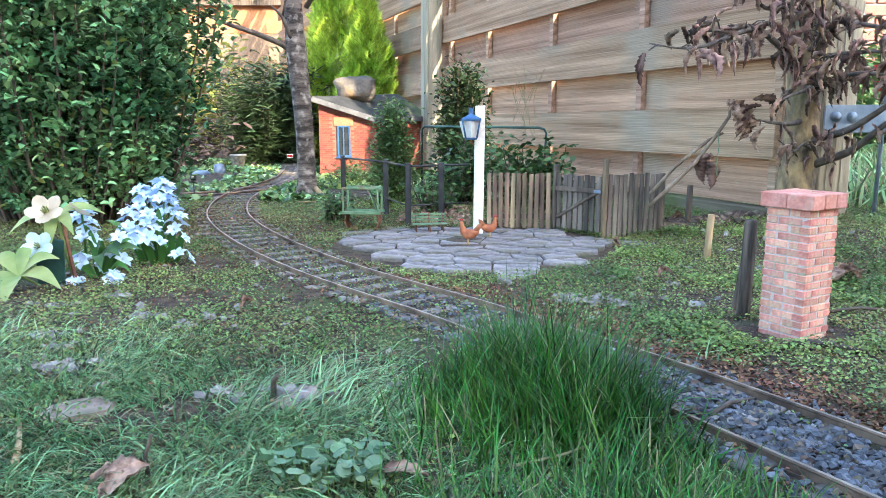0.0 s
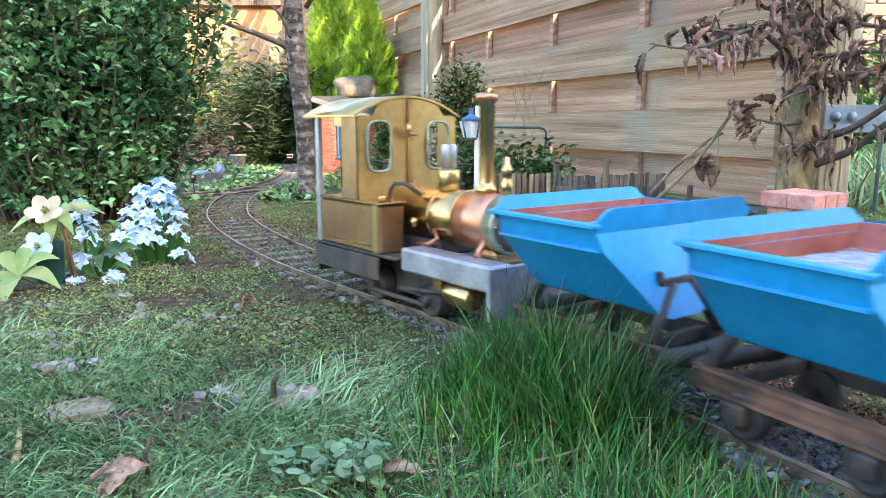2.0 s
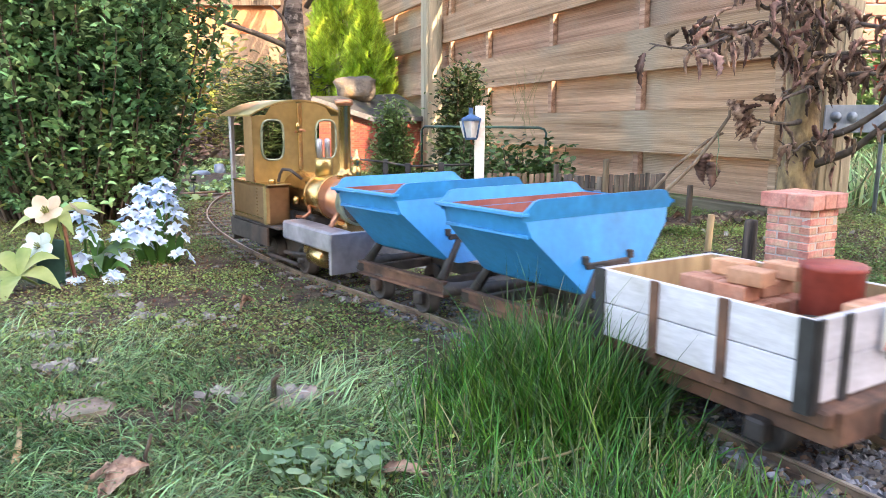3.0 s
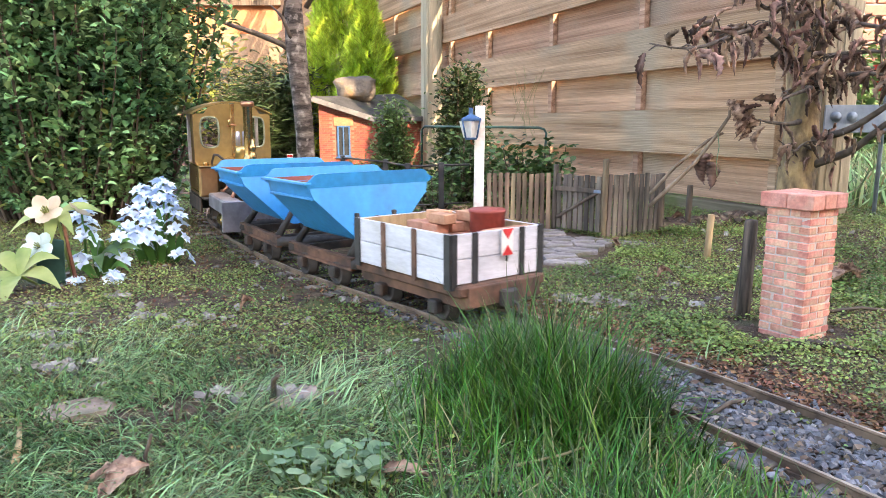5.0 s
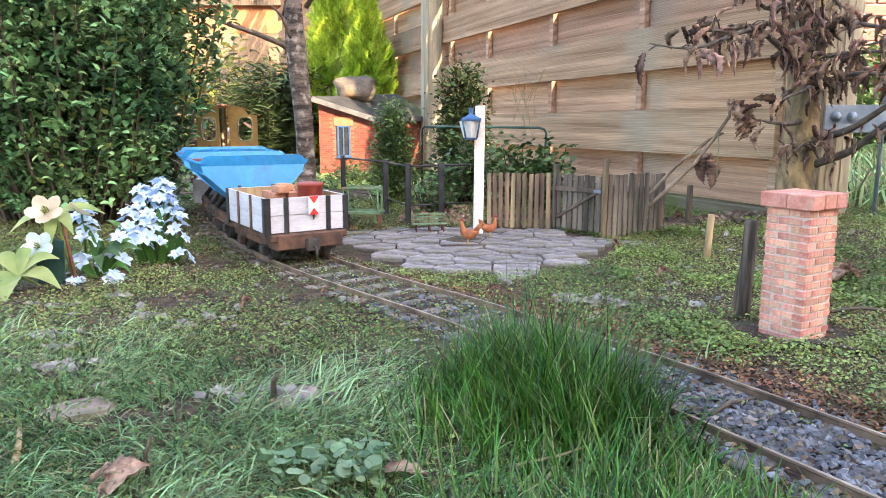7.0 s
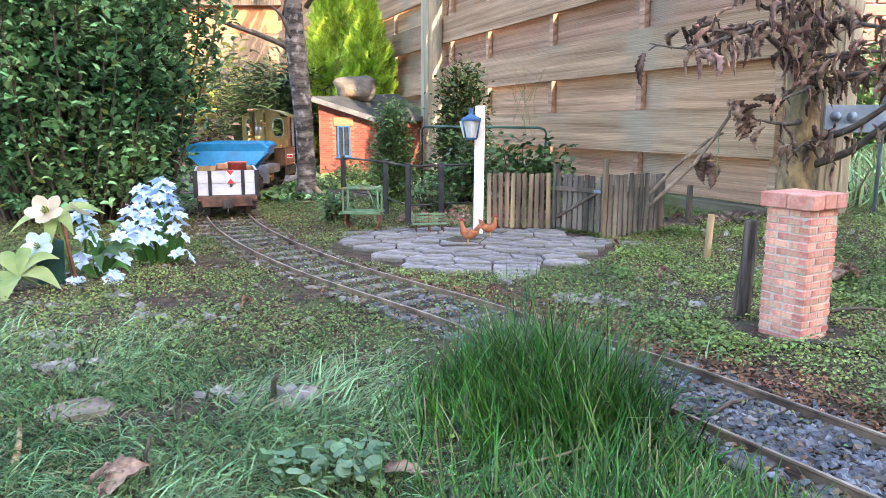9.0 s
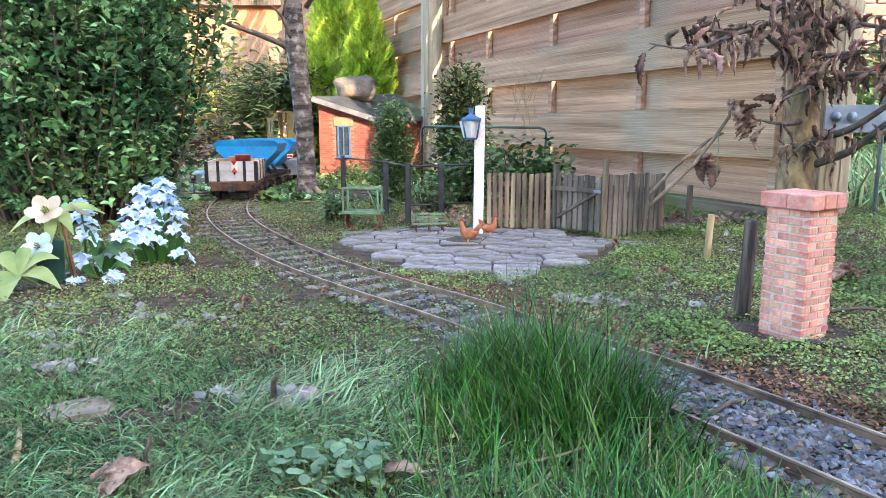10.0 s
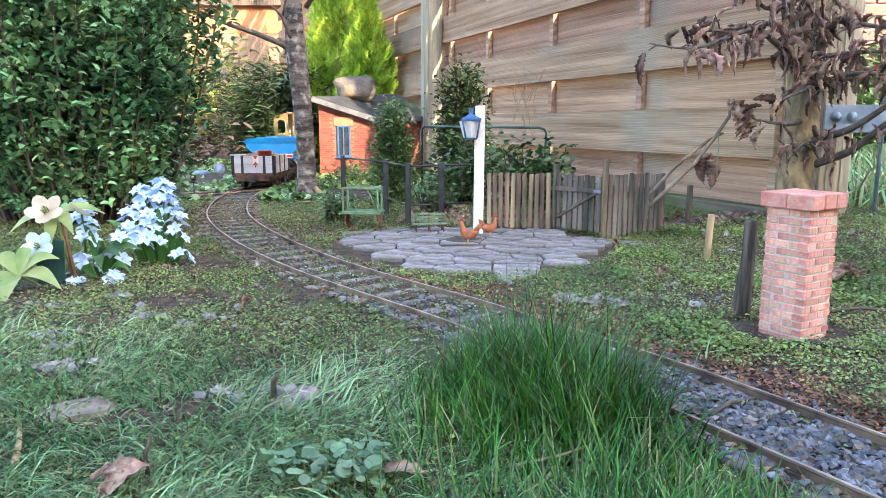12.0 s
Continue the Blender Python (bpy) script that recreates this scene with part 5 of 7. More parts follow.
def build_tuft():
    """Tall grass along the near rail: a full clump that dies down to short grass."""
    n = 23000
    s = np.where(rng.random(n) < 0.42, rng.uniform(0.13, 0.32, n), rng.uniform(-0.24, 0.34, n))
    off = 0.064 + np.where(s < 0.13, 0.25, np.clip(0.21 - 0.36 * (s - 0.1), 0.11, 0.21) * rng.uniform(0.75, 1.4, n)) * rng.random(n) ** 0.85 + np.where(s < 0.1, 0.012 + (0.1 - s) * 0.08, 0)
    px, py = np.interp(s, RUN_S, RUN[:, 0]), np.interp(s, RUN_S, RUN[:, 1])
    dx, dy = np.interp(s + 0.01, RUN_S, RUN[:, 0]) - px, np.interp(s + 0.01, RUN_S, RUN[:, 1]) - py
    ln = np.hypot(dx, dy)
    x, y = px - dy / ln * off, py + dx / ln * off
    core = np.exp(-((s - 0.225) / 0.105) ** 4 - ((off - 0.105) / 0.058) ** 2)
    keep = (line_distance(x, y) > 0.056) & (y > 0.26) & (rng.random(n) < np.where(s < 0.12, 0.75, 0.1) + 0.55 * core) & (s < 0.35)
    x, y, core, off = x[keep], y[keep], core[keep], off[keep]
    tall = 0.36 + 0.17 * np.clip((off - 0.08) / 0.08, 0, 1) + 0.62 * core
    tall *= np.where(rng.random(len(x)) < 0.1, 1.35, 1.0)
    h = len(x) // 3
    pick = (rng.random(len(x)) < 0.03).astype(int)
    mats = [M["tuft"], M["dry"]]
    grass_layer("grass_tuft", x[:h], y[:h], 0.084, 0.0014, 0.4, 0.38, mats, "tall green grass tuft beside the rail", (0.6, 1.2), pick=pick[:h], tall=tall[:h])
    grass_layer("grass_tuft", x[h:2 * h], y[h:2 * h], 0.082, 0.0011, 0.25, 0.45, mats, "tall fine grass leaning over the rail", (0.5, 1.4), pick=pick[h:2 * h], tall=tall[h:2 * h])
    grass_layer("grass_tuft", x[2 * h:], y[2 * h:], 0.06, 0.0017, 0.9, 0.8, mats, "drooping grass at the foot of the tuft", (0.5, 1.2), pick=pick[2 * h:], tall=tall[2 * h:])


build_tuft()


def disc_leaf(r, n=6, cup=0.25):
    v = [(0, 0, 0)] + [(r * math.cos(2 * math.pi * k / n), r * math.sin(2 * math.pi * k / n), r * cup * (1 + 0.3 * (k % 2))) for k in range(n)]
    return v, [(0, 1 + k, 1 + (k + 1) % n) for k in range(n)]


def cover(name, x, y, r, material, label, size, up, tilt=0.7, category="ground cover", pick=None):
    n = len(x)
    v = [(r * math.cos(a), r * 0.85 * math.sin(a), r * 0.3 * abs(math.sin(a))) for a in (0, 1.15, 2.3, 3.98, 5.13)]
    f = [(0, 1, 2, 3, 4)]
    m = turns(rng.uniform(0, 6.28, n), rng.uniform(-tilt, tilt, n), rng.uniform(-tilt, tilt, n), rng.uniform(*size, n)[:, None] * np.ones(3), on_earth(x, y) + np.array([0, 0, 1]) * rng.uniform(0.0, up, n)[:, None])
    return tagged(scatter(name, v, f, m, material, None, pick, True), label, category, kind="stuff")


def in_yard(x, y):
    return (((x - 0.055) / 0.262) ** 2 + ((y - 1.315) / 0.222) ** 2 < 1.0) & (y < 1.53)


def build_cover():
    # middle band: tiny creeping leaves among moss and bare soil
    x, y = spread(560000, -1.35, 1.1, 0.38, 2.1, 1.1)
    ld = line_distance(x, y)
    near = np.abs(x + 0.02) < 0.68 * y + 0.1
    bare = fbm(x, y, 6.0, 21.0)
    side = np.where(x > -0.1, 0.15, 0.0) + np.where((ld > 0.07) & (ld < 0.13) & (x < 0.35), -0.12, 0)
    dense = np.clip((bare + 0.55 + side) * 1.5, 0.04, 1)
    dense = np.clip(dense + np.where(y > 1.3, 0.3, 0), 0, 1)
    inner = (ld < 0.075)
    dense = np.where(inner, np.where((y < 0.72), 0.02, 0.2), dense)
    dense = np.where((np.abs(ld - 0.0445) < 0.006), 0.0, dense)
    dense = np.where((ld > 0.05) & (ld < 0.1) & (x > 0.1) & (y < 0.95), dense * 0.3, dense)
    lawn_part = np.clip((y - 0.62) / 0.14, 0.35, 1) + (x > 0.2)
    keep = near & ~in_yard(x, y) & (rng.random(len(x)) < dense * np.clip(lawn_part, 0, 1)) & ~((x > 0.33) & (x < 0.46) & (y > 0.735) & (y < 0.83))
    x, y = x[keep], y[keep]
    kind = (rng.random(len(x)) < np.clip(0.32 - 0.45 * fbm(x, y, 3.5, 4.0), 0.08, 0.85)).astype(int)
    cover("creeping_ground_cover", x, y, 0.00178, [M["clover"], M["moss"]], "low creeping green leaves mixed with moss", (0.45, 1.25), 0.009, 0.75, pick=kind)
    # clover with larger round leaves on the bank
    x, y = spread(90000, 0.1, 1.15, 0.7, 1.5)
    keep = (line_distance(x, y) > 0.1) & ~in_yard(x, y) & (fbm(x, y, 5, 33) > 0.08) & ~((x > 0.33) & (x < 0.46) & (y > 0.735) & (y < 0.83)) & (np.abs(x) < 0.7 * y + 0.1)
    cover("clover_patch", x[keep], y[keep], 0.0022, M["clover"], "round clover leaves on the bank", (0.6, 1.3), 0.014, 0.6)
    # far moss and grass towards the trees
    x, y = spread(26000, -2.0, 0.3, 2.0, 4.3, 1.2)
    keep = (np.abs(x) < 0.68 * y + 0.1) & (line_distance(x, y) > 0.07) & (fbm(x, y, 2.5, 41) > -0.15)
    cover("moss_lawn", x[keep], y[keep], 0.01, [M["clover"], M["grass"]], "mossy green grass beyond the curve", (0.6, 1.4), 0.016, 0.9, pick=(rng.random(keep.sum()) < 0.5).astype(int))
    # dead litter along the rails and under the shrubs
    x, y = spread(60000, -1.2, 1.2, 0.4, 2.0)
    ld = line_distance(x, y)
    prob = np.where((ld > 0.05) & (ld < 0.16) & (x > 0.0), 0.95, np.where(y > 1.5, 0.35, 0.16)) * np.clip(fbm(x, y, 7, 51) + 0.95, 0.2, 1)
    prob = np.where((x < -0.1) & (ld > 0.05) & (ld < 0.35) & (y > 0.9), prob + 0.25, prob)
    s = rng.uniform(-0.3, 0.75, 9000)
    off = rng.uniform(0.05, 0.17, 9000)
    px, py = np.interp(s, RUN_S, RUN[:, 0]), np.interp(s, RUN_S, RUN[:, 1])
    dx, dy = np.interp(s + 0.01, RUN_S, RUN[:, 0]) - px, np.interp(s + 0.01, RUN_S, RUN[:, 1]) - py
    ln = np.hypot(dx, dy)
    x, y, ld = np.concatenate([x, px + dy / ln * off]), np.concatenate([y, py - dx / ln * off]), np.concatenate([ld, off])
    prob = np.concatenate([prob, np.clip(1.25 - (off - 0.05) / 0.1, 0.1, 1) * np.clip(0.9 - 0.6 * s, 0.4, 1)])
    keep = (np.abs(x) < 0.7 * y + 0.1) & ~in_yard(x, y) & (rng.random(len(x)) < prob) & ~((ld < 0.05) & (y < 0.8))
    n = keep.sum()
    v, f = leaf_shape(0.0062, 0.0026, 0.4, 0.3)
    tagged(scatter("leaf_litter", v, f, turns(rng.uniform(0, 6.28, n), rng.uniform(-.4, .4, n), rng.uniform(-.8, .8, n), rng.uniform(.4, 1.4, n)[:, None] * np.ones(3), on_earth(x[keep], y[keep], 0.003)), M["litter"], None, None, True), "reddish brown leaf litter and bark bits", "leaf litter", kind="stuff")


build_cover()


def pebbles(name, x, y, size, material, label, category, sink=0.3, flat=(0.45, 0.9), pick=None):
    n = len(x)
    v = [(1.15, 0, .2), (.3, .95, -.25), (-.75, .5, .3), (-.9, -.2, -.2), (-.2, -.9, .25), (.75, -.5, -.3), (.45, .2, .7), (-.5, -.1, .85), (0, 0, -.8)]
    f = [(0, 1, 6), (1, 2, 6), (2, 7, 6), (2, 3, 7), (3, 4, 7), (4, 5, 7), (5, 6, 7), (5, 0, 6), (1, 0, 8), (2, 1, 8), (3, 2, 8), (4, 3, 8), (5, 4, 8), (0, 5, 8)]
    s = rng.uniform(*size, n)
    m = turns(rng.uniform(0, 6.28, n), rng.uniform(-.5, .5, n), rng.uniform(-.5, .5, n), np.stack([s, s * rng.uniform(.5, 1, n), s * rng.uniform(*flat, n)], 1), on_earth(x, y) + np.array([0, 0, 1]) * (s * sink)[:, None])
    return tagged(scatter(name, v, f, m, material, None, pick), label, category, kind="stuff")


def build_stones():
    # slate ballast between and beside the rails
    s = rng.uniform(-0.45, 0.62, 15000)
    off = rng.uniform(-0.075, 0.075, 15000)
    px = np.interp(s, RUN_S, RUN[:, 0])
    py = np.interp(s, RUN_S, RUN[:, 1])
    dx, dy = np.interp(s + 0.01, RUN_S, RUN[:, 0]) - px, np.interp(s + 0.01, RUN_S, RUN[:, 1]) - py
    ln = np.hypot(dx, dy)
    x, y = px - dy / ln * off, py + dx / ln * off
    keep = (np.abs(np.abs(off) - 0.0465) > 0.005) & (rng.random(15000) < np.where(np.abs(off) < 0.042, np.clip(1.2 - 2.6 * s, 0.14, 1), 0.42))
    pebbles("slate_ballast", x[keep], y[keep], (0.001, 0.0048), [M["slate"], M["crumb"], M["stone"]], "blue-grey slate chips between the rails", "gravel", 0.35, (0.3, 1.0), pick=rng.choice(3, keep.sum(), p=(0.83, 0.13, 0.04)))
    s = rng.uniform(0.5, 2.4, 1500)
    x, y = np.interp(s, RUN_S, RUN[:, 0]) + rng.uniform(-.06, .06, 1500), np.interp(s, RUN_S, RUN[:, 1]) + rng.uniform(-.03, .03, 1500)
    pebbles("slate_ballast", x, y, (0.0016, 0.0048), [M["slate"], M["crumb"]], "dark slate chips among the sleepers", "gravel", 0.2, (0.3, 0.8), pick=(rng.random(1500) < 0.5).astype(int))
    # crumbs of soil over the bare places
    x, y = spread(13000, -1.1, 1.1, 0.4, 1.7)
    keep = (np.abs(x) < 0.7 * y + 0.08) & ~in_yard(x, y) & (line_distance(x, y) > 0.05)
    pebbles("soil_crumbs", x[keep], y[keep], (0.0009, 0.0032), M["crumb"], "brown crumbs of loose soil", "soil", 0.3, (0.5, 1.0))
    # pale pebbles, and worm casts in little heaps
    x, y = spread(420, -0.9, 0.9, 0.55, 1.5)
    keep = (line_distance(x, y) > 0.06) & ~in_yard(x, y)
    pebbles("pebbles", x[keep], y[keep], (0.0024, 0.0075), M["stone"], "scattered pale pebbles in the moss", "pebbles", 0.4)
    hx, hy = [], []
    for cx, cy, r, k in ((-0.43, 0.755, 0.02, 34), (-0.355, 0.83, 0.02, 26), (-0.3, 0.8, 0.012, 14), (-0.37, 0.65, 0.024, 30), (-0.135, 0.585, 0.03, 30), (-0.19, 0.58, 0.016, 14), (-0.44, 0.945, 0.015, 16), (0.33, 0.9, 0.009, 12), (0.19, 0.915, 0.035, 46), (0.23, 0.9, 0.02, 20), (-0.12, 0.905, 0.01, 9), (-0.4, 0.72, 0.02, 18), (0.34, 1.02, 0.012, 10), (-0.28, 0.83, 0.015, 10), (0.37, 1.32, 0.03, 30), (-0.5, 0.9, 0.02, 16), (0.5, 1.12, 0.02, 10)):
        hx += list(cx + rng.normal(0, r * 0.6, k))
        hy += list(cy + rng.normal(0, r * 0.4, k))
    pebbles("worm_casts", np.array(hx), np.array(hy), (0.0026, 0.0072), M["stone"], "pale grey lumps of earth in small heaps", "earth lumps", 0.5, (0.7, 1.0))


build_stones()


def build_heaps():
    """Loose dark earth along the fence foot, and reddish gravel behind the iron fence."""
    n = 700
    u = rng.random(n)
    x, y = 0.44 + 0.24 * u + rng.normal(0, 0.012, n), 1.5 + 0.05 * u + rng.normal(0, 0.022, n)
    pebbles("earth_clods", x, y, (0.004, 0.014), M["crumb"], "dark clods of loose earth before the fence", "soil", 0.4, (0.6, 1.0))
    x, y = rng.uniform(-0.1, 0.06, 420), rng.uniform(1.6, 1.86, 420)
    pebbles("red_gravel", x, y, (0.004, 0.011), M["redstone"], "reddish gravel behind the iron fence", "gravel", 0.3, (0.5, 0.9))


build_heaps()


def build_flat_stone(x, y, rx, ry, seed, label):
    n = 14
    bm = bmesh.new()
    z = ground_z(x, y)
    lo, hi = [], []
    for k in range(n):
        a = 2 * math.pi * k / n
        q = 1 + 0.25 * noise.noise((math.cos(a) * 1.5, math.sin(a) * 1.5, seed))
        lo.append(bm.verts.new((rx * q * math.cos(a), ry * q * math.sin(a), -0.012)))
        hi.append(bm.verts.new((rx * q * 0.9 * math.cos(a), ry * q * 0.9 * math.sin(a), 0.003 + 0.0015 * noise.noise((a, seed, 2)))))
    for k in range(n):
        bm.faces.new((lo[k], lo[(k + 1) % n], hi[(k + 1) % n], hi[k]))
    bm.faces.new(hi)
    bm.faces.new(lo[::-1])
    ob = part("flat_stone", bm, M["rockpink"])
    ob.matrix_world = pose(x, y, z + 0.001, 0, 0, seed * 31)
    tagged(ob, label, "stone", "flat stones in the lawn")


build_flat_stone(-0.3, 0.555, 0.032, 0.022, 1.0, "flat pinkish stone half sunk in the lawn")
build_flat_stone(-0.125, 0.578, 0.03, 0.014, 2.0, "flat pale stone half sunk in the lawn")
build_flat_stone(-0.395, 0.565, 0.028, 0.02, 3.0, "flat grey-pink stone under the grass")


def star_flower(parent, at, r, yaw, tip, material):
    """Six pointed petals round a small cup: one flower mesh."""
    bm = bmesh.new()
    for k in range(6):
        a = 2 * math.pi * k / 6 + 0.2
        c, s = math.cos(a), math.sin(a)
        q = []
        for t, w, z in ((0.0, 0.1, 0), (0.35, 0.3, 0.22), (0.7, 0.26, 0.3), (1.0, 0.0, 0.2 + 0.12 * (k % 2))):
            q.append(((t * c - w * s) * r, (t * s + w * c) * r, z * r, (t * c + w * s) * r, (t * s - w * c) * r))
        prev = None
        for ax, ay, z, bx, by in q:
            cur = (bm.verts.new((ax, ay, z)), bm.verts.new((t * 0 + (ax + bx) / 2, (ay + by) / 2, z - 0.06 * r)), bm.verts.new((bx, by, z)))
            if prev:
                for i in range(2):
                    bm.faces.new((prev[i], prev[i + 1], cur[i + 1], cur[i])).smooth = True
            prev = cur
    bmesh.ops.remove_doubles(bm, verts=bm.verts, dist=1e-5)
    tube(bm, [(0, 0, -0.1 * r), (0, 0, 0.32 * r)], [0.1 * r, 0.14 * r], 6)
    ob = part("flower", bm, material, parent)
    ob.matrix_basis = pose(*at, 0, math.degrees(tip), math.degrees(yaw))
    return ob


def strap_leaf(parent, base, tip, w, arch=0.02):
    """A channelled strap leaf from base to tip."""
    bm = bmesh.new()
    a, b = Vector(base), Vector(tip)
    side = (b - a).cross(Vector((0, 1, 0.2)))
    if side.length < 1e-4:
        side = Vector((1, 0, 0))
    side = Vector((1, 0.2, 0)) if abs((b - a).normalized().x) < 0.5 else Vector((0.1, 0.6, 0.8))
    side.normalize()
    prev = None
    for t in np.linspace(0, 1, 8):
        p = a.lerp(b, float(t)) + Vector((0, 0, arch * math.sin(math.pi * t)))
        ww = w * (0.55 + 0.45 * math.sin(math.pi * min(t * 0.9 + 0.15, 1))) * (1 - t ** 6) + 0.0004
        n = Vector((0, -1, 0.3))
        cur = (bm.verts.new(p - side * ww / 2), bm.verts.new(p + Vector((0, 0.25, 0)) * ww * 0.5), bm.verts.new(p + side * ww / 2))
        if prev:
            for i in range(2):
                bm.faces.new((prev[i], prev[i + 1], cur[i + 1], cur[i])).smooth = True
        prev = cur
    return part("leaf", bm, M["strap"], parent)


def build_squill(x, y, spikes, leaves, label):
    z = ground_z(x, y) - 0.002
    s = thing("blue_squill", pose(x, y, z), label, "flower", "spring flowers by the shrub")
    r = random.Random(int(abs(x) * 1000))
    for tx, ty, tz, n, length in spikes:
        bx, by = tx * 0.35 + r.uniform(-.008, .008), ty * 0.3 + r.uniform(-.005, .005)
        tubed("stem", [(bx, by, 0), ((bx + tx) / 2, (by + ty) / 2, tz * 0.55), (tx, ty, tz)], [0.0022, 0.002, 0.0012], M["strap"], s, 6)
        for k in range(n):
            t = k / max(n - 1, 1)
            a = k * 2.4 + r.uniform(-.4, .4)
            q = r.uniform(0.006, 0.017) * (1 - 0.35 * t)
            at = (tx + q * math.cos(a), ty + q * math.sin(a) - 0.004, tz - length * (1 - t))
            # face outward and a little up; those at the top face up
            star_flower(s, at, r.uniform(0.012, 0.0165), a, r.uniform(0.7, 1.25) * (1 - 0.5 * t), M["petal"])
    for bx, by, tx, ty, tz, w in leaves:
        strap_leaf(s, (bx, by, 0), (tx, ty, tz), w)
    return s


build_squill(-0.475, 1.17, [(0.015, 0.0, 0.137, 10, 0.032), (-0.022, 0.008, 0.128, 9, 0.034), (-0.04, -0.004, 0.094, 9, 0.036), (-0.002, -0.022, 0.088, 11, 0.045), (0.034, 0.0, 0.09, 7, 0.045), (-0.02, -0.03, 0.058, 6, 0.02), (0.02, 0.01, 0.11, 8, 0.03), (0.045, -0.02, 0.022, 3, 0.008)],
            [(-0.015, -0.01, -0.075, -0.02, 0.078, 0.012), (0.01, -0.012, 0.016, -0.03, 0.1, 0.011), (0.018, 0.0, 0.028, 0.0, 0.06, 0.014), (0.025, 0.01, 0.05, 0.0, 0.05, 0.012), (-0.01, 0.0, -0.05, 0.01, 0.045, 0.012), (0.0, -0.02, -0.012, -0.045, 0.045, 0.012), (0.012, -0.02, 0.03, -0.04, 0.035, 0.01), (-0.02, -0.012, -0.04, -0.04, 0.04, 0.011)],
            "pale blue squill in full flower with strap leaves")
build_squill(-0.545, 1.08, [(-0.012, 0.01, 0.112, 7, 0.028), (0.004, -0.004, 0.078, 5, 0.02), (0.05, 0.0, 0.07, 4, 0.018), (0.048, -0.01, 0.04, 3, 0.01), (0.002, -0.02, 0.036, 5, 0.014), (0.054, -0.04, 0.012, 7, 0.012), (0.0, -0.045, 0.004, 3, 0.004)],
            [(0.02, -0.01, 0.004, -0.02, 0.085, 0.011), (0.022, -0.015, 0.03, -0.02, 0.06, 0.011), (0.025, -0.01, 0.075, -0.02, 0.062, 0.013), (0.02, -0.02, -0.035, -0.03, 0.04, 0.009), (0.03, -0.02, 0.085, -0.05, 0.016, 0.009), (0.03, -0.015, 0.055, -0.03, 0.042, 0.012), (0.015, -0.02, -0.02, -0.05, 0.012, 0.009), (0.03, 0.0, 0.06, 0.0, 0.075, 0.012)],
            "small pale blue squill beside the hellebore")


def petal_flower(parent, name, at, r, n, material, yaw, tip, cup=0.35):
    bm = bmesh.new()
    for k in range(n):
        a = 2 * math.pi * k / n
        prev = None
        for t, w in ((0.08, 0.1), (0.35, 0.42), (0.65, 0.56), (0.88, 0.42), (1.0, 0.16)):
            row = []
            for u in (-1, -0.4, 0.4, 1):
                aa = a + u * w / max(t, 0.3) * 0.85
                row.append(bm.verts.new((r * t * math.cos(aa), r * t * math.sin(aa), r * cup * t * t + 0.05 * r * math.sin(u * 3 + k))))
            if prev:
                for i in range(3):
                    bm.faces.new((prev[i], prev[i + 1], row[i + 1], row[i])).smooth = True
            prev = row
    ob = part(name, bm, material, parent)
    ob.matrix_basis = pose(*at, 0, math.degrees(tip), math.degrees(yaw))
    bm = bmesh.new()
    for k in range(14):
        a = k * 2.4
        q = r * 0.16 * math.sqrt(k / 14)
        tube(bm, [(q * math.cos(a), q * math.sin(a), 0.01 * r), (1.5 * q * math.cos(a), 1.5 * q * math.sin(a), 0.3 * r)], [0.02 * r, 0.035 * r], 4)
    part("stamens", bm, M["shrubpale"], ob)
    return ob


def lance_leaf(parent, base, tip, w, material, name="leaflet", droop=0.01):
    bm = bmesh.new()
    a, b = Vector(base), Vector(tip)
    d = (b - a).normalized()
    side = d.cross(Vector((0, -0.5, 0.85))).normalized()
    prev = None
    for t in np.linspace(0, 1, 8):
        p = a.lerp(b, float(t)) - Vector((0, 0, droop * t * t)) + Vector((0, 0, droop * math.sin(math.pi * t)))
        ww = w * math.sin(math.pi * min(max(t ** 0.8, 0.03), 0.985))
        cur = (bm.verts.new(p - side * ww / 2 + Vector((0, 0, ww * 0.12))), bm.verts.new(p), bm.verts.new(p + side * ww / 2 + Vector((0, 0, ww * 0.12))))
        if prev:
            for i in range(2):
                bm.faces.new((prev[i], prev[i + 1], cur[i + 1], cur[i])).smooth = True
        prev = cur
    return part(name, bm, material, parent)


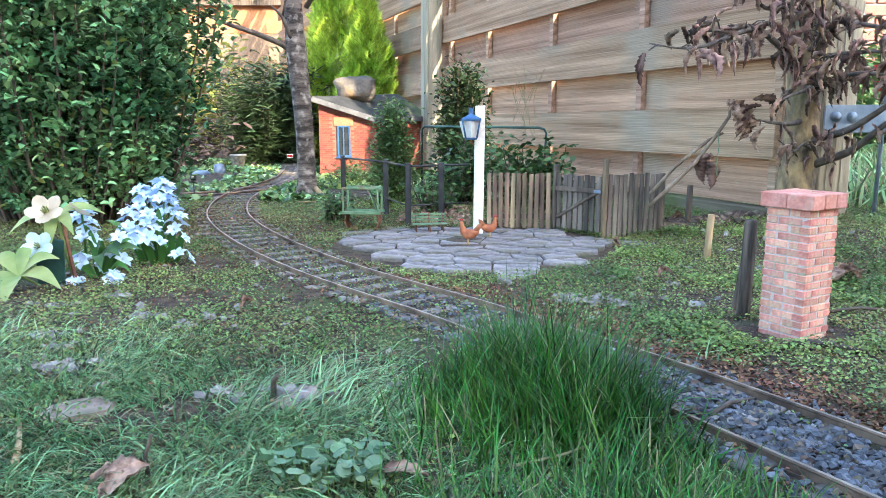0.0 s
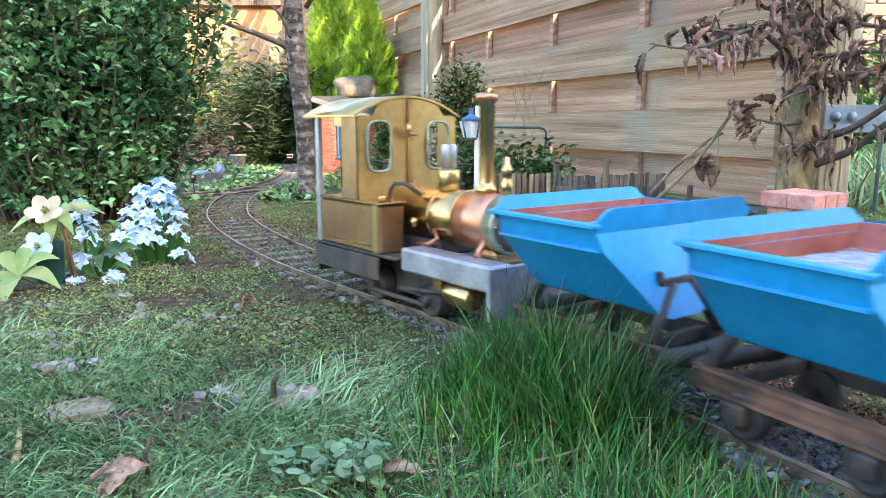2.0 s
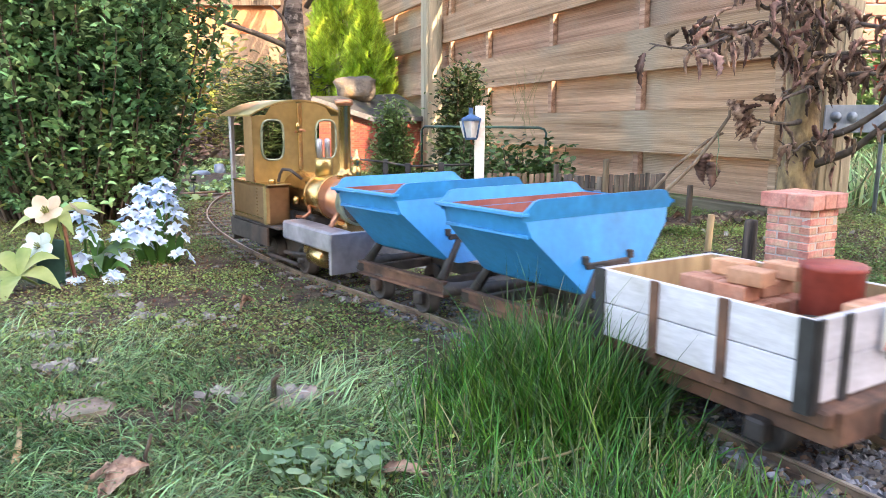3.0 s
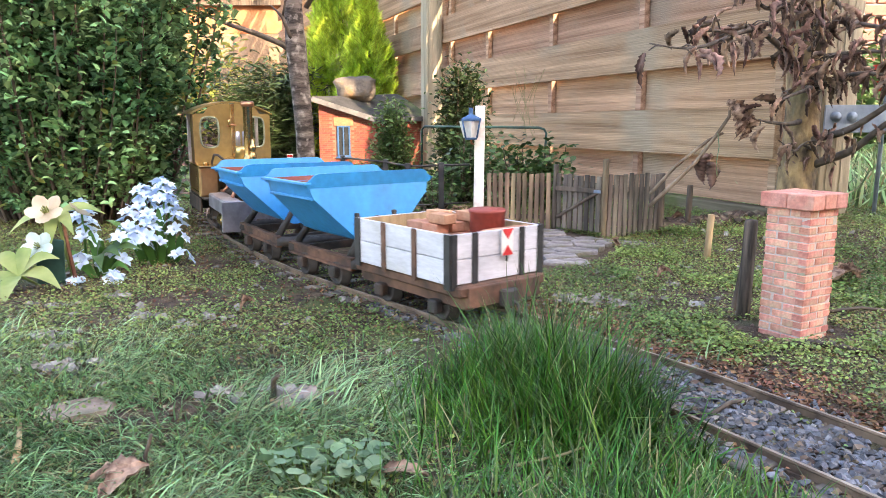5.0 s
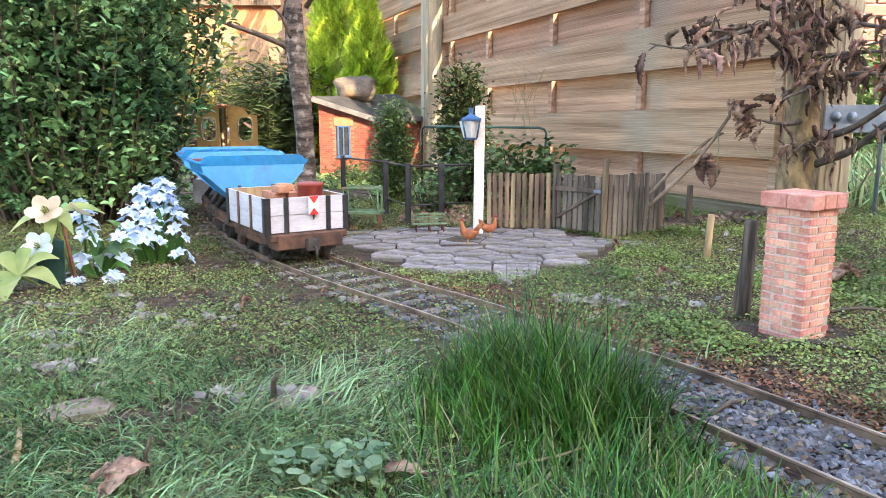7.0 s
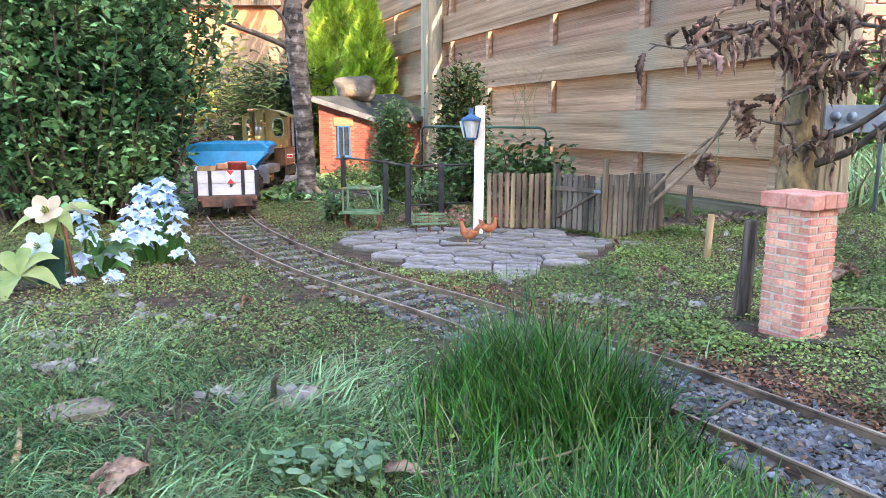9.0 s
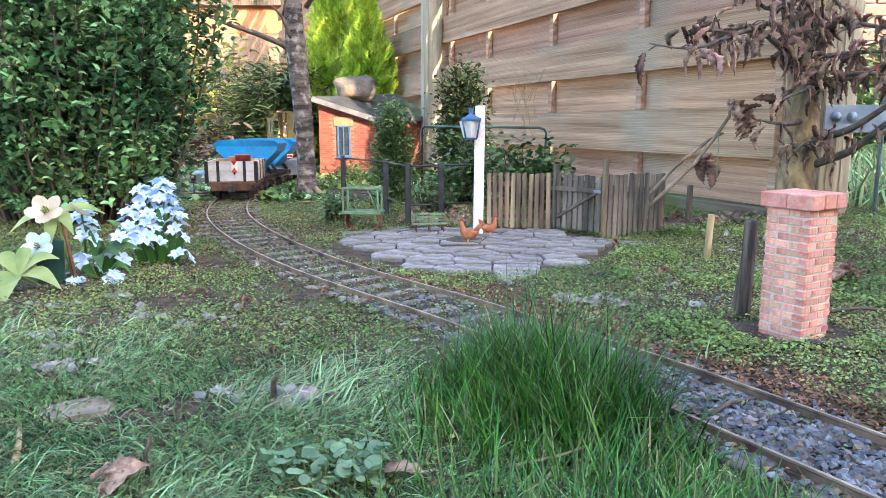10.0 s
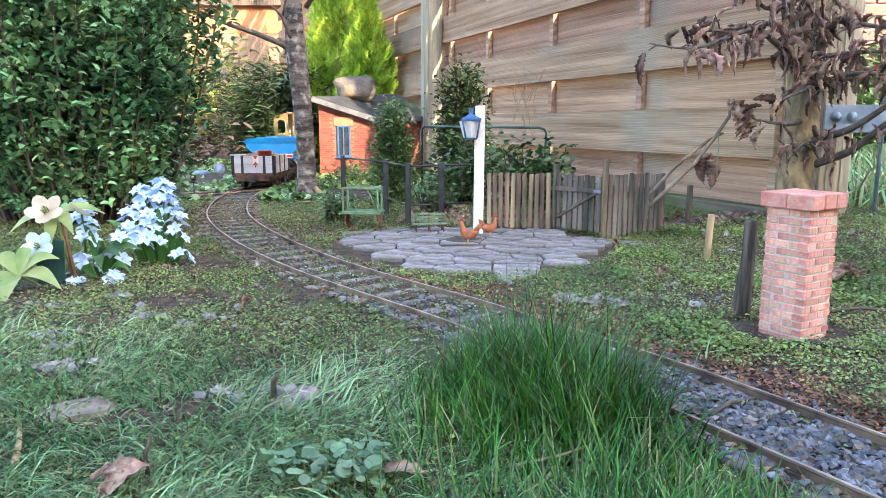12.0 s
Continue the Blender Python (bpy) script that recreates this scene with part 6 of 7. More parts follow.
def build_hellebore():
    x, y = -0.585, 1.03
    z = ground_z(x, y)
    h = thing("hellebore", pose(x, y, z), "hellebore with cream flowers and yellow-green leaflets", "flower", "spring flowers by the shrub")
    tubed("stem", [(0.042, 0.0, 0), (0.038, -0.005, 0.05), (0.03, 0.0, 0.1)], [0.003, 0.0026, 0.002], M["rust"], h, 7)
    tubed("stem", [(0.035, 0.01, 0), (0.03, 0.0, 0.05), (0.026, -0.005, 0.095)], [0.003, 0.0026, 0.002], M["greenpetal"], h, 7)
    petal_flower(h, "flower", (0.014, -0.012, 0.108), 0.026, 5, M["creampetal"], -1.4, 0.85)
    petal_flower(h, "flower", (0.05, 0.01, 0.104), 0.02, 5, M["creampetal"], 0.6, 0.6)
    petal_flower(h, "flower", (0.008, -0.03, 0.06), 0.023, 5, M["mintpetal"], -1.5, 1.15, 0.2)
    for tip in ((-0.04, -0.02, 0.085), (0.022, -0.03, 0.06), (0.055, -0.02, 0.085), (-0.02, 0.03, 0.105), (0.085, 0.02, 0.11)):
        lance_leaf(h, (0.018, 0, 0.1), tip, 0.02, M["greenpetal"], "bract")
    tubed("leaf_stalk", [(0.0, -0.02, 0), (-0.01, -0.05, 0.022)], 0.002, M["greenpetal"], h, 6)
    for tip in ((-0.06, -0.03, 0.055), (0.0, -0.035, 0.068), (0.045, -0.045, 0.055), (0.06, -0.075, 0.018), (0.0, -0.12, -0.004), (-0.055, -0.09, 0.005)):
        lance_leaf(h, (-0.01, -0.052, 0.022), tip, 0.024, M["greenpetal"])
    for tip in ((0.075, 0.02, 0.06), (0.11, 0.0, 0.05), (0.13, 0.03, 0.055), (0.09, -0.02, 0.035)):
        lance_leaf(h, (0.06, 0.03, 0.03), tip, 0.02, M["ivy"])
    boxed("plant_label", -0.012, 0.03, -0.008, -0.006, 0.0, 0.075, M["darkgreen"], h, 0.001, "dark plastic plant label", pose(0, 0, 0, 10, 8, 0))


build_hellebore()


def build_sorrel():
    """The patch of round pale leaves low in the grass."""
    x, y = -0.075, 0.435
    s = thing("round_leaf_weed", pose(x, y, ground_z(x, y)), "low weed with round pale green leaves", "weed")
    r = random.Random(8)
    bm = bmesh.new()
    at, sz = [], []
    for k in range(120):
        a, q = r.uniform(0, 6.28), math.sqrt(r.random())
        px, py, pz = 0.043 * q * math.cos(a), 0.03 * q * math.sin(a), r.uniform(0.006, 0.02)
        tube(bm, [(px * 0.7, py * 0.7, -0.004), (px, py, pz)], 0.0006, 4, False)
        at.append((px, py, pz))
        sz.append(r.uniform(0.55, 1.15))
    part("stalk", bm, M["clover"], s)
    n = len(at)
    v, f = disc_leaf(0.0052, 9, 0.3)
    tagged(scatter("leaves", v, f, turns(rng.uniform(0, 6.28, n), rng.uniform(-.5, .5, n), rng.uniform(-.9, .1, n), np.array(sz)[:, None] * np.ones(3), np.array(at)), M["paleround"], s, None, True), kind="stuff")


build_sorrel()


def build_fallen_leaf(x, y, size, turn, tip, label, up=0.004):
    bm = bmesh.new()
    v, f = curled_leaf(0.062 * size, 0.036 * size)
    vs = [bm.verts.new(q) for q in v]
    for q in f:
        bm.faces.new([vs[i] for i in q]).smooth = True
    ob = part("fallen_leaf", bm, M["deadpale"])
    ob.matrix_world = pose(x, y, ground_z(x, y) + up, random.uniform(-30, 30), tip, turn)
    tagged(ob, label, "dead leaf", "fallen dead leaves")


def build_crumpled_leaf(x, y, l, w, turn, tip, seed, label):
    """A broad dry leaf, lobed at its edge, crumpled and half folded."""
    bm = bmesh.new()
    grid = []
    for i in range(17):
        u = i / 16
        half = w * (math.sin(math.pi * (0.04 + 0.94 * u)) ** 0.7) * (1 + 0.22 * math.sin(u * 26 + seed))
        row = []
        for j in range(11):
            q = j / 5 - 1
            z = 0.3 * half * q * q + 0.2 * w * noise.noise((u * 4, q * 2.4, seed)) + 0.1 * w * noise.noise((u * 11, q * 6, seed)) + 0.12 * l * math.sin(u * 2.8)
            row.append(bm.verts.new((l * u, half * q * 0.8, z)))
        grid.append(row)
    for r0, r1 in zip(grid[:-1], grid[1:]):
        for k in range(10):
            bm.faces.new((r0[k], r0[k + 1], r1[k + 1], r1[k])).smooth = True
    ob = part("fallen_leaf", bm, M["deadpale"])
    ob.matrix_world = pose(x, y, ground_z(x, y) + 0.008, 0, tip, turn)
    tagged(ob, label, "dead leaf", "fallen dead leaves")


build_crumpled_leaf(-0.228, 0.425, 0.036, 0.016, 10, -8, 1.0, "crumpled pale brown dead leaf in the grass")
build_crumpled_leaf(-0.21, 0.4, 0.036, 0.011, 55, -12, 4.0, "folded brown dead leaf beside a twig")
build_crumpled_leaf(-0.045, 0.432, 0.036, 0.008, -8, 0, 7.0, "narrow dark brown dead leaf in the grass")
build_crumpled_leaf(0.55, 1.0, 0.07, 0.024, 20, -5, 9.0, "broad brown dead leaf behind the pillar")
for a in ((-0.25, 0.85, 0.5, 30, -10, 0.003), (0.32, 1.04, 0.6, 10, -5, 0.004), (0.6, 1.0, 0.8, 130, -10, 0.01), (0.63, 1.15, 0.7, 60, -10, 0.008), (0.33, 1.3, 0.5, 75, -30, 0.004), (0.5, 1.55, 0.7, 10, 0, 0.004), (0.56, 1.47, 0.7, 90, 0, 0.004), (-0.05, 1.65, 0.7, 30, 0, 0.003), (0.02, 1.68, 0.7, 120, 0, 0.003)):
    build_fallen_leaf(a[0], a[1], a[2] * 0.72, a[3], a[4], "curled brown dead leaf lying on the ground", a[5])


def build_stick(pts, r, material, label, name="stick"):
    ob = tubed(name, pts, [r * (1 - 0.35 * i / (len(pts) - 1)) for i in range(len(pts))], material, None, 7)
    return tagged(ob, label, "stick", "sticks on the ground")


def low(x, y, up=0.004):
    return (x, y, ground_z(x, y) + up)


build_stick([low(0.367, 0.725), low(0.385, 0.728, 0.007), low(0.41, 0.722, 0.006), low(0.43, 0.7)], 0.0045, M["twig"], "dark stick at the foot of the brick pillar")
build_stick([low(0.325, 0.71), low(0.345, 0.735), low(0.365, 0.76)], 0.0035, M["twig"], "short dark twig in the moss")
build_stick([low(-0.29, 0.45, 0.008), low(-0.305, 0.48, 0.008), low(-0.325, 0.515, 0.006)], 0.0026, M["palewood"], "pale dry twig lying in the grass")
build_stick([low(-0.196, 0.44, 0.0), low(-0.197, 0.44, 0.018), low(-0.191, 0.438, 0.034)], 0.0017, M["stem"], "brown twig standing beside a dead leaf")
build_stick([low(-0.147, 0.585, 0.0), (-0.145, 0.58, 0.006), (-0.14, 0.577, 0.011)], 0.0028, M["stem"], "short broken twig standing in the lawn")
build_stick([low(0.045, 0.43, 0.014), low(0.08, 0.445, 0.016), low(0.1, 0.46, 0.014)], 0.0012, M["dry"], "pale straw lying over the grass")
build_stick([low(0.62, 1.08, 0.006), low(0.55, 1.06, 0.01), low(0.49, 1.03, 0.006)], 0.006, M["palewood"], "pale piece of wood behind the pillar")
build_stick([low(0.45, 0.85, 0.005), low(0.52, 0.86, 0.009), low(0.58, 0.84, 0.005)], 0.0026, M["stem"], "dry brown stick beside the pillar")
build_stick([low(0.212, 0.532, 0.003), low(0.235, 0.553, 0.005), low(0.262, 0.567, 0.003)], 0.0022, M["stem"], "grey twig lying across the ballast")
build_stick([low(-0.28, 1.93, 0.006), low(-0.34, 1.97, 0.008), low(-0.4, 1.96, 0.006)], 0.0035, M["palewood"], "pale stick near the tree foot")


# ---- by the fence: hoop, canes, straw ----
def build_hoop():
    h = thing("green_hoop", pose(0, 0, 0), "dark green metal plant hoop behind the lamp", "plant support")
    tubed("tube", [(-0.06, 2.03, -0.01), (-0.06, 2.03, 0.205), (-0.052, 2.03, 0.214), (0.27, 2.03, 0.211), (0.285, 2.03, 0.206), (0.291, 2.03, 0.195), (0.287, 2.03, 0.1), (0.285, 2.03, -0.01)], 0.0035, M["darkgreen"], h, 8)


build_hoop()


def build_canes():
    c = thing("cut_branch", pose(0, 0, 0), "pale cut branch leaning on the fence with withered leaves", "branch")
    tubed("branch", [(0.4, 1.38, 0.062), (0.44, 1.37, 0.105), (0.48, 1.36, 0.15), (0.512, 1.35, 0.2), (0.53, 1.34, 0.235), (0.53, 1.34, 0.262)], [0.0042, 0.004, 0.0038, 0.0035, 0.003, 0.002], M["cane"], c, 8)
    tubed("branch", [(0.402, 1.38, 0.088), (0.45, 1.38, 0.142), (0.5, 1.36, 0.19), (0.525, 1.35, 0.205)], [0.0035, 0.0033, 0.003, 0.0026], M["cane"], c, 8)
    tubed("string", [(0.512, 1.343, 0.204), (0.515, 1.34, 0.18), (0.511, 1.338, 0.15), (0.514, 1.338, 0.125)], 0.0009, M["greenpaint"], c, 5)
    v, f = curled_leaf(0.075, 0.055)
    for q, yaw, pit, k in (((0.522, 1.335, 0.262), -70, 70, 0.95), ((0.54, 1.335, 0.25), -40, 85, 0.8), ((0.503, 1.345, 0.165), 100, 75, 0.8), ((0.5, 1.345, 0.15), 40, 80, 0.7)):
        bm = bmesh.new()
        vs = [bm.verts.new(Vector(a) * k) for a in v]
        for a in f:
            bm.faces.new([vs[i] for i in a]).smooth = True
        ob = part("withered_leaf", bm, M["deadpale"] if q[2] > 0.2 else M["dead"], c)
        ob.matrix_basis = pose(*q, 0, pit, yaw)


build_canes()


def build_straws():
    """Dry tendrils hanging on the fence boards."""
    s = thing("dry_tendrils", pose(0, 0, 0), "dry straw-coloured tendrils hanging on the fence", "dry stems")
    r = random.Random(4)
    for k in range(9):
        u = 0.9 + r.uniform(-.09, .09)
        z = r.uniform(0.34, 0.42)
        pts = []
        for t in np.linspace(0, 1, 6):
            q = FENCE_0 + FENCE_D * (u + 0.05 * math.sin(t * 3 + k)) + Vector((-0.92, -0.38, 0)) * 0.075
            pts.append((q.x, q.y, z - 0.17 * t * r.uniform(0.8, 1.1)))
        tubed("tendril", pts, 0.0011, M["dry"], s, 4)


build_straws()


# ---- beyond the fence's end ----
def build_gate_corner():
    p = thing("timber_gate_post", pose(0.838, 1.56, ground_z(0.838, 1.56)), "thick grooved timber post with a metal hinge plate", "post")
    boxed("post", -0.034, 0.034, -0.03, 0.03, -0.03, 1.5, M["fencepost"], p, 0.003)
    for k in (-0.015, 0.0, 0.015):
        boxed("groove_rib", k - 0.004, k + 0.004, -0.0325, -0.0302, -0.02, 1.49, M["fencepost"], p, 0.0005)
    pl = boxed("hinge_plate", -0.035, 0.105, -0.0375, -0.033, 0.18, 0.238, M["galv"], p, 0.001, "blue-grey galvanised hinge plate")
    for x in (-0.012, 0.022):
        lathe("bolt", [(0.011, 0), (0.011, 0.003), (0.0075, 0.004), (0.0075, 0.009), (0.0, 0.0095)], M["galv"], pl, 12, pose(x, -0.0375, 0.213, 90, 0, 0))
    tubed("gate_bar", [(0.112, 0.0, -0.01), (0.112, 0.0, 0.6)], 0.0045, M["galv"], p, 10)


build_gate_corner()


def build_downpipe():
    d = tubed("drain_pipe", [(0.93, 2.15, -0.02), (0.93, 2.15, 0.9)], 0.03, M["galv"], None, 14)
    tagged(d, "pale blue-grey drain pipe beyond the fence end", "pipe")


build_downpipe()


def build_right_wall():
    w = thing("wall_side", pose(3.0, 4.6, 0), "pink brick wall beyond the gate", "wall", kind="structure")
    boxed("core", -1.4, 2.5, 0.0, 0.25, -0.1, 2.4, M["sidemortar"], w, 0.004)
    me = brick_stock(0.205, 0.02, 0.062, 0.003)
    me.materials.append(M["pinkbrick"])
    for k in range(14):
        for i in range(9):
            ob = new("brick", me)
            ob.parent = w
            ob.matrix_basis = pose(-1.3 + i * 0.217 + (0.108 if k % 2 else 0), -0.004, 0.36 + k * 0.0745)


build_right_wall()


def build_red_thing():
    ob = lathe("red_bucket", [(0.035, 0), (0.048, 0.1), (0.051, 0.105), (0.045, 0.105), (0.0, 0.02)], M["redpaint"], None, 20)
    ob.matrix_world = pose(1.79, 2.95, 0.35)
    tagged(ob, "bright red plastic bucket hanging beyond the gate", "bucket")
    tubed("hanger", [(0.0, 0.04, 0.1), (0.0, 0.06, 0.2), (0.0, 1.62, 0.2)], 0.004, M["iron"], ob, 6)


build_red_thing()

build_bush("garden_shrub", 2.25, 3.7, 0.0, 0.5, 0.25, 0.62, 5200, (0.06, 0.026), M["ivy"], "green leafy shrub beyond the gate", 30, 0.5, 0.2)
build_bush("garden_shrub", 1.5, 3.0, 0.0, 0.3, 0.25, 0.42, 3600, (0.05, 0.022), M["ivy"], "low green shrub beyond the gate post", 24, 0.5, 0.2)
x, y = spread(8000, 0.7, 2.6, 1.65, 3.6)
keep = (x > 0.62 * y - 0.35)
grass_layer("rough_grass", x[keep], y[keep], 0.13, 0.006, 0.5, 0.6, [M["grass"], M["dry"]], "rough green grass beyond the gate", (0.5, 1.4), pick=(rng.random(keep.sum()) < 0.2).astype(int))


# ---- small things beyond the curve ----
def build_back_bits():
    m = lathe("marker_lamp", [(0.0, 0.055), (0.0085, 0.055), (0.0085, 0.075), (0.0, 0.0755)], M["iron"], None, 14)
    m.matrix_world = pose(-0.735, 2.1, ground_z(-0.735, 2.1))
    tagged(m, "small black track lamp with white lens", "lamp")
    tubed("stake", [(0, 0, -0.01), (0, 0, 0.055)], 0.002, M["iron"], m, 6)
    lathe("lens", [(0.0, 0), (0.0042, 0), (0.003, 0.0015), (0.0, 0.002)], M["white"], m, 12, pose(0, -0.0085, 0.066, 90, 0, 0))
    rock("pale_blue_stone", (-1.0, 3.2, 0.012), (0.026, 0.024, 0.036), 5.1, M["bluestone"], "pale blue pointed stone on the moss", "stone", 2)
    rock("pale_blue_stone", (-1.05, 3.1, 0.008), (0.05, 0.035, 0.014), 7.7, M["bluestone"], "flat bluish stone on the moss", "stone", 2)
    t = boxed("name_tag", -0.009, 0.009, -0.001, 0.001, -0.006, 0.006, M["white"], None, 0.0004)
    t.matrix_world = pose(-0.452, 2.118, 0.128, 0, 0, 5)
    tagged(t, "small white plant tag wired to the tree trunk", "tag")
    boxed("red_bar", -0.0075, 0.0075, -0.0016, -0.0011, -0.003, 0.003, M["redpaint"], t, 0.0)
    tubed("tag_wire", [(0.009, 0, 0), (0.022, 0.008, 0.003)], 0.001, M["iron"], t, 5)
    p = lathe("plant_pot", [(0.028, 0), (0.036, 0.06), (0.04, 0.062), (0.04, 0.07), (0.03, 0.07), (0.0, 0.05)], M["stone"], None, 20)
    p.matrix_world = pose(-1.0, 3.5, 0.005)
    tagged(p, "pale grey plant pot in the back border", "plant pot")


build_back_bits()


# ---- the train ----
def wheelset(parent, x, radius):
    """An axle with two flanged wheels, turning as one."""
    a = tubed("axle", [(0, -0.06, 0), (0, 0.06, 0)], 0.004, M["frame"], parent, 8)
    a.matrix_basis = pose(x, 0, radius)
    for s in (-1, 1):
        prof = [(radius * 0.3, -0.006), (radius * 0.55, -0.004), (radius * 0.8, -0.003), (radius * 0.82, -0.006), (radius, -0.006), (radius, 0.004), (radius * 1.12, 0.0045), (radius * 1.12, 0.008), (radius * 0.3, 0.008)]
        lathe("wheel", prof, M["frame"], a, 20, pose(0, s * (GAUGE / 2 + 0.001), 0, 90 * s, 0, 0))
    return a


def build_wagon():
    """The flat wagon with its white plank box, loaded with bricks and a drum."""
    w = thing("goods_wagon", on_line(0.65), "white plank wagon with black iron straps and brick load", "wagon")
    boxed("underframe", -0.105, 0.105, -0.066, 0.066, 0.036, 0.048, M["rustframe"], w, 0.002, "rust-brown wooden underframe")
    for s in (-1, 1):
        boxed("side_beam", -0.105, 0.105, s * 0.052 - 0.004, s * 0.052 + 0.004, 0.022, 0.036, M["rustframe"], w, 0.001)
        boxed("buffer_beam", s * 0.105 - 0.004, s * 0.105 + 0.004, -0.055, 0.055, 0.024, 0.047, M["rustframe"], w, 0.001)
        boxed("coupling", s * 0.113 - 0.006, s * 0.113 + 0.006, -0.011, 0.011, 0.02, 0.04, M["frame"], w, 0.002)
        tubed("coupling_hook", [(s * 0.115, 0, 0.028), (s * 0.128, 0, 0.025), (s * 0.13, 0, 0.014), (s * 0.122, 0, 0.012)], 0.0018, M["frame"], w, 6)
        for t in (-0.055, 0.055):
            boxed("axle_box", t - 0.008, t + 0.008, s * 0.06 - 0.006, s * 0.06 + 0.006, 0.01, 0.026, M["frame"], w, 0.002)
    z0, h = 0.049, 0.056
    for k in range(2):
        a, b = z0 + k * h / 2, z0 + (k + 1) * h / 2 - 0.0007
        for s in (-1, 1):
            boxed("plank", -0.095, 0.095, s * 0.0675 - 0.0025, s * 0.0675 + 0.0025, a, b, M["plank"], w, 0.0006)
            boxed("plank", s * 0.0925 - 0.0025, s * 0.0925 + 0.0025, -0.0648, 0.0648, a, b, M["plank"], w, 0.0006)
    for s in (-1, 1):
        boxed("inner_lining", -0.0895, 0.0895, s * 0.0642 - 0.0006, s * 0.0642 + 0.0006, z0, z0 + h - 0.001, M["palewood"], w, 0)
        boxed("inner_lining", s * 0.0893 - 0.0006, s * 0.0893 + 0.0006, -0.0634, 0.0634, z0, z0 + h - 0.001, M["palewood"], w, 0)
        for x in (-0.03, 0.032):
            boxed("strap", x - 0.004, x + 0.004, s * 0.07, s * 0.0722, z0 - 0.004, z0 + h, M["rustframe"], w, 0.0004, "rust-red iron strap")
        for x in (-0.0905, 0.0905):
            boxed("corner_strap", x - 0.0055, x + 0.0055, s * 0.07, s * 0.0722, z0 - 0.005, z0 + h, M["iron"], w, 0.0004)
        for y in (-0.036, 0.036, -0.066, 0.066):
            boxed("strap", s * 0.095, s * 0.0972, y - 0.004, y + 0.004, z0 - 0.005, z0 + h, M["iron"], w, 0.0004, "black iron strap")
    # marker board on the tail end: white with two red wedges
    bm = bmesh.new()
    box(bm, -0.1002, -0.0982, -0.018, 0.0, z0 + 0.026, z0 + 0.057, 0.0004)
    sign = part("marker_board", bm, M["white"], w, "white marker board with red wedges")
    for a, b in ((0.0565, 0.045), (0.0265, 0.038)):
        bm = bmesh.new()
        p = [(-0.0176, z0 + a), (-0.0004, z0 + a), (-0.009, z0 + b)]
        lo = [bm.verts.new((-0.1003, y, z)) for y, z in p]
        hi = [bm.verts.new((-0.1009, y, z)) for y, z in p]
        bm.faces.new(lo)
        bm.faces.new(hi[::-1])
        for k in range(3):
            bm.faces.new((lo[k], lo[(k + 1) % 3], hi[(k + 1) % 3], hi[k]))
        bmesh.ops.recalc_face_normals(bm, faces=bm.faces)
        part("red_wedge", bm, M["redpaint"], sign)
    tubed("marker_peg", [(-0.099, -0.009, z0 + 0.026), (-0.099, -0.009, z0 + 0.019)], 0.0014, M["iron"], w, 6)
    # load
    boxed("load_floor", -0.088, 0.088, -0.062, 0.062, z0, z0 + 0.004, M["palewood"], w, 0)
    for lay in range(5):
        for i in range(2):
            for j in range(3):
                if lay == 4 and (i + j) % 2:
                    continue
                x, y, z = -0.005 + i * 0.03 + random.uniform(-.002, .002) + 0.01 * (lay % 2), -0.033 + j * 0.022 + random.uniform(-.002, .002), z0 + 0.0042 + lay * 0.0125
                boxed("brick", -0.0145, 0.0145, -0.0098, 0.0098, 0, 0.0118, M["loadbrick"], w, 0.0008, m=pose(x, y, z, 0, 0, random.uniform(-5, 5)))
    for j in range(3):
        boxed("brick", -0.0145, 0.0145, -0.0098, 0.0098, 0, 0.0118, M["loadbrick"], w, 0.0008, m=pose(-0.083 + 0.0, -0.05 + j * 0.0215, z0 + 0.042, 0, 0, 90 + random.uniform(-4, 4)))
    boxed("brick_stack", -0.088, -0.07, -0.062, 0.002, z0 + 0.004, z0 + 0.0415, M["loadbrick"], w, 0.001)
    d = lathe("drum", [(0.02, 0), (0.021, 0.001), (0.021, 0.064), (0.0225, 0.065), (0.0225, 0.068), (0.021, 0.069), (0.0, 0.0695)], M["drum"], w, 28, pose(-0.047, -0.026, z0 + 0.0042), "dark red metal drum")
    lathe("bucket", [(0.012, 0), (0.015, 0.03), (0.0155, 0.031), (0.014, 0.031), (0.011, 0.004), (0.0, 0.004)], M["frame"], w, 18, pose(-0.068, 0.03, z0 + 0.0125), "dark grey bucket")
    boxed("bucket_base", -0.08, -0.056, 0.018, 0.042, z0 + 0.004, z0 + 0.0125, M["palewood"], w, 0.001)
    return w, [wheelset(w, x, 0.0165) for x in (-0.055, 0.055)]


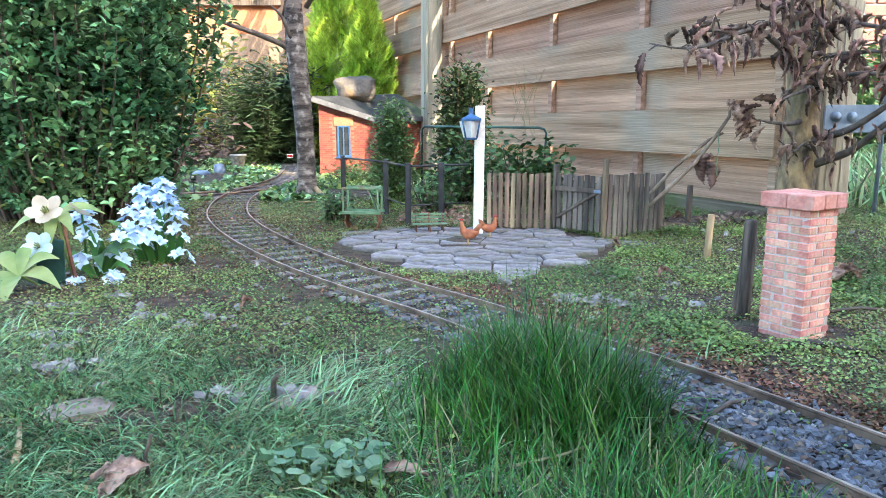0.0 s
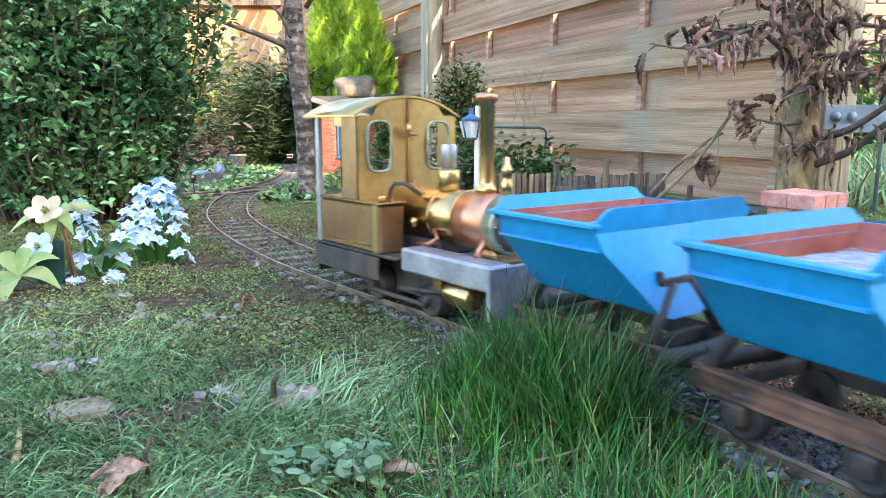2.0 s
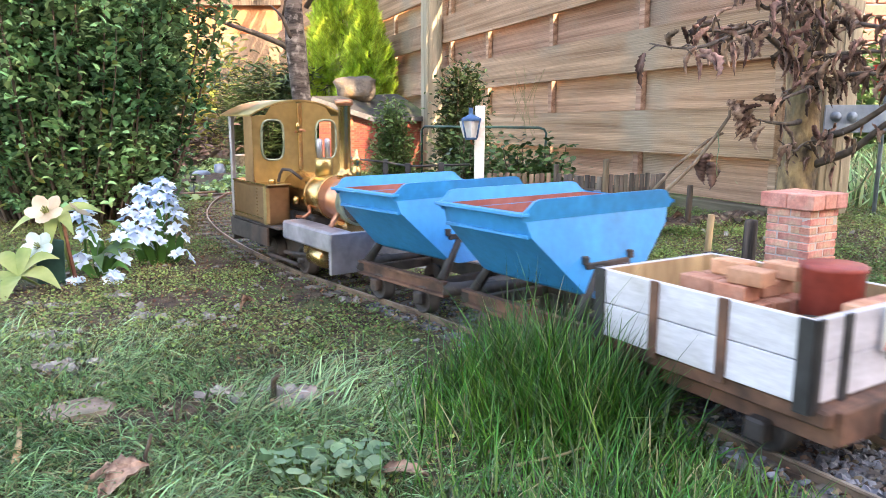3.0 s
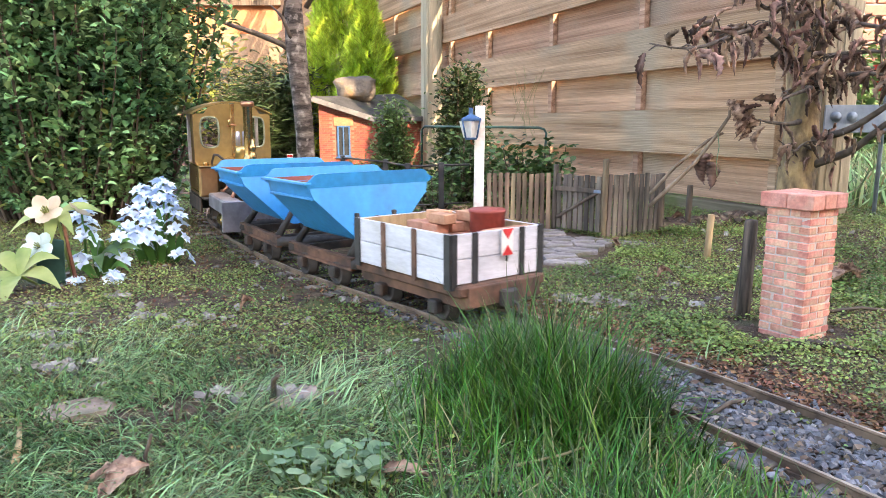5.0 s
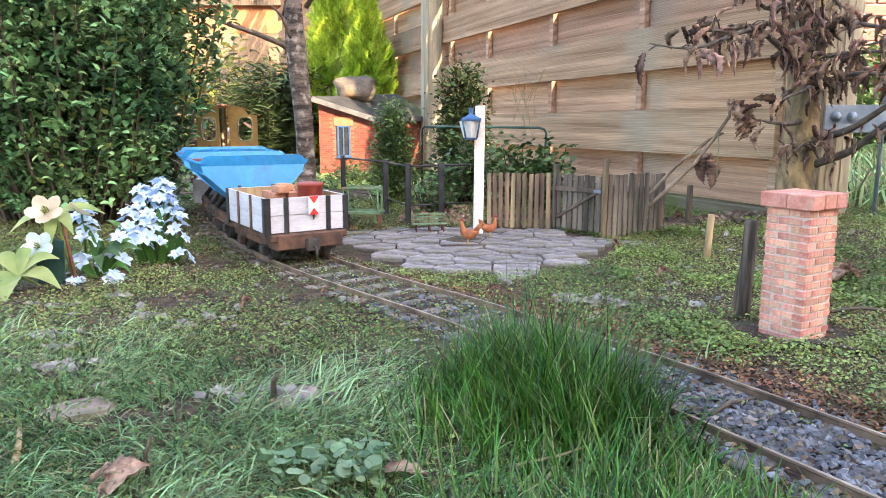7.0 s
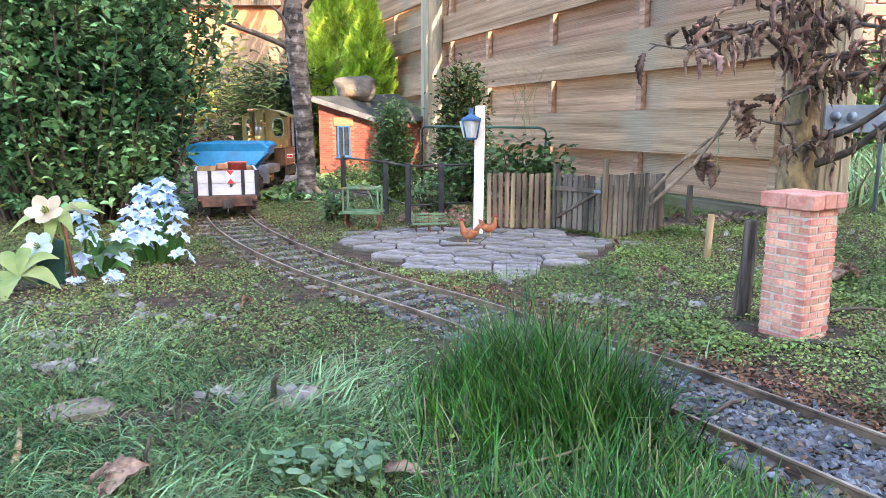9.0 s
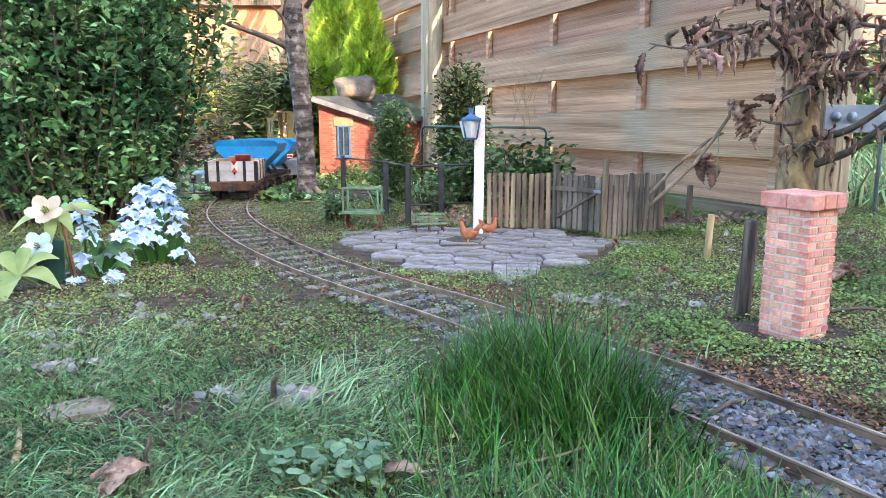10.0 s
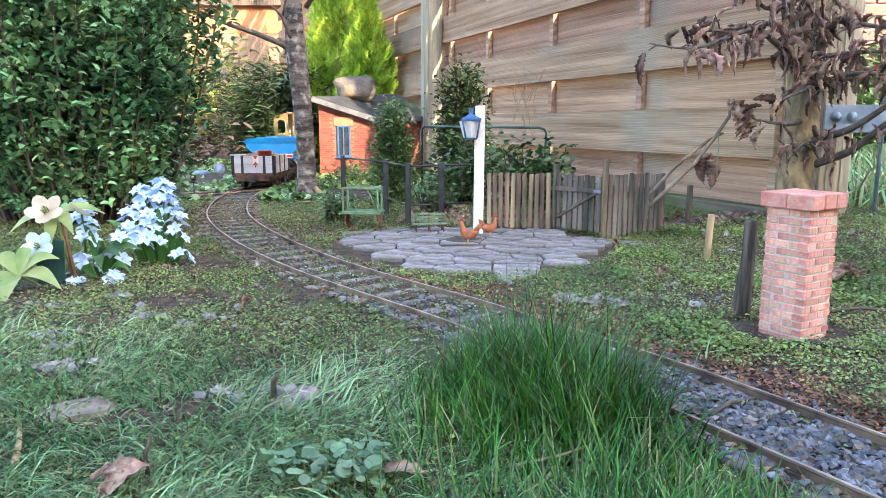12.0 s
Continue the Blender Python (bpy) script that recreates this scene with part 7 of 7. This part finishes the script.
def build_tipper():
    """A tipping wagon: blue V-shaped hopper on pedestals over a channel frame."""
    w = thing("tipping_wagon", on_line(0.85), "tipping wagon with bright blue steel hopper, dull red inside", "wagon", "tipping wagons of the train")
    for s in (-1, 1):
        bm = bmesh.new()
        sec = [(0.004, 0.027), (0.004, 0.03), (-0.001, 0.031), (-0.001, 0.041), (0.004, 0.042), (0.004, 0.045), (-0.004, 0.045), (-0.004, 0.027)]
        ends = [[bm.verts.new((x, s * (0.05 + a), z)) for a, z in sec] for x in (-0.088, 0.088)]
        for k in range(8):
            bm.faces.new((ends[0][k], ends[0][(k + 1) % 8], ends[1][(k + 1) % 8], ends[1][k]))
        bm.faces.new(ends[0])
        bm.faces.new(ends[1][::-1])
        bmesh.ops.recalc_face_normals(bm, faces=bm.faces)
        part("channel_beam", bm, M["rustframe"] if s > 0 else M["frame"], w)
        bm = bmesh.new()
        tube(bm, [(s * 0.083, -0.05, 0.036), (s * 0.094, -0.036, 0.036), (s * 0.098, 0, 0.036), (s * 0.094, 0.036, 0.036), (s * 0.083, 0.05, 0.036)], 0.0085, 6)
        part("end_beam", bm, M["frame"], w)
        boxed("coupling", s * 0.103 - 0.006, s * 0.103 + 0.006, -0.009, 0.009, 0.026, 0.044, M["frame"], w, 0.002)
        for t in (-0.045, 0.045):
            boxed("axle_box", t - 0.008, t + 0.008, s * 0.055 - 0.005, s * 0.055 + 0.005, 0.012, 0.0275, M["frame"], w, 0.002)
        # pedestal: an A of two legs with a cradle on top
        bm = bmesh.new()
        for q in (-1, 1):
            tube(bm, [(s * 0.076, q * 0.046, 0.044), (s * 0.07, q * 0.024, 0.075), (s * 0.067, q * 0.012, 0.09)], [0.006, 0.005, 0.005], 6)
        box(bm, s * 0.067 - 0.004, s * 0.067 + 0.004, -0.03, 0.03, 0.089, 0.095, 0.001)
        box(bm, s * 0.067 - 0.005, s * 0.067 + 0.005, -0.034, -0.028, 0.094, 0.102, 0.001)
        box(bm, s * 0.067 - 0.005, s * 0.067 + 0.005, 0.028, 0.034, 0.094, 0.102, 0.001)
        part("pedestal", bm, M["frame"], w)
        boxed("cross_beam", s * 0.06 - 0.004, s * 0.06 + 0.004, -0.046, 0.046, 0.03, 0.042, M["frame"], w, 0.001)
    # hopper: section across the track, wall thickness 2 mm
    outer = [(-0.1, 0.145), (-0.093, 0.124), (-0.034, 0.067), (-0.02, 0.061), (0.02, 0.061), (0.034, 0.067), (0.093, 0.124), (0.1, 0.145)]
    inner = [(y * 0.972, z + (0.002 if i not in (0, 7) else 0)) for i, (y, z) in enumerate(outer)]
    bm = bmesh.new()
    L = 0.058
    rings = []
    for x, prof in ((-L, outer), (L, outer), (L - 0.002, inner), (-L + 0.002, inner)):
        rings.append([bm.verts.new((x + math.copysign((z - 0.145) * 0.2, x), y, z)) for y, z in prof])
    for k in range(7):
        bm.faces.new((rings[0][k], rings[0][k + 1], rings[1][k + 1], rings[1][k]))
        bm.faces.new((rings[3][k], rings[3][k + 1], rings[2][k + 1], rings[2][k])).material_index = 1
    bm.faces.new(rings[0])
    bm.faces.new(rings[1][::-1])
    bm.faces.new(rings[2]).material_index = 1
    bm.faces.new(rings[3][::-1]).material_index = 1
    for a, b in ((0, 3), (1, 2)):
        bm.faces.new((rings[a][0], rings[a][7], rings[b][7], rings[b][0]))
    bm.faces.new((rings[0][0], rings[3][0], rings[2][0], rings[1][0]))
    bm.faces.new((rings[0][7], rings[1][7], rings[2][7], rings[3][7]))
    bmesh.ops.recalc_face_normals(bm, faces=bm.faces)
    hop = part("hopper", bm, [M["hopper"], M["hopperin"]], w)
    for s in (-1, 1):
        bm = bmesh.new()
        box(bm, -L - 0.006, L + 0.006, s * 0.1 - 0.003, s * 0.1 + 0.005 * s + 0.002, 0.1425, 0.1458, 0.0006)
        part("rim_side", bm, M["hopper"], hop)
        bm = bmesh.new()
        lip = [(0.1055, 0.1455), (0.099, 0.1475), (0.0945, 0.1515), (0.0905, 0.1555), (0.084, 0.1572)]
        lip = [(-y, z) for y, z in lip] + lip[::-1]
        rows = []
        for thick in (0.0, 0.0026):
            top = [bm.verts.new((s * (L + 0.0006 + thick + (z - 0.145) * 0.2), y, z)) for y, z in lip]
            foot = [bm.verts.new((s * (L - 0.0008 + thick), y * 0.955, 0.138)) for y, z in lip]
            rows.append((top, foot))
        (ta, fa), (tb, fb) = rows
        for k in range(len(lip) - 1):
            bm.faces.new((fa[k], fa[k + 1], ta[k + 1], ta[k]))
            bm.faces.new((fb[k], tb[k], tb[k + 1], fb[k + 1]))
            bm.faces.new((ta[k], ta[k + 1], tb[k + 1], tb[k]))
            bm.faces.new((fa[k], fb[k], fb[k + 1], fa[k + 1]))
        for k in (0, -1):
            bm.faces.new((fa[k], ta[k], tb[k], fb[k]))
        bmesh.ops.recalc_face_normals(bm, faces=bm.faces)
        part("rim_end", bm, M["hopper"], hop)
        bm = bmesh.new()
        box(bm, -L - 0.002, L + 0.002, s * 0.0935 - 0.0025, s * 0.0935 + 0.0025, 0.122, 0.1255, 0.0006)
        part("rib", bm, M["hopper"], hop)
        boxed("trunnion_plate", s * (L - 0.008), s * (L + 0.006), -0.03, 0.03, 0.1062 - 0.006, 0.1062, M["frame"], hop, 0.001)
    # load
    bm = bmesh.new()
    n = 10
    grid = [[bm.verts.new((x, y, 0.124 + 0.008 * (1 - (x / 0.06) ** 2) * (1 - (y / 0.09) ** 2) + 0.003 * noise.noise((x * 60, y * 60, 1)))) for x in np.linspace(-0.0558, 0.0558, n)] for y in np.linspace(-0.0875, 0.0875, n)]
    for a, b in zip(grid[:-1], grid[1:]):
        for k in range(n - 1):
            bm.faces.new((a[k], a[k + 1], b[k + 1], b[k])).smooth = True
    part("load", bm, M["gravel"], w, "grey gravel load")
    return w, [wheelset(w, x, 0.0165) for x in (-0.045, 0.045)]


def oval(n, a, b, y0, z0):
    """A rounded upright window outline in the y-z plane."""
    out = []
    for i in range(n):
        t = 2 * math.pi * i / n
        c, s = math.cos(t), math.sin(t)
        e = 0.55
        out.append((y0 + a * math.copysign(abs(c) ** e, c), z0 + b * math.copysign(abs(s) ** e, s)))
    return out


def build_loco():
    """Small brass tank engine, running cab first; x points to the cab's front."""
    w = thing("steam_locomotive", on_line(1.36), "small brass and copper steam locomotive with open cab", "locomotive")
    # frames and beams
    for s in (-1, 1):
        boxed("frame_plate", -0.165, 0.165, s * 0.036 - 0.0015, s * 0.036 + 0.0015, 0.014, 0.058, M["frame"], w, 0.0005)
        boxed("footplate_side", 0.02, 0.17, s * 0.0685 - 0.0015, s * 0.0685 + 0.0015, 0.034, 0.062, M["frame"], w, 0.0005, "dark steel skirt")
        boxed("cylinder_block", -0.166, -0.012, s * 0.05 - 0.017, s * 0.05 + 0.017, 0.05, 0.078, M["steel"], w, 0.003, "bare steel cylinder cover")
        lathe("cylinder", [(0.0, 0), (0.013, 0), (0.014, 0.002), (0.014, 0.04), (0.011, 0.044), (0.005, 0.046), (0.0, 0.046)], M["brass"], w, 16, pose(-0.13, s * 0.053, 0.036, 0, 90, 0))
        tubed("piston_rod", [(-0.085, s * 0.055, 0.034), (0.0, s * 0.058, 0.026)], 0.003, M["frame"], w, 8)
        tubed("coupling_rod", [(-0.05, s * 0.0585, 0.014), (0.06, s * 0.0585, 0.014)], 0.0032, M["frame"], w, 8)
        boxed("valve_gear", -0.075, -0.06, s * 0.052 - 0.004, s * 0.052 + 0.004, 0.03, 0.062, M["brass"], w, 0.001)
    boxed("buffer_beam", -0.172, -0.166, -0.064, 0.064, 0.022, 0.0775, M["steel"], w, 0.001, "bare steel buffer beam")
    boxed("buffer_beam", 0.166, 0.172, -0.067, 0.067, 0.024, 0.062, M["frame"], w, 0.001)
    boxed("footplate", -0.0115, 0.17, -0.067, 0.067, 0.0622, 0.0662, M["frame"], w, 0.0008)
    boxed("front_deck", -0.166, -0.0118, -0.0328, 0.0328, 0.06, 0.0664, M["steel"], w, 0.0008)
    for s in (-1, 1):
        boxed("coupling", s * 0.178 - 0.008, s * 0.178 + 0.006, -0.011, 0.011, 0.026, 0.044, M["frame"], w, 0.002)
    # boiler lying along x
    lay = pose(0, 0, 0.112, 0, 90, 0)
    lathe("boiler", [(0.0325, -0.06), (0.033, -0.059), (0.033, 0.072)], M["brass"], w, 32, lay, "polished brass firebox wrapper")
    lathe("boiler_barrel", [(0.0325, -0.116), (0.0325, -0.0601)], M["copper"], w, 32, lay, "heat-tinted copper boiler barrel")
    lathe("smokebox_ring", [(0.0322, -0.134), (0.0338, -0.132), (0.0338, -0.128), (0.0329, -0.127), (0.0329, -0.1162)], M["verdigris"], w, 32, lay, "tarnished green-grey smokebox ring")
    lathe("smokebox_door", [(0.0, -0.1425), (0.012, -0.1425), (0.026, -0.139), (0.03, -0.1345), (0.03, -0.134)], M["frame"], w, 28, lay)
    for x in (-0.062, -0.02):
        lathe("boiler_band", [(0.0331, x - 0.002), (0.0341, x - 0.002), (0.0341, x + 0.002), (0.0331, x + 0.002)], M["brass"], w, 32, lay)
    for k in range(8):
        a = 2 * math.pi * k / 8
        lathe("bolt", [(0.0, -0.136), (0.0014, -0.136), (0.0014, -0.132)], M["brass"], w, 6, Matrix.Translation((0, 0.0295 * math.cos(a), 0.0295 * math.sin(a))) @ lay)
    boxed("saddle", -0.13, -0.095, -0.026, 0.026, 0.066, 0.084, M["brass"], w, 0.004)
    boxed("ash_pan", -0.04, 0.03, -0.03, 0.03, 0.0664, 0.084, M["frame"], w, 0.003)
    tubed("steam_pipe", [(-0.115, 0.024, 0.1), (-0.12, 0.036, 0.09), (-0.12, 0.042, 0.079)], 0.0035, M["copper"], w, 8)
    tubed("feed_pipe", [(-0.03, 0.03, 0.098), (-0.045, 0.037, 0.09), (-0.035, 0.041, 0.083), (-0.01, 0.041, 0.081)], 0.0025, M["copper"], w, 8)
    lathe("clack_valve", [(0.0, 0), (0.005, 0), (0.005, 0.01), (0.003, 0.012), (0.0, 0.013)], M["brass"], w, 12, pose(0.0, 0.037, 0.098))
    lathe("chimney", [(0.012, 0.142), (0.0125, 0.15), (0.009, 0.154), (0.0085, 0.158), (0.0088, 0.244), (0.0105, 0.246), (0.0115, 0.252), (0.0095, 0.255), (0.007, 0.255), (0.006, 0.243), (0.0, 0.242)], M["brass"], w, 24, pose(-0.088, 0, 0), "tall brass chimney with copper cap")
    lathe("chimney_cap", [(0.0106, 0.2465), (0.0125, 0.248), (0.0128, 0.2535), (0.0105, 0.2558), (0.0097, 0.2555)], M["copper"], w, 24, pose(-0.088, 0, 0))
    lathe("safety_valve", [(0.006, 0.14), (0.0062, 0.158), (0.0045, 0.161), (0.0045, 0.166), (0.006, 0.168), (0.0055, 0.174), (0.003, 0.178), (0.003, 0.186), (0.0, 0.187)], M["brass"], w, 18, pose(-0.121, 0, 0))
    lathe("dome", [(0.013, 0.14), (0.0135, 0.166), (0.012, 0.168), (0.0, 0.169)], M["olive"], w, 24, pose(-0.022, 0, 0))
    for s in (-1, 1):
        lathe("pressure_valve", [(0.0045, 0.1695), (0.0045, 0.196), (0.003, 0.198), (0.0, 0.198)], M["steel"], w, 14, pose(-0.022, s * 0.0065, 0))
    tubed("vent_pipe", [(0.0, 0.026, 0.136), (0.012, 0.04, 0.15), (0.028, 0.045, 0.15), (0.034, 0.047, 0.142), (0.034, 0.05, 0.13)], 0.0024, M["frame"], w, 8)
    # side tanks
    for s in (-1, 1):
        t = boxed("side_tank", 0.014, 0.15, s * 0.053 - 0.017, s * 0.053 + 0.017, 0.0664, 0.126, M["tankbrass"], w, 0.003, "dull brass side tank with rivets")
        boxed("tank_rim", 0.012, 0.152, s * 0.053 - 0.0185, s * 0.053 + 0.0185, 0.1262, 0.129, M["brass"], t, 0.001)
        boxed("tank_band", 0.018, 0.028, s * 0.0702 - 0.0006, s * 0.0702 + 0.0006, 0.067, 0.126, M["olive"], t, 0.0004)
        boxed("edge_strip", 0.034, 0.15, s * 0.0702 - 0.0006, s * 0.0702 + 0.0006, 0.0745, 0.0765, M["brass"], t, 0.0003)
        for k in range(9):
            lathe("rivet", [(0.0, 0.0011), (0.0008, 0.0008), (0.0012, 0)], M["brass"], t, 6, pose(0.052 + 0.002 * (k % 2), s * 0.07, 0.08 + k * 0.005, -90 * s, 0, 0))
        lathe("filler_cap", [(0.005, 0.129), (0.005, 0.135), (0.0035, 0.136), (0.0, 0.1365)], M["brass"], t, 14, pose(0.03, s * 0.056, 0))
    # cab: a wall with two windows, open to the front on posts, arched roof
    def roof_z(y):
        return 0.2535 - 0.024 * (y / 0.074) ** 2
    bm = bmesh.new()
    n = 28
    xf, xb = 0.0585, 0.0615
    wins = [oval(n, 0.0165, 0.031, s * 0.042, 0.194) for s in (-1, 1)]
    edges = []
    for s, win in zip((-1, 1), wins):
        ya, yb = sorted((s * 0.0702, 0.0))
        out = []
        for y, z in win:
            # push the window outline out to the panel's edge
            dy, dz = y - s * 0.042, z - 0.194
            k = 9.0
            for lim, val in ((yb - s * 0.042, dy), (ya - s * 0.042, dy)):
                if abs(val) > 1e-6 and lim / val > 0:
                    k = min(k, lim / val)
            if dz > 0:
                for _ in range(12):
                    k = min(k, (roof_z(s * 0.042 + dy * k) - 0.194) / dz)
            elif dz < 0:
                k = min(k, (0.127 - 0.194) / dz)
            out.append((s * 0.042 + dy * k, 0.194 + dz * k))
        for x, flip in ((xf, 1), (xb, 0)):
            vi = [bm.verts.new((x, y, z)) for y, z in win]
            vo = [bm.verts.new((x, y, z)) for y, z in out]
            for k in range(n):
                q = (vi[k], vi[(k + 1) % n], vo[(k + 1) % n], vo[k])
                bm.faces.new(q if flip else q[::-1])
            edges.append(vi)
        a, b = edges[-2], edges[-1]
        for k in range(n):
            bm.faces.new((a[k], b[k], b[(k + 1) % n], a[(k + 1) % n]))
    bmesh.ops.remove_doubles(bm, verts=bm.verts, dist=1e-5)
    cab = part("cab_wall", bm, M["olive"], w, "olive-toned brass cab wall with two oval windows")
    for s, win in zip((-1, 1), wins):
        pts = [(xf - 0.0012, y, z) for y, z in win]
        tubed("window_frame", pts + pts[:2], 0.0018, M["verdigris"], cab, 6)
    boxed("cab_strip", 0.0555, 0.0583, -0.0035, 0.0035, 0.146, 0.252, M["brass"], w, 0.0006)
    lathe("whistle", [(0.0, 0), (0.003, 0), (0.003, 0.014), (0.002, 0.016), (0.0, 0.016)], M["brass"], w, 12, pose(0.049, 0.008, 0.205))
    tubed("whistle_pipe", [(0.051, -0.006, 0.208), (0.049, 0.004, 0.21), (0.049, 0.012, 0.206)], 0.0018, M["copper"], w, 6)
    for s in (-1, 1):
        boxed("cab_side", 0.0616, 0.096, s * 0.0695 - 0.001, s * 0.0695 + 0.001, 0.1292, 0.231, M["tankbrass"], w, 0.0004)
        boxed("cab_post", 0.158, 0.166, s * 0.0655 - 0.003, s * 0.0655 + 0.003, 0.0664, 0.231, M["steel"], w, 0.0008, "bare steel cab post")
        boxed("cab_lower_side", 0.1505, 0.157, s * 0.0655 - 0.002, s * 0.0655 + 0.002, 0.0664, 0.128, M["brass"], w, 0.0004)
    boxed("cab_front_plate", 0.1661, 0.1685, -0.066, 0.066, 0.0664, 0.128, M["tankbrass"], w, 0.0006)
    bm = bmesh.new()
    ny = 14
    ends = []
    for x in (0.0565, 0.184):
        top = [bm.verts.new((x, y, roof_z(y) + 0.0035)) for y in np.linspace(-0.0745, 0.0745, ny)]
        low = [bm.verts.new((x, y, roof_z(y) + 0.0008)) for y in np.linspace(-0.0745, 0.0745, ny)]
        ends.append((top, low))
        loop = top + low[::-1]
        bm.faces.new(loop if x < 0.1 else loop[::-1])
    (ta, la), (tb, lb) = ends
    for k in range(ny - 1):
        bm.faces.new((ta[k], tb[k], tb[k + 1], ta[k + 1])).smooth = True
        bm.faces.new((la[k], la[k + 1], lb[k + 1], lb[k])).smooth = True
    for k in (0, ny - 1):
        bm.faces.new((ta[k], la[k], lb[k], tb[k]))
    bmesh.ops.recalc_face_normals(bm, faces=bm.faces)
    part("cab_roof", bm, M["olive"], w)
    # the cab and tanks stand a little wider than the frames
    wide = ("cab_", "side_tank", "tank_", "edge_strip", "rivet", "filler_cap", "window_frame", "footplate", "buffer_beam")
    for o in w.children_recursive:
        if o.name.startswith(wide):
            o.data.transform(Matrix.Diagonal((1, 1.11, 1, 1)))
    return w, [wheelset(w, x, 0.021) for x in (-0.05, 0.06)]


# Where the wagon's middle is on the line, by the clock.
CLOCK = [(0.0, -0.97), (0.5, -0.755), (1.0, -0.548), (1.5, -0.345), (2.0, -0.17), (2.5, -0.003), (3.0, 0.13), (3.2, 0.176), (4.0, 0.333), (4.8, 0.493), (5.5, 0.652), (6.0, 0.764), (6.5, 0.876), (7.0, 0.983), (7.2, 1.025), (8.0, 1.21), (9.0, 1.538), (9.5, 1.745), (10.0, 1.925), (10.5, 2.08), (11.0, 2.185), (11.5, 2.245), (12.0, 2.26)]
CT, CS = np.array([c[0] for c in CLOCK]), np.array([c[1] for c in CLOCK])
CV = np.gradient(CS, CT)


def gone(t):
    i = min(max(int(np.searchsorted(CT, t)) - 1, 0), len(CT) - 2)
    h = CT[i + 1] - CT[i]
    u = (t - CT[i]) / h
    return float((1 + 2 * u) * (1 - u) ** 2 * CS[i] + u * (1 - u) ** 2 * h * CV[i] + u * u * (3 - 2 * u) * CS[i + 1] + u * u * (u - 1) * h * CV[i + 1])


wagon, wagon_wheels = build_wagon()
tipper, tipper_wheels = build_tipper()
tipper_2 = copy_thing(tipper, on_line(1.06))
tipper_2_wheels = [o for o in tipper_2.children if o.name.startswith("axle") and not o.name.startswith("axle_box")]
loco, loco_wheels = build_loco()


def motions():
    steps = [k / 10 for k in range(121)]
    for ob, ahead, half in ((wagon, 0.0, 0.055), (tipper, 0.22, 0.045), (tipper_2, 0.436, 0.045), (loco, 0.723, 0.055)):
        walk(ob, [(t, on_line(gone(t) + ahead, half)) for t in steps])
    fine = [k / 30 for k in range(361)]
    for axles, radius in ((wagon_wheels, 0.0165), (tipper_wheels, 0.0165), (tipper_2_wheels, 0.0165), (loco_wheels, 0.021)):
        for a in axles:
            x, z = a.matrix_basis.translation.x, a.matrix_basis.translation.z
            walk(a, [(t, pose(x, 0, z, 0, math.degrees((gone(t) + 1) / radius), 0)) for t in fine])


motions()
